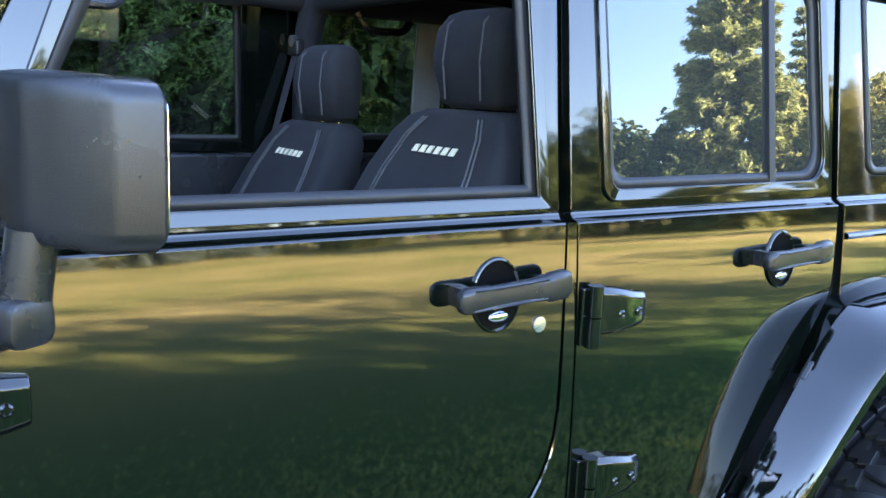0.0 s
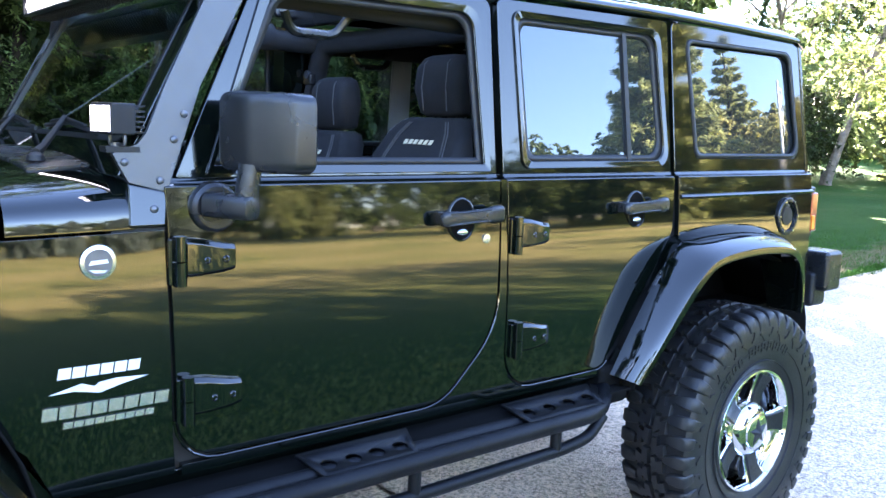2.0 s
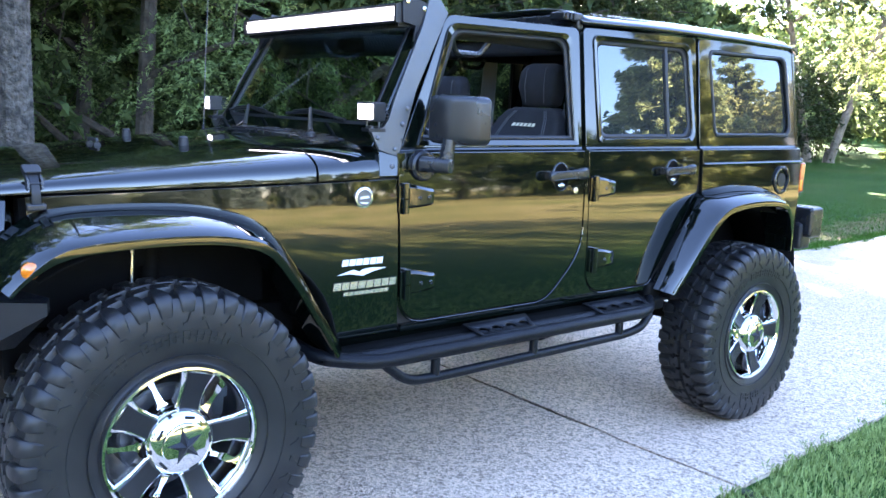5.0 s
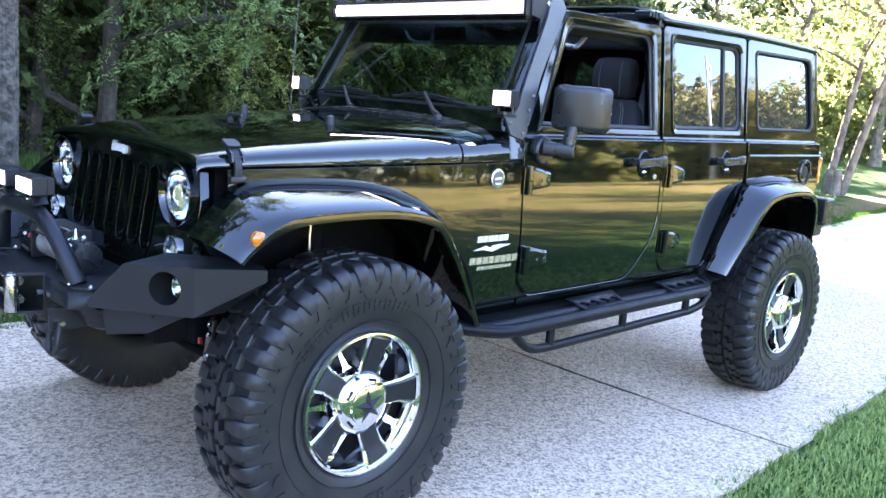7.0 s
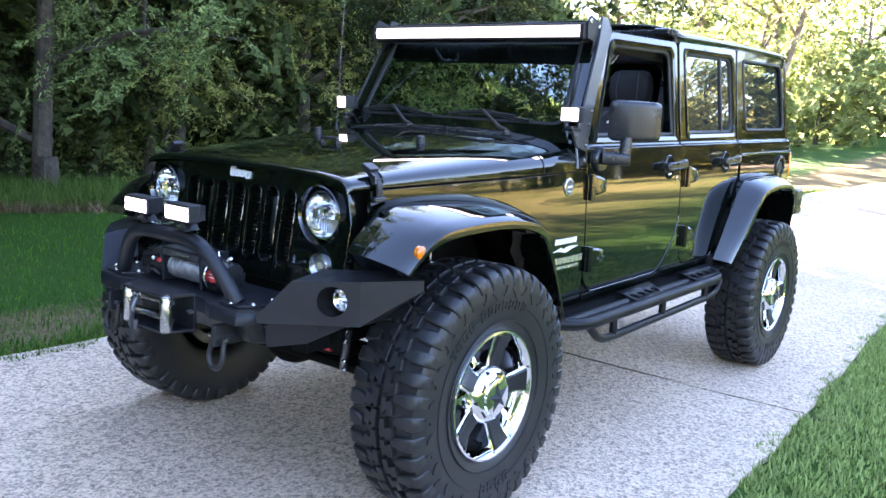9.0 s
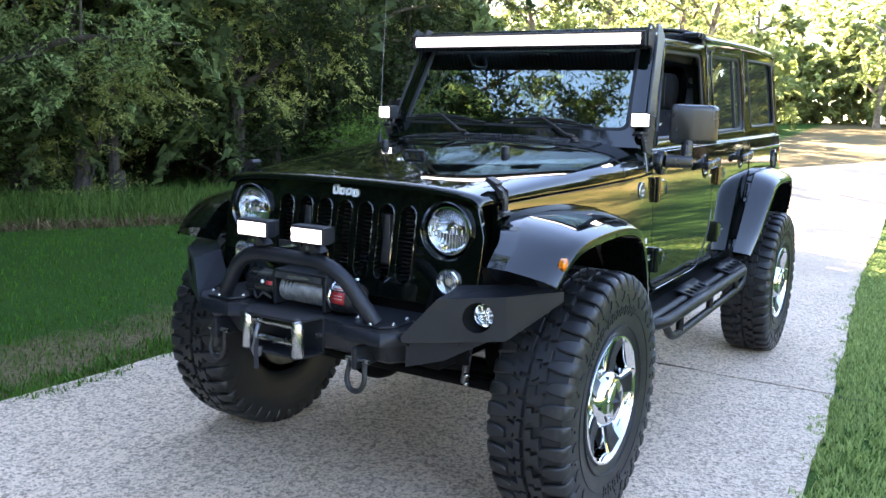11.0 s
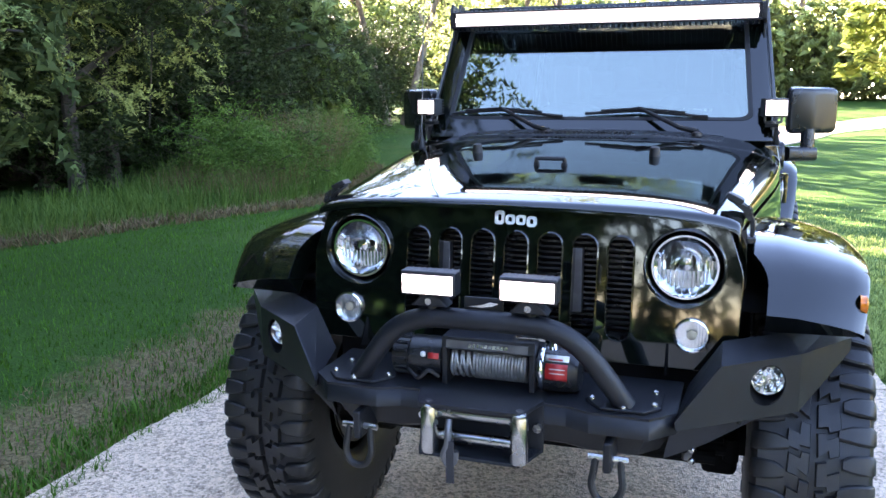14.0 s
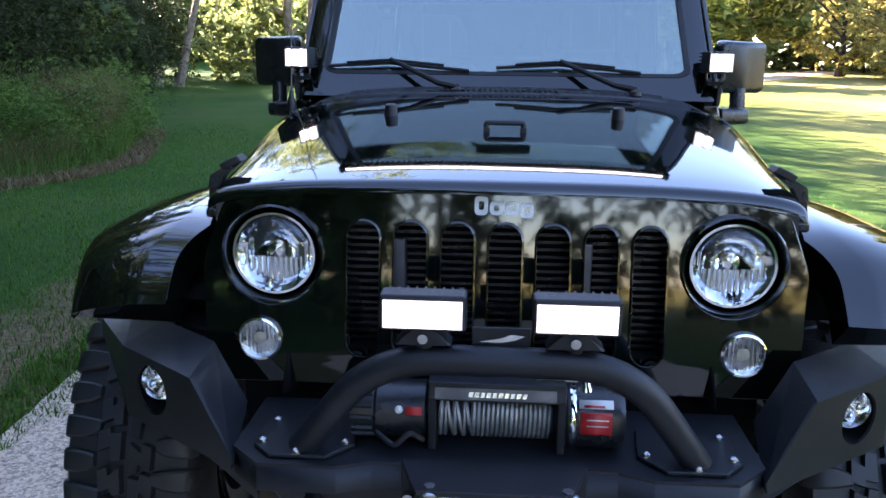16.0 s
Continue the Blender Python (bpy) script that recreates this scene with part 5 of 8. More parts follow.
# rope: wound turns, some crossing
for k in range(24):
    bm = bmesh.new()
    y = -0.092 + k * 0.0078
    off = 0.02 if k in (17, 19, 21) else 0.0
    pts = []
    for j in range(17):
        a = 2 * math.pi * j / 16
        pts.append((wx + 0.040 * math.cos(a), y + off * math.sin(a) * 0.5 + 0.0039 * j / 8, wz + 0.040 * math.sin(a)))
    tube(bm, pts, 0.0042, 6)
    part("rope_turn", bm, ROPE, winch)
bm = bmesh.new()
prism(bm, [(wx - 0.0575, -0.100, 0.866), (wx - 0.0575, 0.100, 0.866), (wx - 0.0535, 0.100, 0.884), (wx - 0.0535, -0.100, 0.884)], (0.003, 0, 0))
part("cover_plate", bm, CAST, winch, "grey cover plate")
# plain bars for the maker's lettering on the cover
for k in range(10):
    bm = bmesh.new()
    y = 0.045 - k * 0.0098
    prism(bm, [(wx - 0.0570, y, 0.871), (wx - 0.0570, y - 0.007, 0.871), (wx - 0.0550, y - 0.009, 0.879), (wx - 0.0550, y - 0.002, 0.879)], (-0.0015, 0, 0))
    part("lettering_bar", bm, SILVER, winch)
# clutch lever and tie rods
bm = bmesh.new()
lathe(bm, [(0, 0.014), (0.010, 0.010), (0.022, 0.006), (0.034, 0.002)], (wx - 0.01, -0.150, wz + 0.05), (0, 0, 1), 14)
part("clutch_knob", bm, CHROME, winch)
bm = bmesh.new()
tube(bm, [(wx, -0.18, wz + 0.048), (wx - 0.005, -0.195, wz + 0.062), (wx - 0.01, -0.215, wz + 0.068)], 0.005, 8)
part("clutch_lever", bm, WHITE, winch)
bm = bmesh.new()
box(bm, wx - 0.03, wx - 0.02, -0.135, -0.065, 0.893, 0.899)
part("cover_edge", bm, STEEL, winch)
bm = bmesh.new()
tube(bm, [(wx - 0.052, 0.20, 0.80), (wx - 0.075, 0.165, 0.785), (wx - 0.07, 0.14, 0.81), (wx - 0.055, 0.12, 0.79)], 0.005, 8, 0.01)
part("winch_cable", bm, SEAL, winch)
bm = bmesh.new()
sphere(bm, (wx - 0.054, 0.160, 0.842), 0.006, 0.007, 0.007, 6)
part("terminal_cap", bm, WHITE, winch)
# fairlead
bm = bmesh.new()
for z0, z1 in ((0.768, 0.778), (0.652, 0.660)):
    prism(bm, [(x, y, z0) for x, y in ((-0.70, -0.150), (-0.70, 0.150), (-0.775, 0.128), (-0.80, 0.118), (-0.80, -0.118), (-0.775, -0.128))], (0, 0, z1 - z0))
box(bm, -0.706, -0.698, -0.150, 0.150, 0.652, 0.770)
fair = part("roller_fairlead", bm, POWDER, car, "roller fairlead with zinc rollers", bevel=0.002)
for y in (-0.105, 0.105):
    bm = bmesh.new()
    lathe(bm, [(-0.058, 0.004), (-0.058, 0.018), (-0.054, 0.020), (0.046, 0.020), (0.050, 0.018), (0.056, 0.018), (0.060, 0.014), (0.062, 0.0)], (-0.785, y + Y0, 0.716), (0, 0, 1), 24)
    part("upright_roller", bm, STEEL, fair)
    bm = bmesh.new()
    lathe(bm, [(0, 0.009), (0.003, 0.009), (0.004, 0)], (-0.785, y + Y0, 0.7775), (0, 0, 1), 6)
    part("roller_bolt", bm, CAST, fair)
for z in (0.747, 0.690):
    bm = bmesh.new()
    rod(bm, (-0.760, -0.095 + Y0, z), (-0.760, 0.095 + Y0, z), 0.014, n=20)
    part("cross_roller", bm, STEEL, fair)
for y in (-0.138, 0.138):
    bm = bmesh.new()
    rod(bm, (-0.700, y, 0.715), (-0.722, y, 0.715), 0.010, n=12)
    part("roller_bolt", bm, STEEL, fair)
# hook and strap hanging from the fairlead
bm = bmesh.new()
tube(bm, [(-0.790, 0.048, 0.742), (-0.806, 0.046, 0.715), (-0.808, 0.045, 0.690), (-0.806, 0.058, 0.660), (-0.806, 0.048, 0.640), (-0.806, 0.030, 0.648), (-0.806, 0.028, 0.675)], 0.008, 10, 0.015)
hook = part("winch_hook", bm, CAST, fair, "dark steel winch hook")
bm = bmesh.new()
box(bm, -0.814, -0.810, 0.030, 0.048, 0.600, 0.700)
part("pull_strap", bm, BELT, fair)
# steering links under the bumper
bm = bmesh.new()
tube(bm, [(-0.20, -0.52, 0.47), (-0.22, 0.50, 0.47)], 0.02, 10)
part("tie_rod", bm, DARK, car, body=False)
bm = bmesh.new()
tube(bm, [(-0.30, -0.46, 0.64), (-0.31, -0.45, 0.50)], 0.013, 10)
tube(bm, [(-0.30, -0.46, 0.64), (-0.34, -0.30, 0.66)], 0.012, 10)
part("sway_bar_link", bm, CAST, car, body=False)
for z in (0.50, 0.53, 0.60, 0.63):
    bm = bmesh.new()
    sphere(bm, (-0.315, -0.462, z), 0.011, 0.011, 0.011, 6)
    part("link_nut", bm, STEEL, car, body=False)
bm = bmesh.new()
rod(bm, (-0.25, -0.42, 0.55), (-0.23, -0.10, 0.52), 0.028, n=14)
part("steering_damper", bm, DARK, car, body=False)
bm = bmesh.new()
box(bm, -0.285, -0.275, -0.36, -0.26, 0.535, 0.555)
part("damper_label", bm, REDP, car, body=False)
for s in (-1, 1):
    bm = bmesh.new()
    rod(bm, (0.02, s * 0.50, 0.50), (0.04, s * 0.48, 1.0), 0.028, n=14)
    part("shock_absorber", bm, DARK, car, body=False)
    bm = bmesh.new()
    rod(bm, (-0.06, s * 0.60, 0.76), (-0.055, s * 0.59, 0.99), 0.006, n=8)
    part("brake_line_bracket", bm, STEEL, car, body=False)
bm = bmesh.new()
box(bm, -0.33, 0.45, -0.42, 0.42, 0.72, 1.05)
part("engine_bay", bm, DARK, car)
bm = bmesh.new()
box(bm, -0.40, -0.385, -0.50, 0.50, 0.60, 0.86)
part("front_crossmember", bm, DARK, car)

# ---- side steps ----
plate_z = lambda y: 0.5755 + 0.30 * (0.812 - y)
for s in (-1, 1):
    bm = bmesh.new()
    tube(bm, [(0.47, s * 0.60, 0.600), (0.50, s * 0.72, 0.575), (0.66, s * 0.815, 0.556), (2.12, s * 0.815, 0.548), (2.28, s * 0.70, 0.560), (2.30, s * 0.60, 0.575)], 0.0255, 16, 0.08)
    step = part("side_step", bm, STEP_COAT, car, "black tubular side step")
    bm = bmesh.new()
    tube(bm, [(0.70, s * 0.815, 0.548), (0.80, s * 0.815, 0.468), (0.92, s * 0.815, 0.461), (1.97, s * 0.815, 0.466), (2.08, s * 0.815, 0.482), (2.14, s * 0.81, 0.535)], 0.018, 14, 0.07)
    part("lower_rail", bm, STEP_COAT, step)
    for x in (0.925, 1.415, 1.93):
        bm = bmesh.new()
        rod(bm, (x, s * 0.815, 0.466), (x + 0.005, s * 0.812, 0.550), 0.017, n=12)
        part("rail_post", bm, STEP_COAT, step)
    bm = bmesh.new()
    tube(bm, [(0.56, s * 0.762, 0.564), (2.20, s * 0.762, 0.556)], 0.022, 12)
    part("inner_rail", bm, STEP_COAT, step)
    bm = bmesh.new()
    box(bm, 0.50, 2.34, s * 0.48, s * 0.757, 0.566, 0.573)
    part("splash_strip", bm, DARK, step)
    for x0, x1 in ((1.13, 1.46), (1.80, 2.17)):
        bm = bmesh.new()
        o = [(x0, 0.715), (x1, 0.715), (x1 - 0.03, 0.812), (x0 + 0.03, 0.812)]
        es = []
        vs = [bm.verts.new((x, s * y, plate_z(y))) for x, y in o]
        es += [bm.edges.new((vs[k], vs[(k + 1) % 4])) for k in range(4)]
        holes = []
        for k in range(4):
            hx = lerp(x0 + 0.06, x1 - 0.06, k / 3)
            hv = [bm.verts.new((hx + 0.022 * math.cos(2 * math.pi * j / 14), s * (0.772 + 0.018 * math.sin(2 * math.pi * j / 14)), plate_z(0.772 + 0.018 * math.sin(2 * math.pi * j / 14)))) for j in range(14)]
            holes.append(set(hv))
            es += [bm.edges.new((hv[j], hv[(j + 1) % 14])) for j in range(14)]
        bmesh.ops.triangle_fill(bm, use_beauty=True, use_dissolve=False, edges=es)
        kill = [f for f in bm.faces if any(all(v in h for v in f.verts) for h in holes)]
        bmesh.ops.delete(bm, geom=kill, context="FACES_ONLY")
        part("step_plate", bm, STEP_COAT, step, "perforated step plate", solid=0.008)

# ---- hinges, handles, badges ----
def hinge(x, z, s, d):
    y = half_width(z)
    bm = bmesh.new()
    rings = []
    for xx, h0, h1, t in ((x - 0.004, 0.046, 0.040, 0.020), (x + 0.030, 0.042, 0.038, 0.026), (x + 0.085, 0.030, 0.034, 0.022), (x + 0.112, 0.026, 0.030, 0.014)):
        rings.append([(xx, s * (y - 0.004), z - h1), (xx, s * (y + t * 0.7), z - h1), (xx, s * (y + t), z - h1 + 0.008), (xx, s * (y + t), z + h0 - 0.010), (xx, s * (y + t * 0.6), z + h0), (xx, s * (y - 0.004), z + h0)])
    loft(bm, rings)
    h = part("door_hinge", bm, PAINT, d, "glossy black exposed door hinge", bevel=0.003)
    bm = bmesh.new()
    for z0, z1 in ((-0.058, -0.006), (-0.003, 0.050)):
        rod(bm, (x - 0.016, s * (y + 0.014), z + z0), (x - 0.016, s * (y + 0.014), z + z1), 0.014, n=16)
    k = part("hinge_knuckle", bm, PAINT, d)
    bm = bmesh.new()
    box(bm, x - 0.040, x - 0.020, s * (y - 0.004), s * (y + 0.010), z - 0.055, z + 0.045)
    part("hinge_leaf", bm, PAINT, d, bevel=0.003)
    for xx in (x + 0.040, x + 0.085):
        bm = bmesh.new()
        lathe(bm, [(0, 0.0085), (0.003, 0.008), (0.005, 0.0055), (0.003, 0.004), (0.003, 0.0)], (xx, s * (y + 0.023 - 0.002 * (xx > x + 0.06)), z - 0.004), (0, s, 0), 12)
        part("hinge_bolt", bm, PAINT, d)


def handle(xb, z, s, d):
    """xb: place of the push button at the handle's rear end."""
    y = half_width(z)
    cx, cz = xb - 0.092, z - 0.016
    bm = bmesh.new()
    skin = lambda zz, out: s * (half_width(zz) + out)
    disc = lambda rr, dd: [(cx + 0.047 * rr * math.cos(2 * math.pi * k / 36), skin(cz + 0.057 * rr * math.sin(2 * math.pi * k / 36), dd), cz + 0.057 * rr * math.sin(2 * math.pi * k / 36)) for k in range(36)]
    # a raised near-black disc imitates the recess's shade; the door skin stays uncut
    loft(bm, [disc(*q) for q in ((0.93, 0.0020), (0.8, 0.0016), (0.45, 0.0014), (0.01, 0.0014))], caps=False)
    part("door_handle", bm, RECESS_SHADE, d, "black door handle with a push button over a round disc coloured as a shaded recess")
    bm = bmesh.new()
    loft(bm, [disc(*q) for q in ((1.06, 0.0002), (1.03, 0.0045), (0.98, 0.0052), (0.93, 0.0018))], caps=False)
    part("recess_rim", bm, PAINT, d)
    bm = bmesh.new()
    rings = []
    for f, sc in ((0.0, 0.45), (0.015, 0.75), (0.05, 0.95), (0.10, 1.0), (0.3, 0.92), (0.6, 0.92), (0.76, 0.98), (0.80, 1.16), (0.95, 1.18), (0.99, 1.0), (1.0, 0.75)):
        x = lerp(xb - 0.190, xb + 0.027, f)
        zz = z - 0.010 + 0.010 * f
        out = 0.036 + 0.006 * math.sin(math.pi * f)
        h, th = 0.0205 * sc, 0.012 * sc
        dip = 0.005 if 0.2 < f < 0.7 else 0.0
        o = rpoly([(-h, out - th), (h, out - th), (h, out + th), (-h, out + th)], 0.0105 * sc, 5)
        rings.append([(x, s * (y + oo - (dip if oo > out and abs(a) < h * 0.7 else 0)), zz + a) for a, oo in o])
    loft(bm, rings)
    for x0, x1 in ((xb - 0.182, xb - 0.160), (xb - 0.012, xb + 0.018)):
        box(bm, x0, x1, s * (y - 0.003), s * (y + 0.032), z - 0.022, z + 0.008)
    part("handle_grip", bm, PLASTIC, d, bevel=0.003)
    bm = bmesh.new()
    lathe(bm, [(-0.008, 0.0180), (0.003, 0.0175), (0.005, 0.0150), (0.004, 0.0135), (0.004, 0.0)], (xb, s * (y + 0.046), z), (0, s, 0), 8)
    part("push_button", bm, CAST, d)
    bm = bmesh.new()
    sphere(bm, (cx + 0.004, skin(cz - 0.034, 0.003), cz - 0.034), 0.020, 0.006, 0.009, 8)
    part("latch_plate", bm, CHROME, d)


for s in (-1, 1):
    fd, rd = doors["front", s], doors["rear", s]
    for x, d in ((0.876, fd), (1.872, rd)):
        hinge(x, 1.095, s, d)
        hinge(x + 0.012, 0.787, s, d)
    handle(1.746, 1.161, s, fd)
    handle(2.492, 1.163, s, rd)
bm = bmesh.new()
lathe(bm, [(0, 0.0135), (0.003, 0.013), (0.004, 0.0)], (1.745, -half_width(1.088), 1.088), (0, -1, 0), 24)
part("door_lock", bm, SILVER, doors["front", -1], "bright round key lock")
# round badge on the wing
yb = -(half_width(1.10) - nose(0.695)) - 0.001
bm = bmesh.new()
lathe(bm, [(0, 0.036), (0.003, 0.0355), (0.004, 0.033), (0.004, 0.0)], (0.695, yb, 1.100), (0, -1, 0), 36)
badge = part("round_badge", bm, SILVER, car, "round silver badge with a dark centre")
bm = bmesh.new()
lathe(bm, [(0.004, 0.0275), (0.0050, 0.0275), (0.0052, 0.0)], (0.695, yb, 1.100), (0, -1, 0), 36)
part("badge_centre", bm, CAST, badge)
bm = bmesh.new()
prism(bm, [(0.675, yb - 0.0056, 1.095), (0.715, yb - 0.0056, 1.098), (0.712, yb - 0.0056, 1.106), (0.680, yb - 0.0056, 1.104)], (0, 0.001, 0))
part("badge_bar", bm, WHITE, badge)
bm = bmesh.new()
prism(bm, [(0.676, yb - 0.0056, 1.086), (0.712, yb - 0.0056, 1.083), (0.705, yb - 0.0056, 1.078), (0.685, yb - 0.0056, 1.079)], (0, 0.001, 0))
part("badge_bar", bm, WHITE, badge)


def decal_row(x0, x1, z, h, n, slant, name, material=WHITE, boxed=True):
    """A row of plain raised bars for lettering of that length and height."""
    step = (x1 - x0) / n
    for k in range(n):
        b = bmesh.new()
        xa, xb_ = x0 + step * k + step * 0.06, x0 + step * (k + 1) - step * 0.06
        y = lambda x: -(half_width(z) - nose(x)) - 0.0012
        w = xb_ - xa
        for q in ([(xa, z - h / 2), (xb_, z - h / 2), (xb_ + slant, z + h / 2), (xa + slant, z + h / 2)],):
            prism(b, [(x, y(x), zz) for x, zz in q], (0, -0.0015, 0))
        part(name, b, material, car)


decal_row(0.607, 0.772, 0.880, 0.022, 6, 0.004, "lettering_bar")
decal_row(0.575, 0.832, 0.800, 0.026, 8, 0.004, "lettering_bar", SILVER)
decal_row(0.615, 0.800, 0.772, 0.013, 9, 0.003, "lettering_bar", SILVER)
bm = bmesh.new()
y = lambda x: -(half_width(0.815) - nose(x)) - 0.0012
for q in ([(0.592, 0.808), (0.655, 0.824), (0.680, 0.815), (0.690, 0.822), (0.725, 0.826), (0.790, 0.822), (0.735, 0.812), (0.690, 0.800), (0.640, 0.810)],):
    prism(bm, [(x, y(x), z + 0.031) for x, z in q], (0, -0.0015, 0))
part("mountain_decal", bm, WHITE, car, "white mountain-shaped decal")

# ---- mirrors ----
for s in (-1, 1):
    bm = bmesh.new()
    rings = []
    # inner, outer and upright reach of each section, from the glass to the crowned front
    for x, gi, go, g in ((1.052, 0.69, 0.96, 0.96), (1.046, 0.72, 1.0, 1.0), (1.007, 0.72, 0.985, 0.99), (0.999, 0.715, 0.955, 0.98), (0.977, 0.655, 0.46, 0.955), (0.972, 0.64, 0.34, 0.94), (0.969, 0.62, 0.28, 0.91), (0.965, 0.55, 0.20, 0.82)):
        yc, zc = 0.772, 1.370
        hw, hh = 0.105, 0.088 * g
        o = rpoly([(yc - hw * gi, zc - hh), (yc + hw * go, zc - hh * 0.98), (yc + hw * go, zc + hh * 0.92), (yc - hw * gi, zc + hh)], 0.024 * g, 5)
        rings.append([(x + (a - yc) * 0.36, s * a, b) for a, b in o])
    loft(bm, rings)
    mir = part("wing_mirror", bm, PLASTIC, car, "black plastic wing mirror", smooth=45)
    bm = bmesh.new()
    o = rpoly([(0.708, 1.294), (0.865, 1.294), (0.865, 1.440), (0.708, 1.444)], 0.02, 4)
    ngon(bm, [(1.056 + (a - 0.772) * 0.36, s * a, b) for a, b in o])
    part("mirror_glass", bm, CHROME, mir, solid=0.003, smooth=0)
    bm = bmesh.new()
    tube(bm, [(0.984, s * 0.776, 1.30), (0.976, s * 0.776, 1.245), (0.972, s * 0.774, 1.210)], (0.025, 0.026), 14)
    part("mirror_stalk", bm, PLASTIC, mir)
    bm = bmesh.new()
    rings = []
    for t, g in ((0.0, 1.0), (0.5, 0.98), (0.93, 0.94), (0.98, 0.88), (1.0, 0.72)):
        cx, cy, cz = lerp(0.926, 0.978, t), lerp(0.700, 0.802, t), 1.212 - 0.002 * t
        rings.append([(cx + 0.88 * a, s * (cy - 0.47 * a), cz + b) for a, b in rpoly([(-0.029 * g, -0.027 * g), (0.029 * g, -0.027 * g), (0.027 * g, 0.027 * g), (-0.027 * g, 0.027 * g)], 0.017 * g, 5)])
    loft(bm, rings)
    part("mirror_arm", bm, PLASTIC, mir, smooth=40)
    bm = bmesh.new()
    lathe(bm, [(-0.01, 0.056), (0.012, 0.054), (0.020, 0.046), (0.022, 0.0)], (0.945, s * half_width(1.20), 1.203), (0, s, 0), 28)
    part("mirror_base", bm, PLASTIC, mir)

# ---- hood hardware, wipers, antenna ----
def hood_top(x, y):
    """The height of the hood's skin over a point of the plan."""
    w = half_width(1.15) - nose(x) - 0.004
    c = math.cos(math.asin(min(1.0, (abs(y) / w) ** (1 / 0.75)))) ** 0.58
    zc = lerp(1.190, 1.305, ((x + 0.40) / 1.2) ** 0.8)
    return hood_zs(x) + (zc - hood_zs(x)) * c


for s in (-1, 1):
    yh = half_width(1.13) - nose(-0.31)
    run = [(yh + 0.004, 1.102), (yh + 0.006, 1.126), (yh + 0.003, 1.150), (yh - 0.012, 1.174), (yh - 0.034, 1.192), (yh - 0.052, 1.203)]
    bm = bmesh.new()
    loft(bm, [[(-0.31 - w, s * y, z - 0.004), (-0.31 + w, s * y, z - 0.004), (-0.31 + w, s * (y + 0.011), z + 0.004), (-0.31 - w, s * (y + 0.011), z + 0.004)] for (y, z), w in zip(run, (0.013, 0.012, 0.012, 0.013, 0.016, 0.017))])
    lt = part("hood_latch", bm, SEAL, car, "black rubber hood latch", bevel=0.003)
    bm = bmesh.new()
    box(bm, -0.336, -0.284, s * (yh - 0.006), s * (yh + 0.020), 1.092, 1.112)
    part("latch_base", bm, PLASTIC, lt, bevel=0.006)
    bm = bmesh.new()
    y0, z0 = run[4]
    loft(bm, [[(-0.31 - w, s * (y0 + dy), z0 + dz), (-0.31 + w, s * (y0 + dy), z0 + dz), (-0.31 + w, s * (y0 + dy + 0.010), z0 + dz + 0.012), (-0.31 - w, s * (y0 + dy + 0.010), z0 + dz + 0.012)] for dy, dz, w in ((0.014, -0.006, 0.022), (-0.004, 0.004, 0.025), (-0.024, 0.013, 0.022))])
    part("latch_handle", bm, SEAL, lt, bevel=0.003)
    for sg in (-1, 1):
        bm = bmesh.new()
        loft(bm, [[(-0.31 + sg * 0.018 - 0.003, s * (y - 0.004), z), (-0.31 + sg * 0.018 + 0.003, s * (y - 0.004), z), (-0.31 + sg * 0.018 + 0.003, s * (y + d), z + 0.003), (-0.31 + sg * 0.018 - 0.003, s * (y + d), z + 0.003)] for (y, z), d in zip(run[2:5], (0.010, 0.020, 0.012))])
        part("latch_cheek", bm, PLASTIC, lt)
    bm = bmesh.new()
    rod(bm, (-0.333, s * (yh + 0.004), 1.166), (-0.287, s * (yh + 0.004), 1.166), 0.0045, n=8)
    part("latch_pin", bm, SEAL, lt)
    bm = bmesh.new()
    lathe(bm, [(0, 0.018), (0.010, 0.017), (0.030, 0.015), (0.034, 0.010), (0.035, 0)], (0.225, s * 0.288, 1.250), (0, 0, 1), 16)
    part("hood_bumper", bm, SEAL, car, "small rubber windshield rest on the hood")
bm = bmesh.new()
for y0, y1 in ((-0.05, -0.042), (0.034, 0.042)):
    box(bm, 0.003, 0.025, y0 - 0.003, y1 + 0.003, 1.232, 1.248)
tube(bm, [(0.014, -0.047, 1.240), (0.014, -0.047, 1.259), (0.014, 0.039, 1.259), (0.014, 0.039, 1.240)], 0.0065, 8, 0.006)
part("hood_loop", bm, SEAL, car, "black footman loop on the hood")
bm = bmesh.new()
loft(bm, [[(x, y, hood_top(x, y) + d) for x, d in ((0.612, -0.004), (0.616, 0.005), (0.742, 0.005), (0.746, -0.004))] for y in [lerp(-0.48, 0.48, k / 24) for k in range(25)]])
vent = part("cowl_vent", bm, PLASTIC, car, "black slotted cowl vent")
for k in range(22):
    bm = bmesh.new()
    y = -0.16 + k * 0.0165
    z = hood_top(0.665, y) + 0.004
    box(bm, 0.63, 0.70, y, y + 0.008, z, z + 0.005)
    part("vent_rib", bm, SEAL, vent)
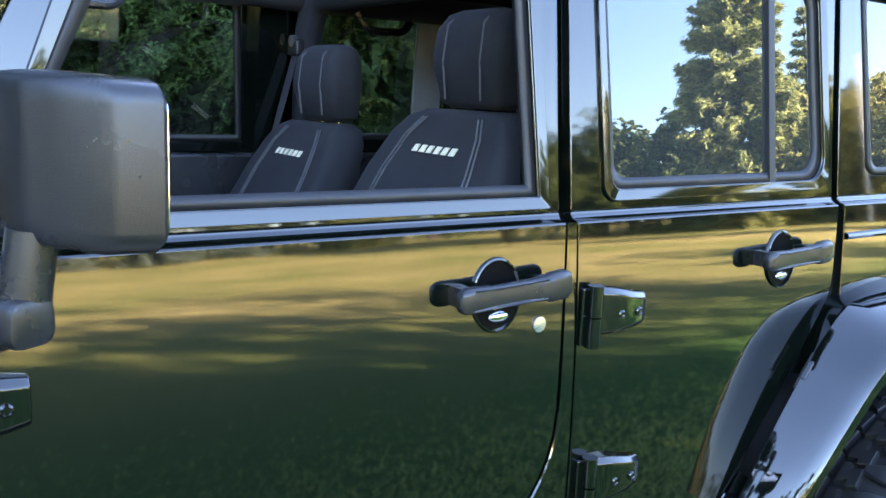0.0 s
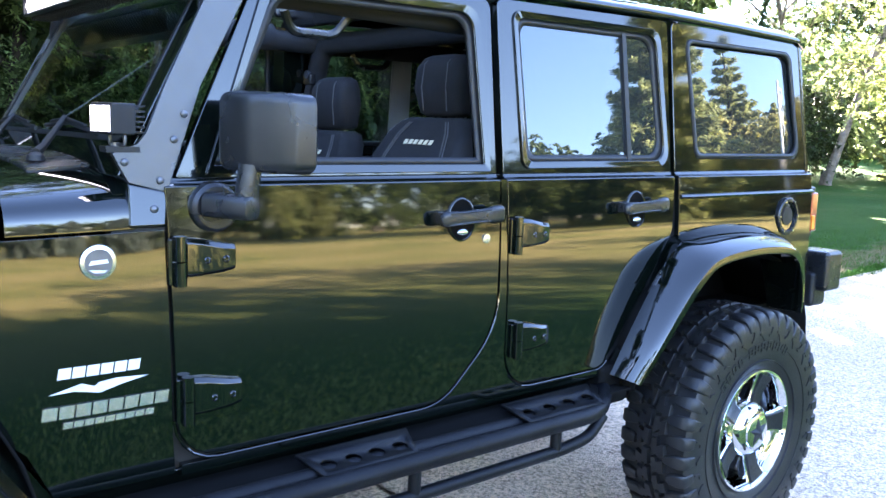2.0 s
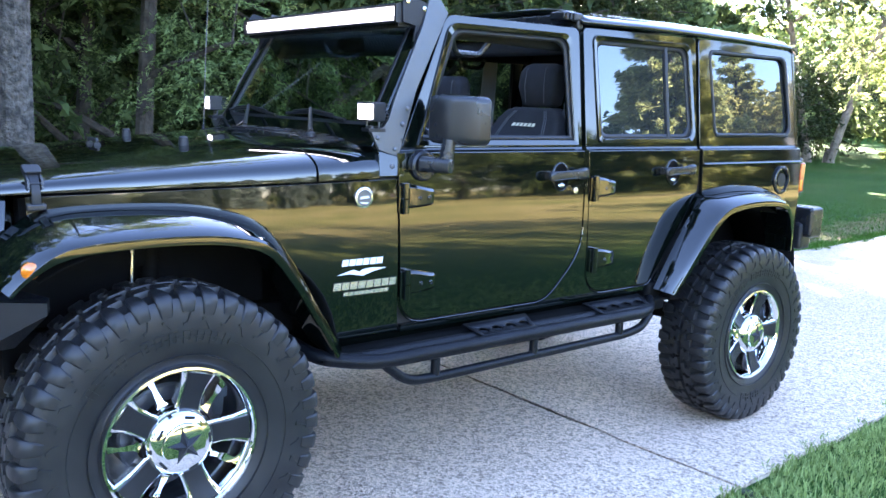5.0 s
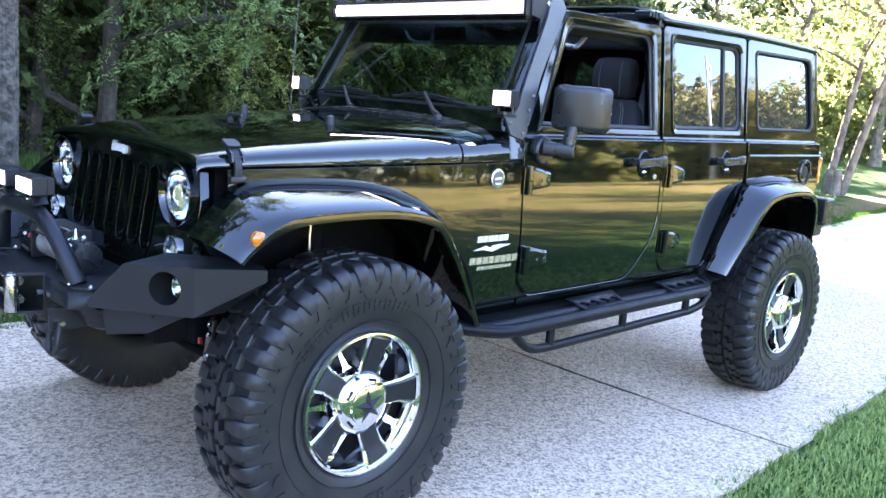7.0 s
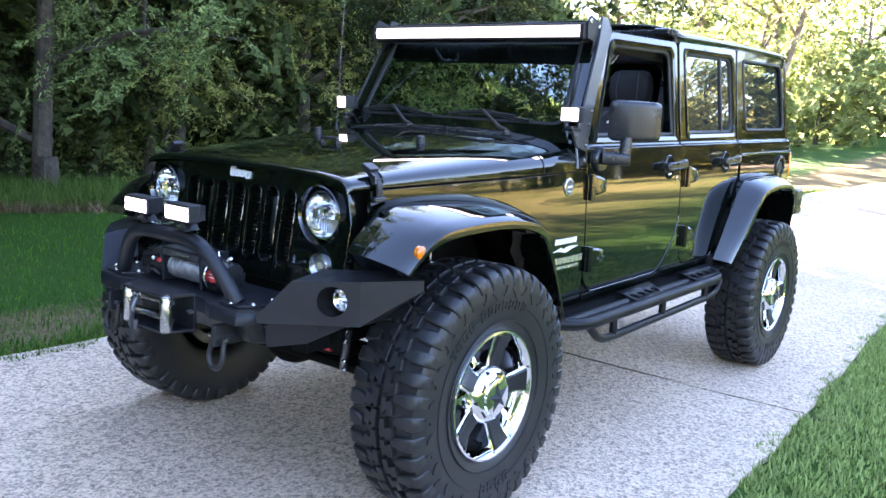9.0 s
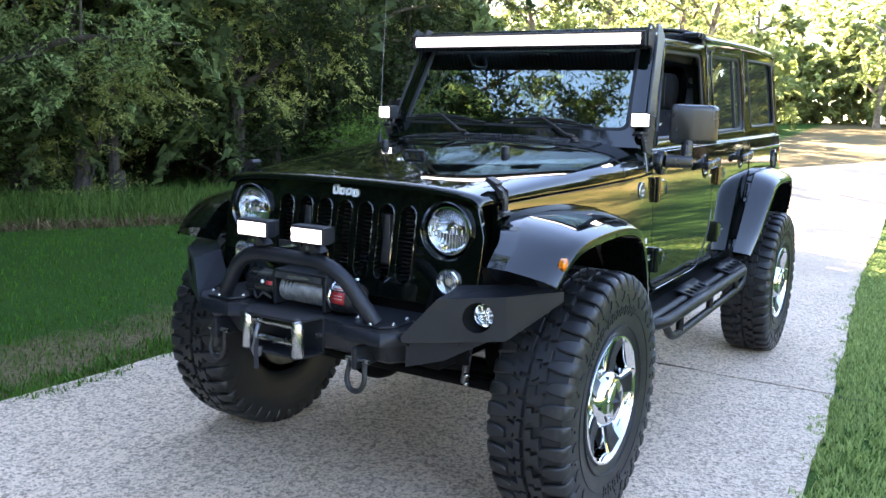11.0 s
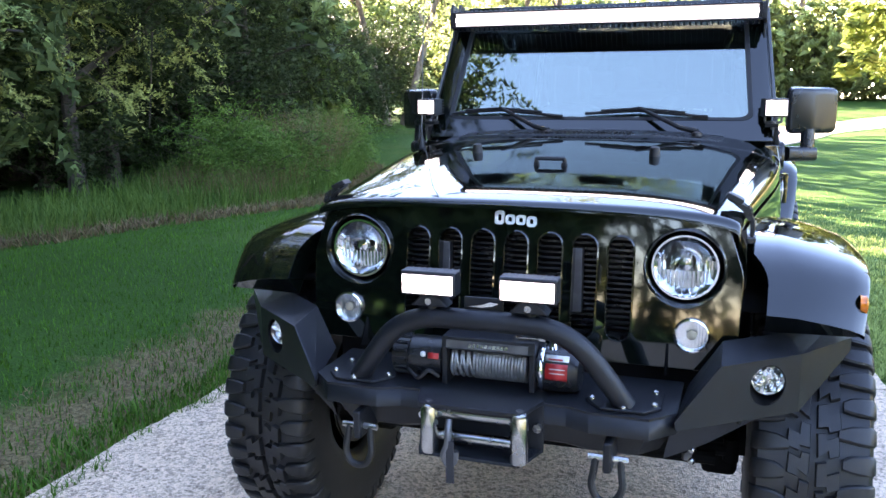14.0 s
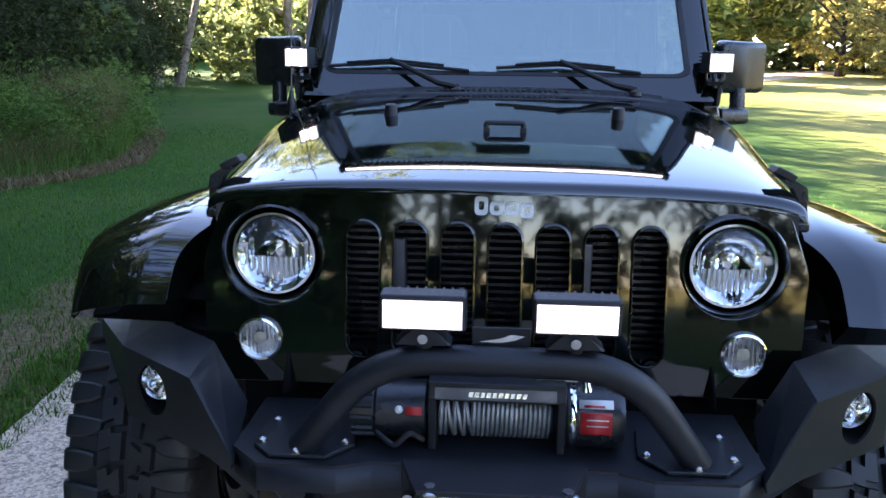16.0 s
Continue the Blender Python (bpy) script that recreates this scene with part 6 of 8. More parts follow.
for py, tipy in ((-0.392, -0.04), (0.143, 0.50)):
    bm = bmesh.new()
    lathe(bm, [(0, 0.020), (0.012, 0.018), (0.018, 0.010), (0.020, 0)], (0.655, py, 1.290), (0, 0, 1), 14)
    wp = part("wiper", bm, SEAL, car, "black windshield wiper")
    bm = bmesh.new()
    mid = ws(0.20, py + 0.22, 0.030)
    tube(bm, [(0.655, py, 1.306), (0.685, py + 0.06, 1.318), mid], (0.011, 0.007), 8)
    part("wiper_arm", bm, SEAL, wp)
    bm = bmesh.new()
    tube(bm, [ws(0.15, py - 0.03, 0.014), ws(0.19, py + 0.22, 0.016), ws(0.17, py + 0.42, 0.014)], 0.006, 6)
    tube(bm, [ws(0.175, py + 0.05, 0.022), ws(0.20, py + 0.22, 0.026), ws(0.185, py + 0.36, 0.022)], 0.004, 6)
    part("wiper_blade", bm, SEAL, wp)
bm = bmesh.new()
lathe(bm, [(-0.02, 0.016), (0.012, 0.014), (0.03, 0.008), (0.05, 0.004)], (0.700, 0.665, 1.24), (0, 0, 1), 12)
an = part("antenna", bm, SEAL, car, "thin whip antenna on the cowl")
bm = bmesh.new()
tube(bm, [(0.700, 0.665, 1.26), (0.712, 0.660, 1.6), (0.728, 0.652, 1.93)], (0.0024, 0.0014), 6)
part("antenna_mast", bm, CAST, an)

# ---- the vehicle: cabin ----
def seat(xc, yc, name, label, dz=0.0):
    """A reclined bucket seat; dz sets its height."""
    lean = lambda z: 0.035 - 0.46 * (1.42 - z)
    thick = lambda z: float(np.interp(z, [0.98, 1.05, 1.18, 1.30, 1.37, 1.405, 1.42], [0.15, 0.16, 0.15, 0.13, 0.115, 0.10, 0.07]))
    face = lambda z, out=0.0: xc + lean(z) - thick(z) / 2 - 0.022 - out
    st = bmesh.new()
    rings = []
    for z, hw in ((0.98, 0.235), (1.05, 0.240), (1.18, 0.238), (1.30, 0.222), (1.37, 0.195), (1.405, 0.160), (1.420, 0.12)):
        th = thick(z)
        o = rpoly([(-th / 2, -hw), (th / 2, -hw), (th / 2, hw), (-th / 2, hw)], 0.05 * min(1, th / 0.12), 5)
        rings.append([(xc + lean(z) + a - (0.045 * (abs(b) / hw) ** 3), yc + b, z + dz) for a, b in o])
    loft(st, rings)
    s_ = part("seat", st, FABRIC, car, label, smooth=50)
    b = bmesh.new()
    rings = []
    for x, hz, hw in ((-0.66, 0.90, 0.22), (-0.62, 0.97, 0.235), (-0.40, 0.975, 0.24), (-0.18, 0.96, 0.235), (-0.12, 0.90, 0.22)):
        o = rpoly([(-hw, 0.78), (hw, 0.78), (hw, hz), (-hw, hz)], 0.04, 5)
        rings.append([(xc + x, yc + a, c + dz) for a, c in o])
    loft(b, rings)
    part("seat_cushion", b, FABRIC, s_, smooth=50)
    b = bmesh.new()
    rings = []
    for z, hw, th, x in ((1.424, 0.080, 0.06, 0.035), (1.436, 0.102, 0.085, 0.035), (1.51, 0.116, 0.105, 0.028), (1.575, 0.112, 0.095, 0.030), (1.604, 0.095, 0.075, 0.036), (1.614, 0.065, 0.05, 0.040)):
        o = rpoly([(-th / 2, -hw), (th / 2, -hw), (th / 2, hw), (-th / 2, hw)], 0.035 * min(1, th / 0.08), 5)
        rings.append([(xc + x + a - 0.012 * (abs(bb) / hw) ** 2, yc + bb, z + dz) for a, bb in o])
    loft(b, rings)
    hr = part("headrest", b, FABRIC, s_, smooth=50)
    for yy in (-0.045, 0.045):
        b = bmesh.new()
        rod(b, (xc + 0.03, yc + yy, 1.38 + dz), (xc + 0.035, yc + yy, 1.46 + dz), 0.006, n=8)
        part("headrest_post", b, CHROME, s_)
    # stitching
    for sg in (-1, 1):
        b = bmesh.new()
        for off in (0.0, 0.012):
            tube(b, [(face(z, 0.001), yc + sg * (w + off), z + dz) for z, w in ((1.05, 0.150), (1.20, 0.146), (1.30, 0.136), (1.37, 0.112), (1.405, 0.085))], 0.0022, 6)
        part("seam", b, STITCH, s_, "pale seat stitching")
        b = bmesh.new()
        tube(b, [(xc - 0.022, yc + sg * 0.058, 1.44 + dz), (xc - 0.030, yc + sg * 0.060, 1.515 + dz), (xc - 0.022, yc + sg * 0.058, 1.585 + dz), (xc + 0.004, yc + sg * 0.054, 1.608 + dz)], 0.0022, 6)
        part("seam", b, STITCH, hr, "pale headrest stitching")
    # plain bars for the embroidered lettering
    for k in range(6):
        b = bmesh.new()
        y = yc + 0.072 - k * 0.0250
        prism(b, [(face(1.337), y, 1.337 + dz), (face(1.337), y - 0.016, 1.337 + dz), (face(1.351), y - 0.020, 1.351 + dz), (face(1.351), y - 0.005, 1.351 + dz)], (-0.003, 0, 0))
        part("embroidery_bar", b, GOLD, s_)
    return s_


seat(1.845, -0.335, "seat", "dark cloth driver seat with pale stitching")
seat(1.835, 0.300, "seat", "dark cloth passenger seat with pale stitching", -0.055)
bm = bmesh.new()
rings = []
for z, th in ((0.95, 0.16), (1.2, 0.14), (1.33, 0.10), (1.36, 0.06)):
    o = rpoly([(-th / 2, -0.55), (th / 2, -0.55), (th / 2, 0.55), (-th / 2, 0.55)], 0.03, 4)
    rings.append([(2.78 + (z - 0.95) * 0.2 + a, b, z) for a, b in o])
loft(bm, rings)
rs = part("rear_bench", bm, FABRIC, car, "dark cloth rear bench", smooth=50)
for y in (-0.32, 0.32):
    bm = bmesh.new()
    rings = []
    for z, hw, th in ((1.39, 0.09, 0.06), (1.41, 0.11, 0.08), (1.52, 0.105, 0.07), (1.54, 0.07, 0.04)):
        o = rpoly([(-th / 2, -hw), (th / 2, -hw), (th / 2, hw), (-th / 2, hw)], 0.02, 4)
        rings.append([(2.87 + a, y + b, z) for a, b in o])
    loft(bm, rings)
    part("headrest", bm, FABRIC, rs, smooth=50)
bm = bmesh.new()
rings = []
for x, z0, z1 in ((0.80, 1.05, 1.265), (0.92, 1.0, 1.285), (1.02, 1.0, 1.255), (1.06, 1.05, 1.20)):
    o = rpoly([(-0.60, z0), (0.60, z0), (0.60, z1), (-0.60, z1)], 0.03, 4)
    rings.append([(x, a, b) for a, b in o])
loft(bm, rings)
part("dashboard", bm, PLASTIC, car, "dark plastic dashboard", smooth=40)
bm = bmesh.new()
m = pose(1.18, -0.335, 1.20, 0, 65, 0)
pts = [m @ Vector((0.175 * math.cos(2 * math.pi * k / 32), 0.175 * math.sin(2 * math.pi * k / 32), 0)) for k in range(33)]
tube(bm, pts, 0.014, 10)
turn_verts(box(bm, -0.05, 0.05, -0.06, 0.06, -0.03, 0.0), m)
turn_verts(box(bm, -0.015, 0.015, -0.17, 0.17, -0.012, 0.0), m)
part("steering_wheel", bm, PLASTIC, car, "black steering wheel", bevel=0.004)
# padded roll bars
bars = [
    [(1.90, -0.53, 0.98), (1.91, -0.53, 1.60), (1.91, -0.47, 1.690), (1.91, 0.47, 1.690), (1.91, 0.53, 1.60), (1.90, 0.53, 0.98)],
    [(1.91, -0.51, 1.690), (1.30, -0.515, 1.705), (1.06, -0.52, 1.70)],
    [(1.91, 0.51, 1.690), (1.30, 0.515, 1.705), (1.06, 0.52, 1.70)],
    [(2.62, -0.52, 1.0), (2.62, -0.52, 1.60), (2.62, -0.46, 1.690), (2.62, 0.46, 1.690), (2.62, 0.52, 1.60), (2.62, 0.52, 1.0)],
    [(1.91, -0.50, 1.690), (2.62, -0.50, 1.695), (3.40, -0.50, 1.50)],
    [(1.91, 0.50, 1.690), (2.62, 0.50, 1.695), (3.40, 0.50, 1.50)],
]
for path in bars:
    bm = bmesh.new()
    tube(bm, path, 0.038, 14, 0.09)
    part("roll_bar", bm, FABRIC, car, "padded black roll bar")
for x0, x1 in ((1.12, 1.36), (1.42, 1.70)):
    bm = bmesh.new()
    tube(bm, [(x0, 0.515, 1.702), (x1, 0.515, 1.703)], 0.050, 16)
    part("bar_padding", bm, FABRIC, car)
for s in (-1, 1):
    bm = bmesh.new()
    tube(bm, [(2.02, s * 0.45, 1.66), (2.05, s * 0.44, 1.615), (2.17, s * 0.44, 1.615), (2.20, s * 0.45, 1.66)], 0.012, 8, 0.03)
    part("grab_handle", bm, PLASTIC, car)
    bm = bmesh.new()
    tube(bm, [(1.22, s * 0.48, 1.67), (1.25, s * 0.46, 1.62), (1.38, s * 0.46, 1.62), (1.41, s * 0.48, 1.67)], 0.012, 8, 0.03)
    part("grab_handle", bm, PLASTIC, car)
    # seat belt
    bm = bmesh.new()
    prism(bm, [(1.868, s * 0.498, 1.545), (1.872, s * 0.545, 1.545), (1.735, s * 0.560, 1.02), (1.725, s * 0.512, 1.02)], (0.003, 0, 0))
    part("seat_belt", bm, BELT, car, "dark seat belt webbing")
    bm = bmesh.new()
    box(bm, 1.858, 1.885, s * 0.492, s * 0.552, 1.535, 1.580)
    part("belt_anchor", bm, PLASTIC, car, bevel=0.008)
    bm = bmesh.new()
    rod(bm, (1.856, s * 0.522, 1.575), (1.870, s * 0.522, 1.575), 0.016, n=14)
    part("anchor_bolt", bm, CAST, car)
# pale inner lining of the hardtop
LINING = mat("grey_lining", (0.30, 0.31, 0.32), 0.8, noise_scale=10, noise_amt=0.12, bump=0.0004, bump_scale=500)
for s in (-1, 1):
    bm = bmesh.new()
    prism(bm, [(2.62, s * 0.600, 1.27), (2.745, s * 0.600, 1.27), (2.705, s * 0.556, 1.74), (2.60, s * 0.556, 1.74)], (0, -s * 0.012, 0))
    part("hardtop_lining", bm, LINING, car, "pale grey inner lining of the hardtop", bevel=0.006)
bm = bmesh.new()
prism(bm, [(2.285, 0.590, 1.20), (2.395, 0.590, 1.20), (2.380, 0.545, 1.70), (2.280, 0.545, 1.70)], (0, -0.012, 0))
part("pillar_trim", bm, LINING, car, "pale grey pillar trim inside the cabin", bevel=0.006)

# ---- ground ----
def cross(y):
    """The driveway tilts up a little towards the wood."""
    return 0.028 * max(0.0, min(y, 2.2) + 0.7)


def ground_z(x, y):
    """The lawn lies a little under the driveway and rises gently far behind the vehicle."""
    d = max(0.0, x - 8.0)
    return -0.030 + 0.045 * d * ease(0, 8, d) * (1.0 if d < 55 else 55 / d) + 0.35 * ease(10, 30, y) + cross(y) * ease(9, 5, y)


def node_mat(name):
    m = bpy.data.materials.new(name)
    m.use_nodes = True
    return m, m.node_tree.nodes, m.node_tree.links, m.node_tree.nodes["Principled BSDF"]


def tex(n, l, kind, scale, co, detail=4):
    t = n.new(kind)
    t.inputs["Scale"].default_value = scale
    if "Detail" in t.inputs:
        t.inputs["Detail"].default_value = detail
    l.new(co, t.inputs["Vector"])
    return t


def ramp(n, l, src, stops):
    r = n.new("ShaderNodeValToRGB")
    e = r.color_ramp.elements
    while len(e) < len(stops):
        e.new(0.5)
    for k, (p, c) in enumerate(stops):
        e[k].position, e[k].color = p, (*c, 1)
    l.new(src, r.inputs[0])
    return r.outputs[0]


def mixc(n, l, fac, a, b, mode="MIX"):
    m = n.new("ShaderNodeMix")
    m.data_type, m.blend_type = "RGBA", mode
    for src, key in ((fac, "Factor"), (a, "A"), (b, "B")):
        if hasattr(src, "is_linked"):
            l.new(src, m.inputs[key])
        elif isinstance(src, tuple):
            m.inputs[key].default_value = (*src, 1)
        else:
            m.inputs[key].default_value = src
    return m.outputs["Result"]


def bumped(n, l, height, dist, bsdf):
    b = n.new("ShaderNodeBump")
    b.inputs["Distance"].default_value = dist
    l.new(height, b.inputs["Height"])
    l.new(b.outputs[0], bsdf.inputs["Normal"])


AGG, n, l, b = node_mat("exposed_aggregate")
co = n.new("ShaderNodeTexCoord").outputs["Object"]
v = tex(n, l, "ShaderNodeTexVoronoi", 88, co)
v2 = tex(n, l, "ShaderNodeTexVoronoi", 52, co)
grains = []
for src in (v, v2):
    sep = n.new("ShaderNodeSeparateColor")
    l.new(src.outputs["Color"], sep.inputs[0])
    grains.append(ramp(n, l, sep.outputs[0], [(0.0, (0.035, 0.024, 0.017)), (0.22, (0.13, 0.088, 0.062)), (0.42, (0.30, 0.208, 0.146)), (0.74, (0.50, 0.352, 0.248)), (1.0, (1.0, 0.76, 0.56))]))
stones = mixc(n, l, 0.35, grains[0], grains[1])
fine = tex(n, l, "ShaderNodeTexNoise", 260, co)
stones = mixc(n, l, 0.6, stones, ramp(n, l, fine.outputs["Fac"], [(0.3, (0.55, 0.55, 0.55)), (0.7, (1.25, 1.25, 1.25))]), "MULTIPLY")
broad = tex(n, l, "ShaderNodeTexNoise", 0.7, co)
stones = mixc(n, l, 0.5, stones, ramp(n, l, broad.outputs["Fac"], [(0.35, (0.62, 0.61, 0.60)), (0.65, (0.86, 0.855, 0.84))]), "MULTIPLY")
l.new(stones, b.inputs["Base Color"])
b.inputs["Roughness"].default_value = 0.85
bumped(n, l, v.outputs["Distance"], 0.004, b)

LAWN, n, l, b = node_mat("lawn")
co = n.new("ShaderNodeTexCoord").outputs["Object"]
a = tex(n, l, "ShaderNodeTexNoise", 0.35, co)
c = tex(n, l, "ShaderNodeTexNoise", 55, co, 6)
g1 = ramp(n, l, a.outputs["Fac"], [(0.30, (0.020, 0.073, 0.008)), (0.55, (0.032, 0.096, 0.012)), (0.72, (0.060, 0.106, 0.022))])
g1 = mixc(n, l, 0.8, g1, ramp(n, l, c.outputs["Fac"], [(0.3, (0.45, 0.45, 0.4)), (0.7, (1.3, 1.3, 1.2))]), "MULTIPLY")
sep = n.new("ShaderNodeSeparateXYZ")
l.new(co, sep.inputs[0])
dry = n.new("ShaderNodeMapRange")
dry.inputs["From Min"].default_value, dry.inputs["From Max"].default_value = -3.0, -9.0
dry.inputs["To Max"].default_value = 0.75
skew = n.new("ShaderNodeMath")
skew.operation = "MULTIPLY_ADD"
skew.inputs[1].default_value = 0.10
l.new(sep.outputs["X"], skew.inputs[0])
l.new(sep.outputs["Y"], skew.inputs[2])
l.new(skew.outputs[0], dry.inputs["Value"])
d1 = tex(n, l, "ShaderNodeTexNoise", 0.22, co)
hay = ramp(n, l, d1.outputs["Fac"], [(0.32, (0.25, 0.245, 0.070)), (0.52, (0.43, 0.345, 0.125)), (0.70, (0.54, 0.41, 0.17))])
hay = mixc(n, l, 0.6, hay, ramp(n, l, c.outputs["Fac"], [(0.3, (0.55, 0.55, 0.5)), (0.7, (1.2, 1.2, 1.15))]), "MULTIPLY")
g1 = mixc(n, l, dry.outputs[0], g1, hay)
# worn straw-coloured band beside the driveway
lin = n.new("ShaderNodeMath")
lin.operation = "MULTIPLY_ADD"
lin.inputs[1].default_value, lin.inputs[2].default_value = -0.07, -1.75
l.new(sep.outputs["X"], lin.inputs[0])
off = n.new("ShaderNodeMath")
off.operation = "ADD"
l.new(sep.outputs["Y"], off.inputs[0])
l.new(lin.outputs[0], off.inputs[1])
wob = tex(n, l, "ShaderNodeTexNoise", 2.5, co, 5)
jit = n.new("ShaderNodeMath")
jit.operation = "MULTIPLY_ADD"
jit.inputs[1].default_value = -1.15
l.new(wob.outputs["Fac"], jit.inputs[0])
l.new(off.outputs[0], jit.inputs[2])
band = ramp(n, l, jit.outputs[0], [(0.0, (1, 1, 1)), (0.35, (0, 0, 0))])
up = n.new("ShaderNodeMath")
up.operation = "GREATER_THAN"
up.inputs[1].default_value = 0.0
l.new(sep.outputs["Y"], up.inputs[0])
bandf = n.new("ShaderNodeMath")
bandf.operation = "MULTIPLY"
l.new(band, bandf.inputs[0])
l.new(up.outputs[0], bandf.inputs[1])
straw = ramp(n, l, c.outputs["Fac"], [(0.3, (0.085, 0.066, 0.03)), (0.7, (0.26, 0.20, 0.10))])
g1 = mixc(n, l, bandf.outputs[0], g1, straw)
l.new(g1, b.inputs["Base Color"])
b.inputs["Roughness"].default_value = 0.9
b.inputs["Specular IOR Level"].default_value = 0.15
bumped(n, l, c.outputs["Fac"], 0.03, b)

JOINT_DARK = mat("joint_dark", (0.05, 0.045, 0.022), 0.95, noise_scale=1.5, second=(0.03, 0.05, 0.015), bump=0.03, bump_scale=20)


def ground_sheet():
    xs = sorted(set([-600, -300, -150, -80, -50] + list(np.arange(-40, 60.1, 2.0)) + [80, 120, 200, 400, 700]))
    ys = sorted(set([-700, -400, -200, -120, -80] + list(np.arange(-60, 40.1, 2.0)) + [60, 100, 200, 400, 700]))
    bm = bmesh.new()
    vs = [[bm.verts.new((x, y, ground_z(x, y))) for y in ys] for x in xs]
    for i in range(len(xs) - 1):
        for j in range(len(ys) - 1):
            bm.faces.new((vs[i][j], vs[i + 1][j], vs[i + 1][j + 1], vs[i][j + 1]))
    return bm


lawn = part("ground", ground_sheet(), LAWN, body=False, smooth=60)
tagged(lawn, "mown green lawn with dry patches round the driveway", "lawn", kind="structure")

DRIVE = [(-40, -2.1), (-14, -0.75), (0.0, 0.18), (8.0, 0.70), (14.0, 0.95), (19.0, 0.55), (25.0, -1.4), (33.0, -6.0), (44, -14), (60, -26)]


def drive_at(x):
    for (x0, y0), (x1, y1) in zip(DRIVE, DRIVE[1:]):
        if x0 <= x <= x1:
            return lerp(y0, y1, ease(x0, x1, x) * 0.4 + 0.6 * (x - x0) / (x1 - x0))
    return DRIVE[-1][1]


def slab(x0, x1, skew0, skew1):
    bm = bmesh.new()
    rings = []
    n = max(4, int((x1 - x0) / 0.12))
    rng = random.Random(3)
    for k in range(n + 1):
        x = lerp(x0, x1, k / n)
        sk = lerp(skew0, skew1, k / n)
        c = drive_at(x)
        z = ground_z(x, -2.0) + 0.030
        row = []
        for j in range(33):
            f = lerp(-1, 1, j / 32)
            w = 1.62 + ((0.03 * noise.noise((x * 1.7, f, 0)) + 0.015 * noise.noise((x * 7.0, f, 2))) if abs(f) == 1 else 0)
            yy = c + w * f - (0.05 if f > 0 else 0) * f
            jag = 0.022 * noise.noise((yy * 2.1, 3.3, 0)) + 0.017 * noise.noise((yy * 8.0, 1.3 + (k == 0) * 0.15, 0)) if k in (0, n) else 0.0
            row.append((x + sk * f + jag, yy, z + cross(yy)))
        rings.append(row + [(x + sk, c + 1.58, z - 0.06), (x - sk, c - 1.62, z - 0.08)])
    loft(bm, rings)
    return bm


for x0, x1, a, b_ in ((-40, 2.061, 0, -0.10), (2.082, 60, -0.10, 0.0)):
    d = part("driveway", slab(x0, x1, a, b_), AGG, body=False)
    tagged(d, "pale exposed-aggregate driveway slab with an open joint", "driveway", kind="structure")
# dark strip added in the open joint, so its bottom doesn't look lit
bm = bmesh.new()
rings = []
for yy in (-1.48, -0.7, 0.5, 1.72):
    xx = 2.072 - 0.10 * (yy - 0.31) / 1.6
    rings.append([(xx - 0.03, yy, cross(yy) - 0.014), (xx + 0.03, yy, cross(yy) - 0.014), (xx + 0.03, yy, cross(yy) - 0.04), (xx - 0.03, yy, cross(yy) - 0.04)])
loft(bm, rings)
j = part("driveway_joint", bm, JOINT_DARK, body=False)
tagged(j, "dark strip added in the joint between the driveway slabs", "joint", kind="structure")

# ---- plants ----
def leaf_mat(name, c1, c2, trans=0.35):
    m, n, l, b = node_mat(name)
    geo = n.new("ShaderNodeNewGeometry")
    col = ramp(n, l, geo.outputs["Random Per Island"], [(0.0, c1), (0.6, c2), (1.0, tuple(min(1, x * 1.5) for x in c2))])
    info = n.new("ShaderNodeObjectInfo")
    hs = n.new("ShaderNodeHueSaturation")
    mr = n.new("ShaderNodeMapRange")
    mr.inputs["To Min"].default_value, mr.inputs["To Max"].default_value = 0.75, 1.25
    l.new(info.outputs["Random"], mr.inputs["Value"])
    l.new(mr.outputs[0], hs.inputs["Value"])
    l.new(col, hs.inputs["Color"])
    l.new(hs.outputs[0], b.inputs["Base Color"])
    b.inputs["Roughness"].default_value = 0.6
    b.inputs["Specular IOR Level"].default_value = 0.2
    tr = n.new("ShaderNodeBsdfTranslucent")
    l.new(hs.outputs[0], tr.inputs["Color"])
    mx = n.new("ShaderNodeMixShader")
    mx.inputs[0].default_value = trans
    l.new(b.outputs[0], mx.inputs[1])
    l.new(tr.outputs[0], mx.inputs[2])
    l.new(mx.outputs[0], n["Material Output"].inputs["Surface"])
    return m


LEAF = leaf_mat("broad_leaf", (0.075, 0.110, 0.032), (0.160, 0.195, 0.068), 0.4)
LEAF_DARK = leaf_mat("dark_leaf", (0.058, 0.096, 0.034), (0.180, 0.245, 0.092), 0.47)
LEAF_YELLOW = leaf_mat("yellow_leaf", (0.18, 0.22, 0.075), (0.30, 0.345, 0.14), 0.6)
NEEDLE = leaf_mat("spruce_needles", (0.14, 0.165, 0.06), (0.34, 0.35, 0.135), 0.45)
NEEDLE_BLUE = leaf_mat("blue_spruce_needles", (0.075, 0.10, 0.08), (0.15, 0.18, 0.14), 0.3)
PINE = leaf_mat("pine_needles", (0.08, 0.11, 0.025), (0.17, 0.20, 0.05), 0.35)
LEAF_BROWN = leaf_mat("brownish_leaf", (0.22, 0.21, 0.07), (0.42, 0.385, 0.14), 0.4)
# brightened leaf copy: sunlight on the boughs is put into the colour
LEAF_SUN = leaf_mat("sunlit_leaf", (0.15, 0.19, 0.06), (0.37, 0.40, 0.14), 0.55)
BLADE = leaf_mat("grass_blades", (0.023, 0.083, 0.007), (0.052, 0.130, 0.014), 0.35)
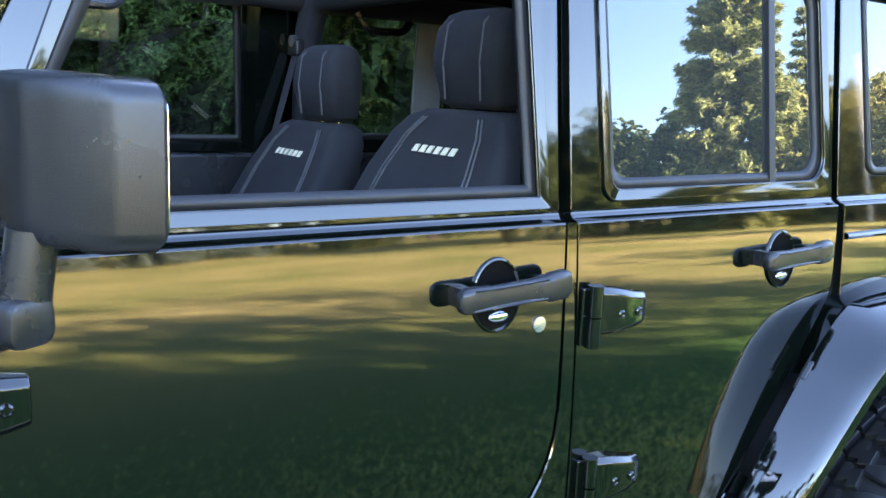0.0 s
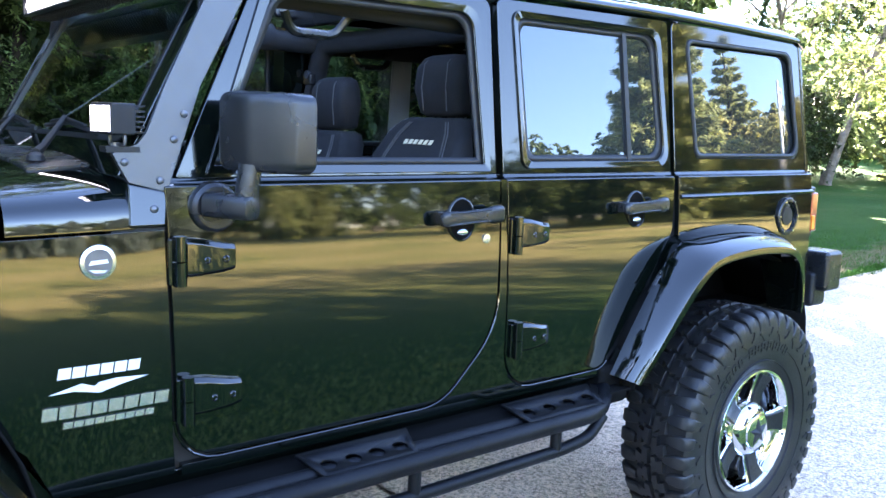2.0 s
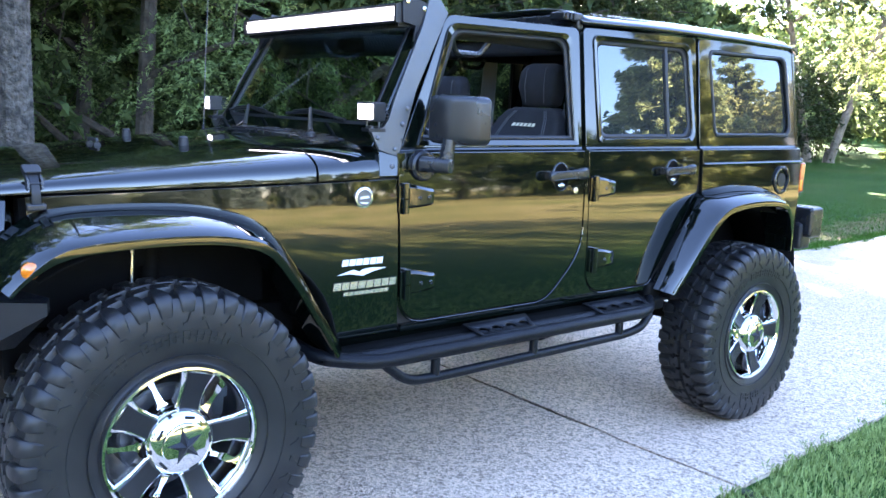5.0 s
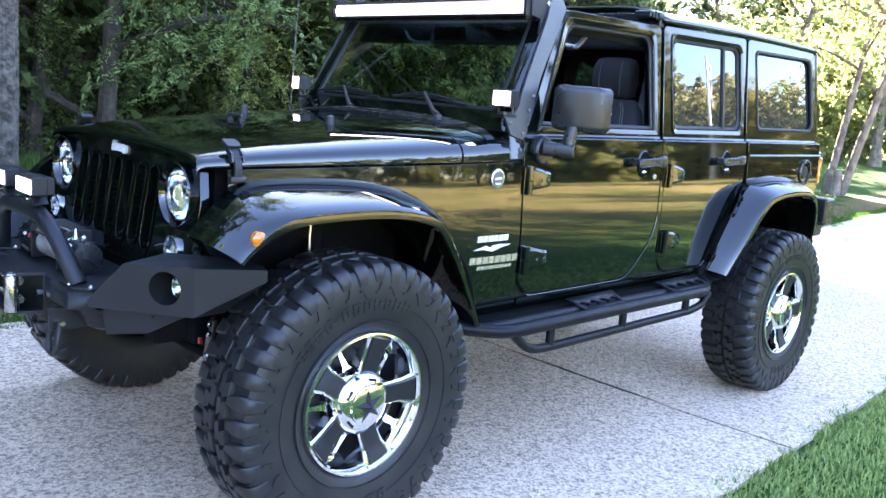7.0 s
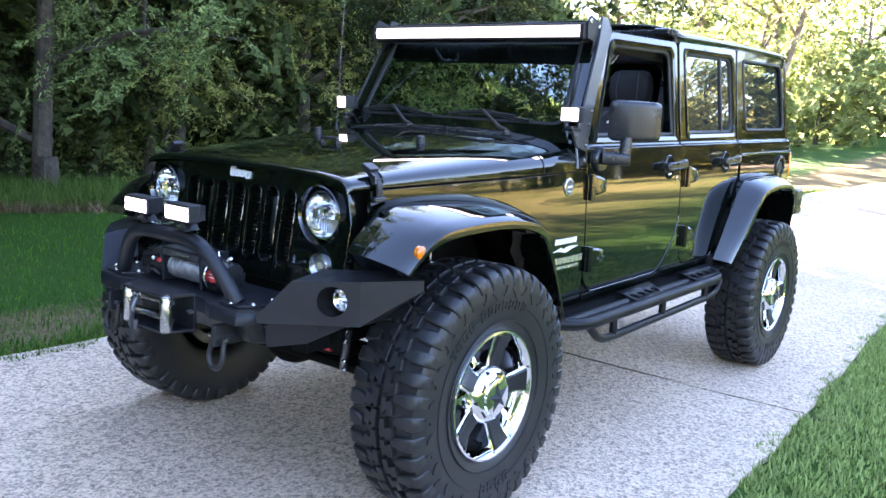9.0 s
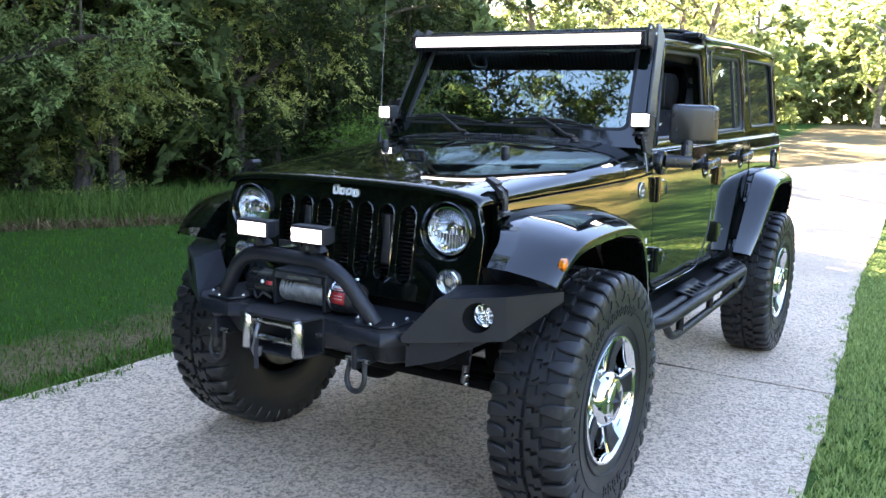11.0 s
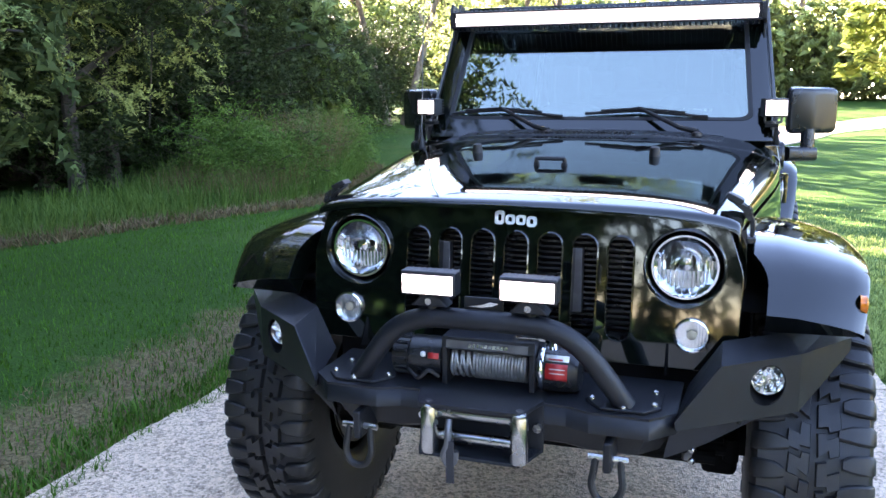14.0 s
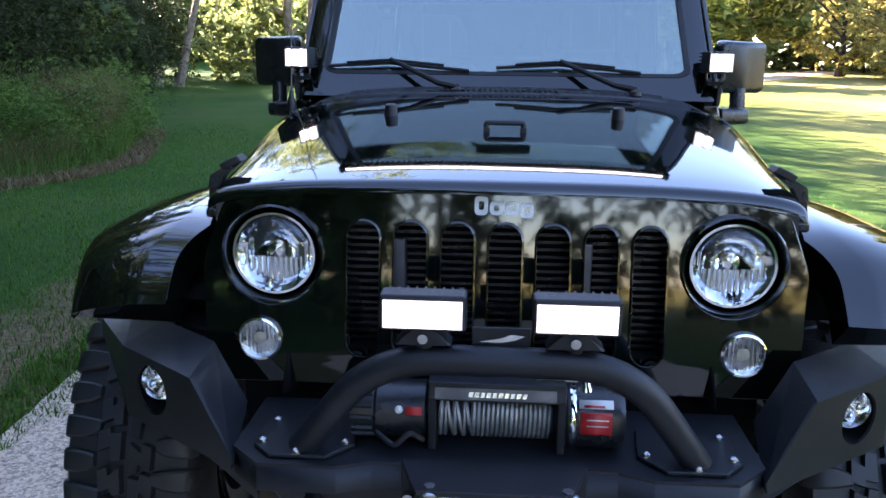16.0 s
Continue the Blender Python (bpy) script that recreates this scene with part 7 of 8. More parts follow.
# lighter copy of the grass blades, sunlight put into the colour
BLADE_SUNLIT = leaf_mat("sunlit_grass_blades", (0.13, 0.205, 0.05), (0.29, 0.35, 0.115), 0.45)
WEED = leaf_mat("weed_blades", (0.046, 0.112, 0.018), (0.105, 0.185, 0.038), 0.4)
STRAW = leaf_mat("dry_straw", (0.13, 0.088, 0.044), (0.22, 0.155, 0.080), 0.2)
# darkened leaf copy: the wood's deep shade is put into the colour
LEAF_SHADED = leaf_mat("shaded_leaf", (0.016, 0.031, 0.010), (0.036, 0.056, 0.018), 0.3)
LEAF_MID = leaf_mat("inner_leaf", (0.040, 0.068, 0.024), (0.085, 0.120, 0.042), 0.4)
BARK = mat("bark", (0.085, 0.068, 0.052), 0.9, noise_scale=7, second=(0.035, 0.028, 0.022), bump=0.03, bump_scale=22)
BARK_PALE = mat("pale_bark", (0.26, 0.21, 0.165), 0.9, noise_scale=6, second=(0.12, 0.09, 0.07), bump=0.03, bump_scale=18)


def quick_mesh(name, verts, faces, material, parent=None):
    me = bpy.data.meshes.new(name)
    me.from_pydata(verts.tolist() if hasattr(verts, "tolist") else verts, [], faces.tolist() if hasattr(faces, "tolist") else faces)
    me.materials.append(material)
    ob = new(name, me)
    if parent:
        ob.parent = parent
    return ob


def leaf_cloud(centres, rng, size, stretch=2.0, flat=0.5, along=None):
    """One small pointed sliver for each centre."""
    n = len(centres)
    d = rng.normal(size=(n, 3))
    if along is not None:
        d = along + 0.45 * d
    d /= np.linalg.norm(d, axis=1, keepdims=True)
    up = rng.normal(size=(n, 3)) * (1 - flat) + np.array([0, 0, 1.0]) * flat
    w = np.cross(d, up)
    w /= np.linalg.norm(w, axis=1, keepdims=True) + 1e-9
    s = size * rng.uniform(0.6, 1.4, size=(n, 1))
    a, b_ = centres - d * s * stretch / 2, centres + d * s * stretch / 2
    v = np.stack([a + w * s * 0.62, a - w * s * 0.62, b_], 1).reshape(-1, 3)
    f = np.arange(3 * n).reshape(-1, 3)
    return v, f


def broad_tree(name, seed, height, spread, leaf, bark, label, lean=(0, 0), first=0.25, sprays=420, leaves=22, size=0.10, droop=0.5, trunk_r=0.16, twigs=True, limbs=13, forks=5, shape=2.2):
    rng = np.random.default_rng(seed)
    root = empty(name)
    tagged(root, label, "tree")
    bm = bmesh.new()

    def trunk_at(t):
        return np.array([lean[0] * t ** 1.2 + 0.12 * math.sin(3 * t + seed), lean[1] * t ** 1.2 + 0.1 * math.sin(4 * t + 2 * seed), height * 0.85 * t])
    tube(bm, [trunk_at(k / 8) for k in range(9)], (trunk_r, trunk_r * 0.25), 10, 0.3, 2)
    lathe(bm, [(-0.15, trunk_r * 1.7), (0.05, trunk_r * 1.35), (0.30, trunk_r * 1.05), (0.5, trunk_r * 0.9)], (0, 0, 0), (0, 0, 1), 10)
    pts, dirs = [], []
    nl = limbs
    for k in range(nl):
        t = lerp(first, 0.98, (k + rng.uniform(-0.3, 0.3)) / nl)
        t = max(first, min(0.99, t))
        a = k * 2.4 + rng.uniform(-0.5, 0.5)
        reach = spread * (0.55 + 0.45 * math.sin(math.pi * min(1, (t - first) / (1 - first) * 0.9 + 0.15))) * rng.uniform(0.75, 1.15)
        p0 = trunk_at(t)
        tip = p0 + np.array([math.cos(a) * reach, math.sin(a) * reach, reach * rng.uniform(0.15, 0.75)])
        mid = (p0 + tip) / 2 + np.array([0, 0, 0.12 * reach])
        r0 = trunk_r * (1 - 0.75 * t) * 0.55
        tube(bm, [p0, mid, tip], (r0, 0.012), 6, reach * 0.3, 3)
        for j in range(forks):
            u = rng.uniform(0.3, 1.0)
            q0 = (1 - u) ** 2 * p0 + 2 * u * (1 - u) * mid + u * u * tip
            q1 = q0 + rng.normal(size=3) * reach * 0.28 + np.array([0, 0, 0.08 * reach])
            if twigs:
                tube(bm, [q0, q1], (0.018, 0.006), 5)
            m = sprays // (nl * forks) + 1
            for _ in range(m):
                v = rng.uniform(0, 1)
                s0 = q0 * (1 - v) + q1 * v + rng.normal(size=3) * reach * 0.10
                d = rng.normal(size=3)
                d[2] *= 0.5
                d /= np.linalg.norm(d)
                ln = rng.uniform(0.4, 0.9)
                tt = np.linspace(0, 1, leaves)[:, None]
                side = np.cross(d, (0, 0, 1.0))
                reach_out = rng.uniform(-1, 1, size=(leaves, 1)) * 0.26 * ln * (1.15 - tt)
                line = s0 + d * ln * tt + side * reach_out + np.array([0, 0, -droop * ln]) * (tt ** 2 + 1.6 * (reach_out / ln) ** 2) + rng.normal(size=(leaves, 3)) * 0.022
                pts.append(line)
                dirs.append(d * 0.75 + side * np.sign(reach_out) * 0.75 + np.array([0, 0, -droop * 0.55]))
    part("trunk", bm, bark, root, body=False)
    v, f = leaf_cloud(np.concatenate(pts), rng, size, shape, 0.55, np.concatenate(dirs))
    quick_mesh("crown", v, f, leaf, root)
    return root


def spruce(name, seed, height, spread, leaf, label, bare=0.04, gaps=0.0, size=0.11, tiers=30, dense=3, long=2.4, hang=0.022, boughs=13):
    rng = np.random.default_rng(seed)
    root = empty(name)
    tagged(root, label, "tree")
    bm = bmesh.new()
    tube(bm, [(0, 0, -0.1), (0, 0, height * 0.5), (0, 0, height)], (height * 0.016, 0.01), 8)
    pts, dirs = [], []
    for k in range(tiers):
        t = bare + (1 - bare) * (k + rng.uniform(-0.2, 0.2)) / tiers
        t = max(bare, t)
        z = height * t
        reach = spread * (1 - t) ** 0.85 * rng.uniform(0.8, 1.12) + 0.1
        for j in range(boughs if t < 0.8 else 7):
            if rng.uniform() < gaps:
                continue
            a = rng.uniform(0, 2 * math.pi)
            r = reach * rng.uniform(0.75, 1.1)
            sag = 0.22 if t < 0.6 else -0.05
            n = max(6, int(26 * r / spread) + 8)
            u = np.sqrt(rng.uniform(0.02, 1, size=(n * dense, 1)))
            side = rng.normal(size=(n * dense, 1)) * 0.16 * r * (1.1 - u)
            dx, dy = math.cos(a), math.sin(a)
            c = np.concatenate([dx * r * u - dy * side, dy * r * u + dx * side, z - sag * r * u + 0.14 * r * u ** 3 + rng.normal(size=(n * dense, 1)) * 0.05 - np.abs(rng.normal(size=(n * dense, 1))) * hang * height * (1 - t)], 1)
            pts.append(c)
            dirs.append(np.repeat(np.array([[dx, dy, -0.25]]), n * dense, 0))
            if t < 0.85:
                tube(bm, [(0, 0, z), (dx * r * 0.8, dy * r * 0.8, z - sag * r * 0.7)], (0.03, 0.006), 4)
    part("trunk", bm, BARK, root, body=False)
    v, f = leaf_cloud(np.concatenate(pts), rng, size * height / 9, long, 0.5, np.concatenate(dirs))
    quick_mesh("crown", v, f, leaf, root)
    return root


def plant(proto, x, y, scale=1.0, turn=0.0, used=set(), dz=0.0):
    m = pose(x, y, ground_z(x, y) + dz, 0, 0, turn) @ Matrix.Scale(scale, 4)
    if proto.name not in used:
        used.add(proto.name)
        proto.matrix_basis = m
        return proto
    c = copy_thing(proto, Matrix.Identity(4))
    c.matrix_basis = m
    return c


rng = random.Random(11)
locust_a = broad_tree("locust_tree", 1, 11.5, 3.4, LEAF_DARK, BARK, "tall dark green leafy tree at the wood's edge", first=0.07, sprays=720, leaves=84, size=0.022, droop=0.62, trunk_r=0.11, limbs=11, forks=4, shape=3.0)
locust_b = broad_tree("locust_tree", 2, 12.5, 3.8, LEAF_DARK, BARK, "tall dark green leafy tree at the wood's edge", first=0.06, sprays=720, leaves=84, size=0.022, droop=0.55, trunk_r=0.12, limbs=11, forks=4, shape=3.0)
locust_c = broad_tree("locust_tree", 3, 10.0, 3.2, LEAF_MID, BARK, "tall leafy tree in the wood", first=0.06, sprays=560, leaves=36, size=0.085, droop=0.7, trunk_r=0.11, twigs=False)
for t in (locust_a, locust_b, locust_c):
    t["group"] = "trees of the wood"
locust_d = broad_tree("locust_tree", 6, 11.5, 3.5, LEAF_SHADED, BARK, "tall leafy tree at the wood's edge with shade put into its leaf colour", first=0.06, sprays=680, leaves=64, size=0.028, droop=0.55, trunk_r=0.11, twigs=False, limbs=11, forks=4, shape=2.8)
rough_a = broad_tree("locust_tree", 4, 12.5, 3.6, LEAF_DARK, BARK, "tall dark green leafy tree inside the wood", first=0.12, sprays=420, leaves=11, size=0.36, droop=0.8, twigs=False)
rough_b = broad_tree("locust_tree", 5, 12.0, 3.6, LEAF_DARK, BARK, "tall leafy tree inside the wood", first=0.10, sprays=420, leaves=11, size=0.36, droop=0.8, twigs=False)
locust_e = broad_tree("locust_tree", 12, 11.5, 3.5, LEAF_SHADED, BARK, "tall leafy tree with shade put into its leaf colour", first=0.06, sprays=560, leaves=30, size=0.09, droop=0.7, trunk_r=0.11, twigs=False)
for t in (rough_a, rough_b, locust_d, locust_e):
    t["group"] = "trees of the wood"
locust_f = broad_tree("locust_tree", 13, 12.0, 3.6, LEAF_SUN, BARK, "tall yellow-green leafy tree with sunlight put into its leaf colour", first=0.06, sprays=720, leaves=76, size=0.023, droop=0.58, trunk_r=0.11, limbs=11, forks=4, shape=3.0)
locust_f["group"] = "trees of the wood"
kinds = (locust_a, locust_b)
roughs = (rough_a, rough_b)
k = 0


def wood_edge(x):
    """The line along which the wood begins."""
    return 8.8 + 0.6 * ease(3, 8, x) + 0.15 * max(0.0, x - 9.0)


for row in range(4):
    n = 22 + row
    for i in range(n):
        x = lerp(-25 - row, 28.5, i / (n - 1)) + rng.uniform(-0.8, 0.8)
        y = wood_edge(x) + 0.4 + row * 3.0 + (2.5 if row == 3 else 0.0) + rng.uniform(-0.6, 0.6)
        sc = rng.uniform(0.85, 1.15) * ((0.42 if row < 2 else 0.72) if x > 16.5 else (1.0 if row == 0 else 1.2) if x < 0 else 0.98 if row == 0 else 1.12)
        near = -6.0 < x < 17.5
        if x < -5 and row > 2 or x > 22.0 and row < 1 or math.hypot(x - 27.5, y - 11.7) < 3.2:
            continue
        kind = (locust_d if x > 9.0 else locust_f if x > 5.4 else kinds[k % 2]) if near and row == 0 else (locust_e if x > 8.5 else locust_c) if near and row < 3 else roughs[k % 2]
        plant(kind, x, y, sc, rng.uniform(0, 360))
        k += 1
# a stout trunk standing out in front
BARK_GREY = mat("rugged_grey_bark", (0.15, 0.128, 0.105), 0.9, noise_scale=13, second=(0.036, 0.030, 0.024), bump=0.06, bump_scale=26)
stout = broad_tree("locust_tree", 8, 12.0, 3.6, LEAF_DARK, BARK_GREY, "tree with a rugged grey trunk before the wood", first=0.30, sprays=680, leaves=76, size=0.022, droop=0.62, trunk_r=0.17, limbs=11, forks=4, shape=3.0)
plant(stout, 0.96, 6.1, 1.0, 0)
# undergrowth at the wood's foot
shrub = broad_tree("shrub", 7, 2.2, 1.3, LEAF_DARK, BARK, "dark leafy shrub at the wood's foot", first=0.05, sprays=260, leaves=22, size=0.035, trunk_r=0.04, twigs=False)
shaded_shrub = broad_tree("shrub", 9, 2.2, 1.3, LEAF_SHADED, BARK, "leafy shrub with shade put into its leaf colour", first=0.05, sprays=260, leaves=26, size=0.034, trunk_r=0.04, twigs=False)
shrub["group"] = shaded_shrub["group"] = "shrubs of the wood"
for i in range(24):
    x = lerp(-1, 24, i / 23) + rng.uniform(-0.4, 0.4)
    plant(shaded_shrub if x > 8.5 else shrub, x, wood_edge(x) + (rng.uniform(-0.1, 1.8) if x > 8.5 else rng.uniform(2.2, 4.0)), rng.uniform(0.8, 1.5), rng.uniform(0, 360))
thicket = broad_tree("thicket_bush", 10, 3.2, 2.2, LEAF_SHADED, BARK, "undergrowth inside the wood with shade put into its leaf colour", first=0.03, sprays=190, leaves=12, size=0.16, trunk_r=0.05, twigs=False)
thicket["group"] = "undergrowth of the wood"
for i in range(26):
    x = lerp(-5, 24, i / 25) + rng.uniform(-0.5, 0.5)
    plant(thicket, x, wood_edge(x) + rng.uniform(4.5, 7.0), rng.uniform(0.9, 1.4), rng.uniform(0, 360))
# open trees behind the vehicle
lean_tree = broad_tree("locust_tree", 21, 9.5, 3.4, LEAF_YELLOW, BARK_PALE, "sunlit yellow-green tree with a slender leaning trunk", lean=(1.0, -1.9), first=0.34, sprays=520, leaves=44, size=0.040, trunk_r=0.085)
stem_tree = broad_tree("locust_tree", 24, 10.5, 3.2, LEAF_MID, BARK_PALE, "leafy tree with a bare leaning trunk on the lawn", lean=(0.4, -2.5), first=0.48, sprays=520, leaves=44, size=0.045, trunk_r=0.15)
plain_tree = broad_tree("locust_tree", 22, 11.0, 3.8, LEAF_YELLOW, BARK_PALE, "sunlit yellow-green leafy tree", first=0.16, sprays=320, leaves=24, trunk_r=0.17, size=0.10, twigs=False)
for x, y, sc, tn in ((16.8, 4.2, 1.05, 0), (17.0, 4.45, 0.95, 62)):
    plant(lean_tree, x, y, sc, tn)
for x, y, sc, tn in ((27.8, 11.5, 1.0, 0), (27.2, 12.0, 1.0, 165)):
    plant(stem_tree, x, y, sc, tn)
for x, y, sc, tn in ((30, 8, 1.1, 0), (44, 12, 1.1, 10), (50, 3, 1.1, 70), (52, 20, 1.2, 60), (60, -4, 1.3, 10), (60, 12, 1.2, 200)):
    plant(plain_tree, x, y, sc, tn)
for i in range(24):
    a = radians(lerp(-27, 32, i / 23))
    r = (62, 70, 78)[i % 3] + rng.uniform(-2, 2)
    plant(plain_tree, r * math.cos(a), r * math.sin(a), rng.uniform(0.8, 1.3), rng.uniform(0, 360))
far_shrub = broad_tree("far_shrub", 23, 4.5, 3.0, LEAF_YELLOW, BARK, "leafy undergrowth at the far side of the lawn", first=0.02, sprays=100, leaves=20, size=0.20, trunk_r=0.06, twigs=False)
far_shrub["group"] = "far undergrowth"
for i in range(44):
    a = radians(lerp(-30, 34, i / 43))
    r = 57 + rng.uniform(-2, 3)
    plant(far_shrub, r * math.cos(a), r * math.sin(a), rng.uniform(0.9, 1.5), rng.uniform(0, 360))
for x, y, sc, tn in ((31, 9.5, 0.7, 0), (33, 10.4, 0.8, 70), (35.2, 10.8, 0.8, 140), (37.5, 10.2, 0.9, 200), (40, 9.0, 0.9, 300), (43, 8.0, 0.9, 20)):
    plant(far_shrub, x, y, sc, tn)
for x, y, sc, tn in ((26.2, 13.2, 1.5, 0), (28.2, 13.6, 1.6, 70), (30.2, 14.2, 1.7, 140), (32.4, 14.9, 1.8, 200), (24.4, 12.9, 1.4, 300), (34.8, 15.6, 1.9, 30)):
    plant(shaded_shrub, x, y, sc, tn)
pine = spruce("pine_tree", 31, 11, 3.4, PINE, "sunlit open pine with layered branches", bare=0.18, gaps=0.35, size=0.13, tiers=16)
for x, y, sc, tn in ((36, -6.5, 1.1, 0), (46, -13.0, 1.2, 60), (44, -8.5, 1.3, 120)):
    plant(pine, x, y, sc, tn)
# the far side of the lawn, mirrored in the flanks
sp_a = spruce("spruce_tree", 41, 12.5, 3.5, NEEDLE, "tall sunlit spruce across the lawn", tiers=31, size=0.042, dense=9, long=5.0, hang=0.018, boughs=19)
sp_b = spruce("spruce_tree", 42, 9.0, 2.6, NEEDLE_BLUE, "blue-grey spruce across the lawn", size=0.075, dense=3, long=4.0, hang=0.014)
sp_c = spruce("spruce_tree", 43, 9.5, 2.0, NEEDLE, "slender sunlit spruce across the lawn", tiers=22, size=0.05, dense=4, long=4.5, hang=0.012)
for x, y, sc, tn in ((34.6, -23.9, 1.32, 0), (27.0, -46, 0.75, 50)):
    plant(sp_a, x, y, sc, tn)
for x, y, sc, tn in ((39.8, -23.5, 1.3, 0), (41.6, -24.6, 1.1, 80), (45, -24, 0.95, 20), (24, -44, 0.7, 60)):
    plant(sp_c, x, y, sc, tn)
for x, y, sc, tn in ((4, -40, 0.75, 0), (8, -42, 0.85, 60), (0, -41, 0.7, 120), (13, -41, 0.75, 20), (17, -43, 0.8, 220), (-5, -41, 0.7, 20)):
    plant(sp_b, x, y, sc, tn)
oak = broad_tree("oak_tree", 52, 9.0, 4.2, LEAF_BROWN, BARK, "brownish sunlit leafy tree across the lawn", first=0.10, sprays=560, size=0.085, leaves=40, trunk_r=0.20, shape=2.0)
for x, y, sc, tn in ((41, -19.5, 0.86, 0), (43.5, -20, 0.88, 90), (38.5, -17.5, 0.55, 210), (40.2, -22.0, 0.85, 40), (38.2, -21.0, 0.68, 160), (37.0, -22.5, 0.72, 20), (46, -23, 0.95, 60), (49, -26, 1.0, 130), (45, -17.5, 0.82, 300)):
    plant(oak, x, y, sc, tn)
dome_tree = broad_tree("round_tree", 53, 7.5, 3.6, LEAF, BARK, "rounded green tree across the lawn", first=0.05, sprays=520, size=0.085, leaves=40, twigs=False, shape=2.0)
for x, y, sc, tn in ((28.5, -28.5, 0.85, 10), (31.5, -28.0, 0.92, 100), (34.0, -28.5, 0.95, 220), (25.5, -30, 0.8, 300), (30.0, -30.5, 0.9, 40), (33.0, -31.0, 0.95, 150), (36.5, -29.5, 0.95, 70)):
    plant(dome_tree, x, y, sc, tn)
round_tree = broad_tree("round_tree", 51, 7.5, 3.4, LEAF, BARK, "rounded green tree across the lawn", first=0.08, sprays=140, size=0.20, leaves=16, twigs=False, limbs=7)
for i in range(44):
    x = lerp(-60, 62, i / 43) + rng.uniform(-1, 1)
    sc = 1.2 if 20 < x < 60 else 1.05
    plant(round_tree, x, -50 + rng.uniform(-4, 3), sc * rng.uniform(0.8, 1.15), rng.uniform(0, 360))
for i in range(16):
    a = lerp(-2.6, -4.2, i / 15)
    plant(round_tree, -8 + 34 * math.cos(a), 34 * math.sin(a), rng.uniform(1.0, 1.6) * (1.0 if math.sin(a) > 0.05 else 0.3), rng.uniform(0, 360))
for i in range(26):
    x = lerp(-46, 34, i / 25) + rng.uniform(-1, 1)
    plant(round_tree, x, -45 + rng.uniform(-2, 2), rng.uniform(0.45, 0.7), rng.uniform(0, 360))
# flagpole across the lawn
pole = empty("flagpole", 35.6, -18.5, ground_z(35.6, -18.5))
tagged(pole, "tall white flagpole with a limp pale flag", "flagpole")
bm = bmesh.new()
rod(bm, (0, 0, 0), (0, 0, 8.2), 0.09, 0.05, 10)
part("pole", bm, WHITE, pole, body=False)
bm = bmesh.new()
rings = []
for k in range(9):
    z = 7.9 - k * 0.26
    w = 0.07 + 0.02 * math.sin(k * 1.3)
    rings.append([(0.06 + w * 0.2 * math.sin(k), 0.06, z), (0.06 + w, 0.10 + 0.05 * math.sin(2 * k), z - 0.1), (0.1 + w * 1.6, 0.02, z - 0.2)])
loft(bm, rings, closed=False, caps=False)
part("flag", bm, WHITE, pole, "limp pale flag", body=False, solid=0.01)
# extra trees added among the wood's rows, mostly to shade the driveway
for x, y, sc, tn in ((6.0, 10.6, 1.1, 10), (9.5, 11.2, 1.15, 70), (3.0, 10.8, 1.1, 220), (7.5, 13.6, 1.15, 250), (11, 14.4, 1.2, 300), (-4.8, 12.1, 1.4, 30), (-2.2, 12.3, 1.35, 150)):
    plant(locust_c, x, y, sc, tn)
# unseen dark trees added ahead of the vehicle to darken the grille's reflections
for x, y, sc, tn in ((-15, -7.5, 0.7, 0), (-18, -11, 0.8, 60), (-13, -13, 0.7, 130), (-21, -7, 0.85, 200), (-17, -16, 0.8, 300), (-10, -17, 0.7, 20), (-22, -2.5, 0.75, 100), (-23, 1.5, 0.8, 170), (-21.5, 5.0, 0.8, 240), (-25, -6, 0.85, 310)):
    plant(locust_e, x, y, sc, tn)
# trees behind the camera, whose boughs show in the windshield
for x, y, sc, tn in ((-11, 7.5, 1.1, 20), (-14, 4.8, 1.15, 120)):
    plant(rough_b, x, y, sc, tn)

plant(locust_a, -1.7, 6.5, 1.0, 40)
plant(locust_b, -5.2, 7.2, 1.0, 100)
for x, y, sc, tn in ((-4.6, 6.7, 1.15, 30), (-3.3, 6.9, 1.1, 140), (-6.0, 6.4, 1.2, 250)):
    plant(locust_d, x, y, sc, tn)
weed_bush = broad_tree("weed_bush", 61, 1.15, 0.75, WEED, BARK, "leafy green bush among the tall weeds", first=0.04, sprays=320, leaves=22, size=0.017, droop=0.3, trunk_r=0.012, shape=4.5, twigs=False)
weed_bush["group"] = "bushes among the weeds"
for i in range(13):
    x = rng.uniform(8.6, 13.4)
    plant(weed_bush, x, float(np.interp(x, [8.2, 10, 13.5], [5.6, 5.6, 6.7])) + rng.uniform(0.2, 2.0), rng.uniform(0.6, 1.1), rng.uniform(0, 360))


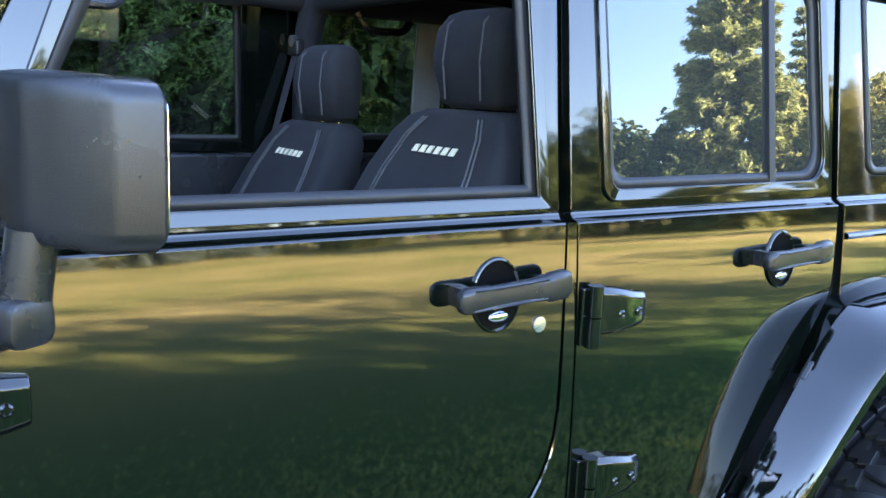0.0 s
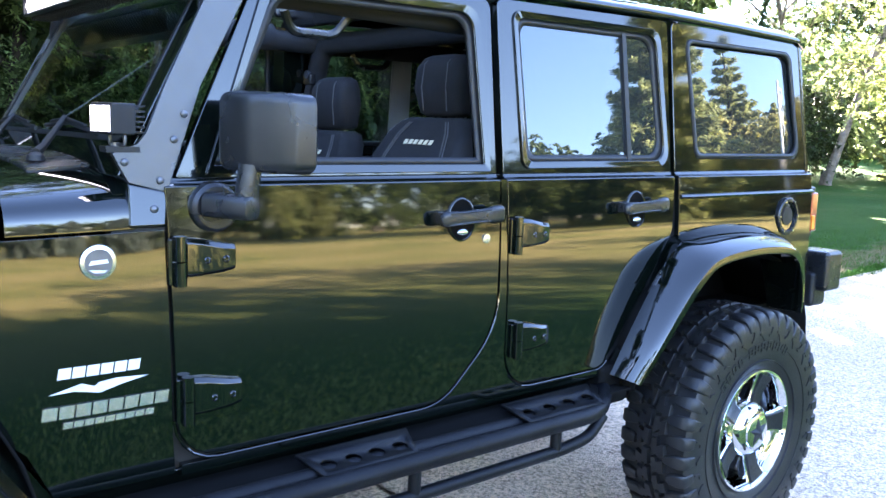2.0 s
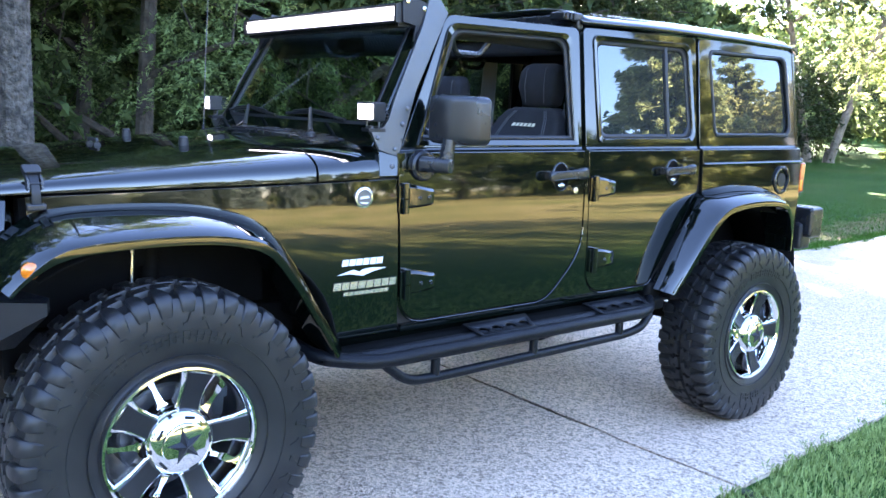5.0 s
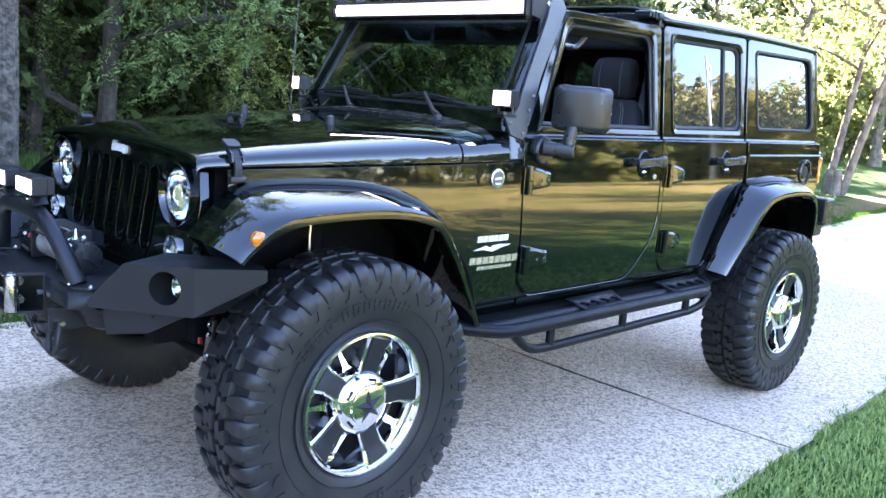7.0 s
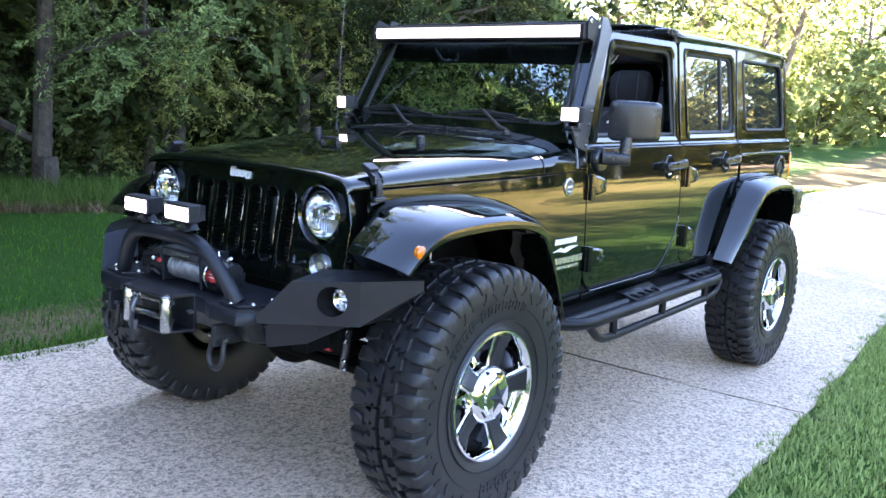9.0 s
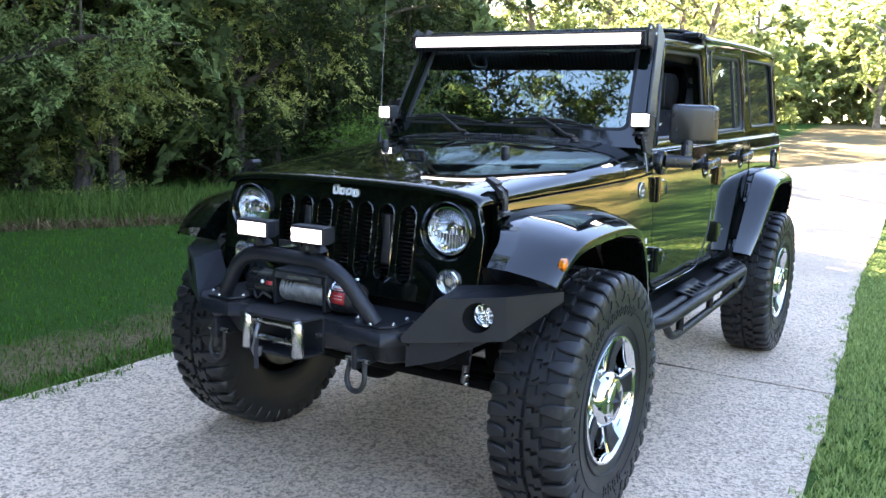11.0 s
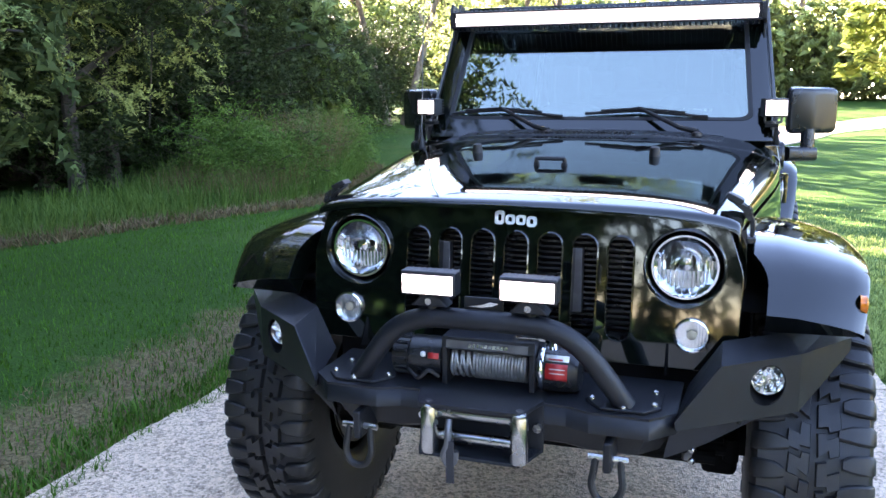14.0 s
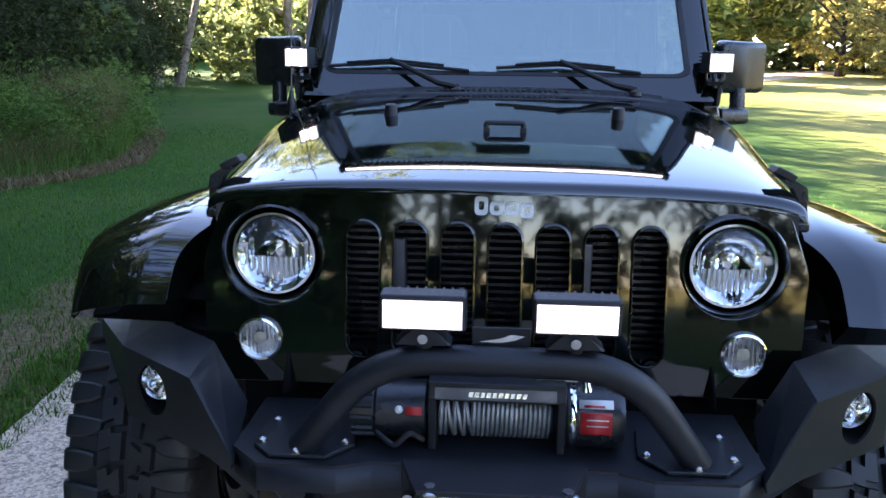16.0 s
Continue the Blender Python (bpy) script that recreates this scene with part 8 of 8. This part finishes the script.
# ---- grass ----
def blades(name, xs, ys, hs, widths, material, label, lean=0.5, seed=1, z=None):
    """Single blades, each a bent sliver, as one object."""
    r = np.random.default_rng(seed)
    n = len(xs)
    zz = np.array([ground_z(x, y) for x, y in zip(xs, ys)]) if z is None else z
    a = r.uniform(0, 2 * math.pi, n)
    d = np.stack([np.cos(a), np.sin(a), np.zeros(n)], 1)
    w = np.stack([-np.sin(a), np.cos(a), np.zeros(n)], 1) * widths[:, None] / 2
    base = np.stack([xs, ys, zz - 0.004], 1)
    k = r.uniform(0.1, lean, n)[:, None] * hs[:, None]
    mid = base + d * k * 0.35 + np.array([0, 0, 1.0]) * hs[:, None] * 0.6
    tip = base + d * k + np.array([0, 0, 1.0]) * hs[:, None]
    v = np.stack([base - w, base + w, mid + w * 0.8, mid - w * 0.8, tip], 1).reshape(-1, 3)
    i = np.arange(n)[:, None] * 5
    quads = (i + np.array([[0, 1, 2, 3]])).tolist()
    tris = (i + np.array([[3, 2, 4]])).tolist()
    ob = quick_mesh(name, v, quads + tris, material)
    tagged(ob, label, "grass", kind="stuff")
    return ob


def right_edge(x):
    return np.array([drive_at(float(t)) for t in x]) - 1.62


def left_edge(x):
    return np.array([drive_at(float(t)) for t in x]) + 1.57


g = np.random.default_rng(77)
n = 48000
x = np.clip(g.normal(3.4, 3.2, n), -6.0, 14.0)
y = right_edge(x) + 0.06 * np.sin(x * 9) * np.sin(x * 4.3 + 1) + 0.03 * np.sin(x * 31) - np.abs(g.normal(0, 0.75, n)) ** 1.25
blades("lawn_grass", x, y, g.uniform(0.018, 0.06, n), g.uniform(0.004, 0.012, n), BLADE_SUNLIT, "short pale green lawn grass beside the driveway, with sunlight put into its colour", 0.9, 2)
n = 55000
x = g.uniform(-1.5, 14, n) + g.normal(0, 0.8, n)
y = left_edge(x) + 0.01 + 5.0 * g.uniform(0, 1, n) ** 1.4
blades("lawn_grass", x, y, g.uniform(0.02, 0.05, n), g.uniform(0.004, 0.008, n), BLADE, "short green lawn grass before the wood", 0.9, 3)
n = 22000
x = g.uniform(-1.5, 16, n) + g.normal(0, 0.8, n)
y = left_edge(x) + 0.1 + 0.8 * g.uniform(0, 1, n) ** 1.2
blades("edge_weeds", x, y, g.uniform(0.008, 0.030, n), g.uniform(0.002, 0.005, n), STRAW, "dry mown straw along the driveway edge", 2.2, 4)
n = 16000
x = g.uniform(-1.5, 16, n) + g.normal(0, 0.8, n)
y = left_edge(x) + 0.30 * g.uniform(0, 1, n) ** 1.3 - 0.06 + 0.05 * np.sin(x * 5.0) + 0.03 * np.sin(x * 17.0)
blades("edge_weeds", x, y, g.uniform(0.035, 0.075, n), g.uniform(0.004, 0.011, n), BLADE, "leafy weeds along the driveway edge", 1.2, 5)


def weed_front(x):
    return np.interp(x, [-6, 0, 2, 4.3, 5.7, 8.2, 10, 13.5, 17], [8.2, 8.0, 7.7, 6.5, 6.3, 5.6, 5.6, 6.7, 9.5])


n = 34000
x = g.uniform(-6, 14.5, n)
f = g.uniform(0, 1, n)
y = weed_front(x) + f ** 1.3 * 3.0
h = (0.28 + 0.55 * np.exp(-((x - 11.0) / 2.6) ** 2)) * g.uniform(0.5, 1.3, n) * np.clip(0.5 + f * 3, 0, 1)
blades("tall_weeds", x, y, h, g.uniform(0.006, 0.016, n), WEED, "tall unmown weeds before the wood", 0.8, 6)
n = 11000
x = g.uniform(8.0, 14.0, n)
y = weed_front(x) + g.uniform(0.2, 2.2, n)
h = (0.35 + 0.85 * np.exp(-((x - 11.2) / 2.2) ** 2)) * g.uniform(0.7, 1.25, n)
blades("tall_weeds", x, y, h, g.uniform(0.004, 0.010, n), STRAW, "pale seed heads standing over the weeds", 0.7, 7)
n = 12000
x = g.uniform(1.0, 14.5, n)
y = weed_front(x) - 0.45 + g.uniform(0, 0.95, n)
blades("dry_litter", x, y, g.uniform(0.02, 0.14, n), g.uniform(0.006, 0.02, n), STRAW, "brown cut straw along the edge of the weeds", 2.5, 8)
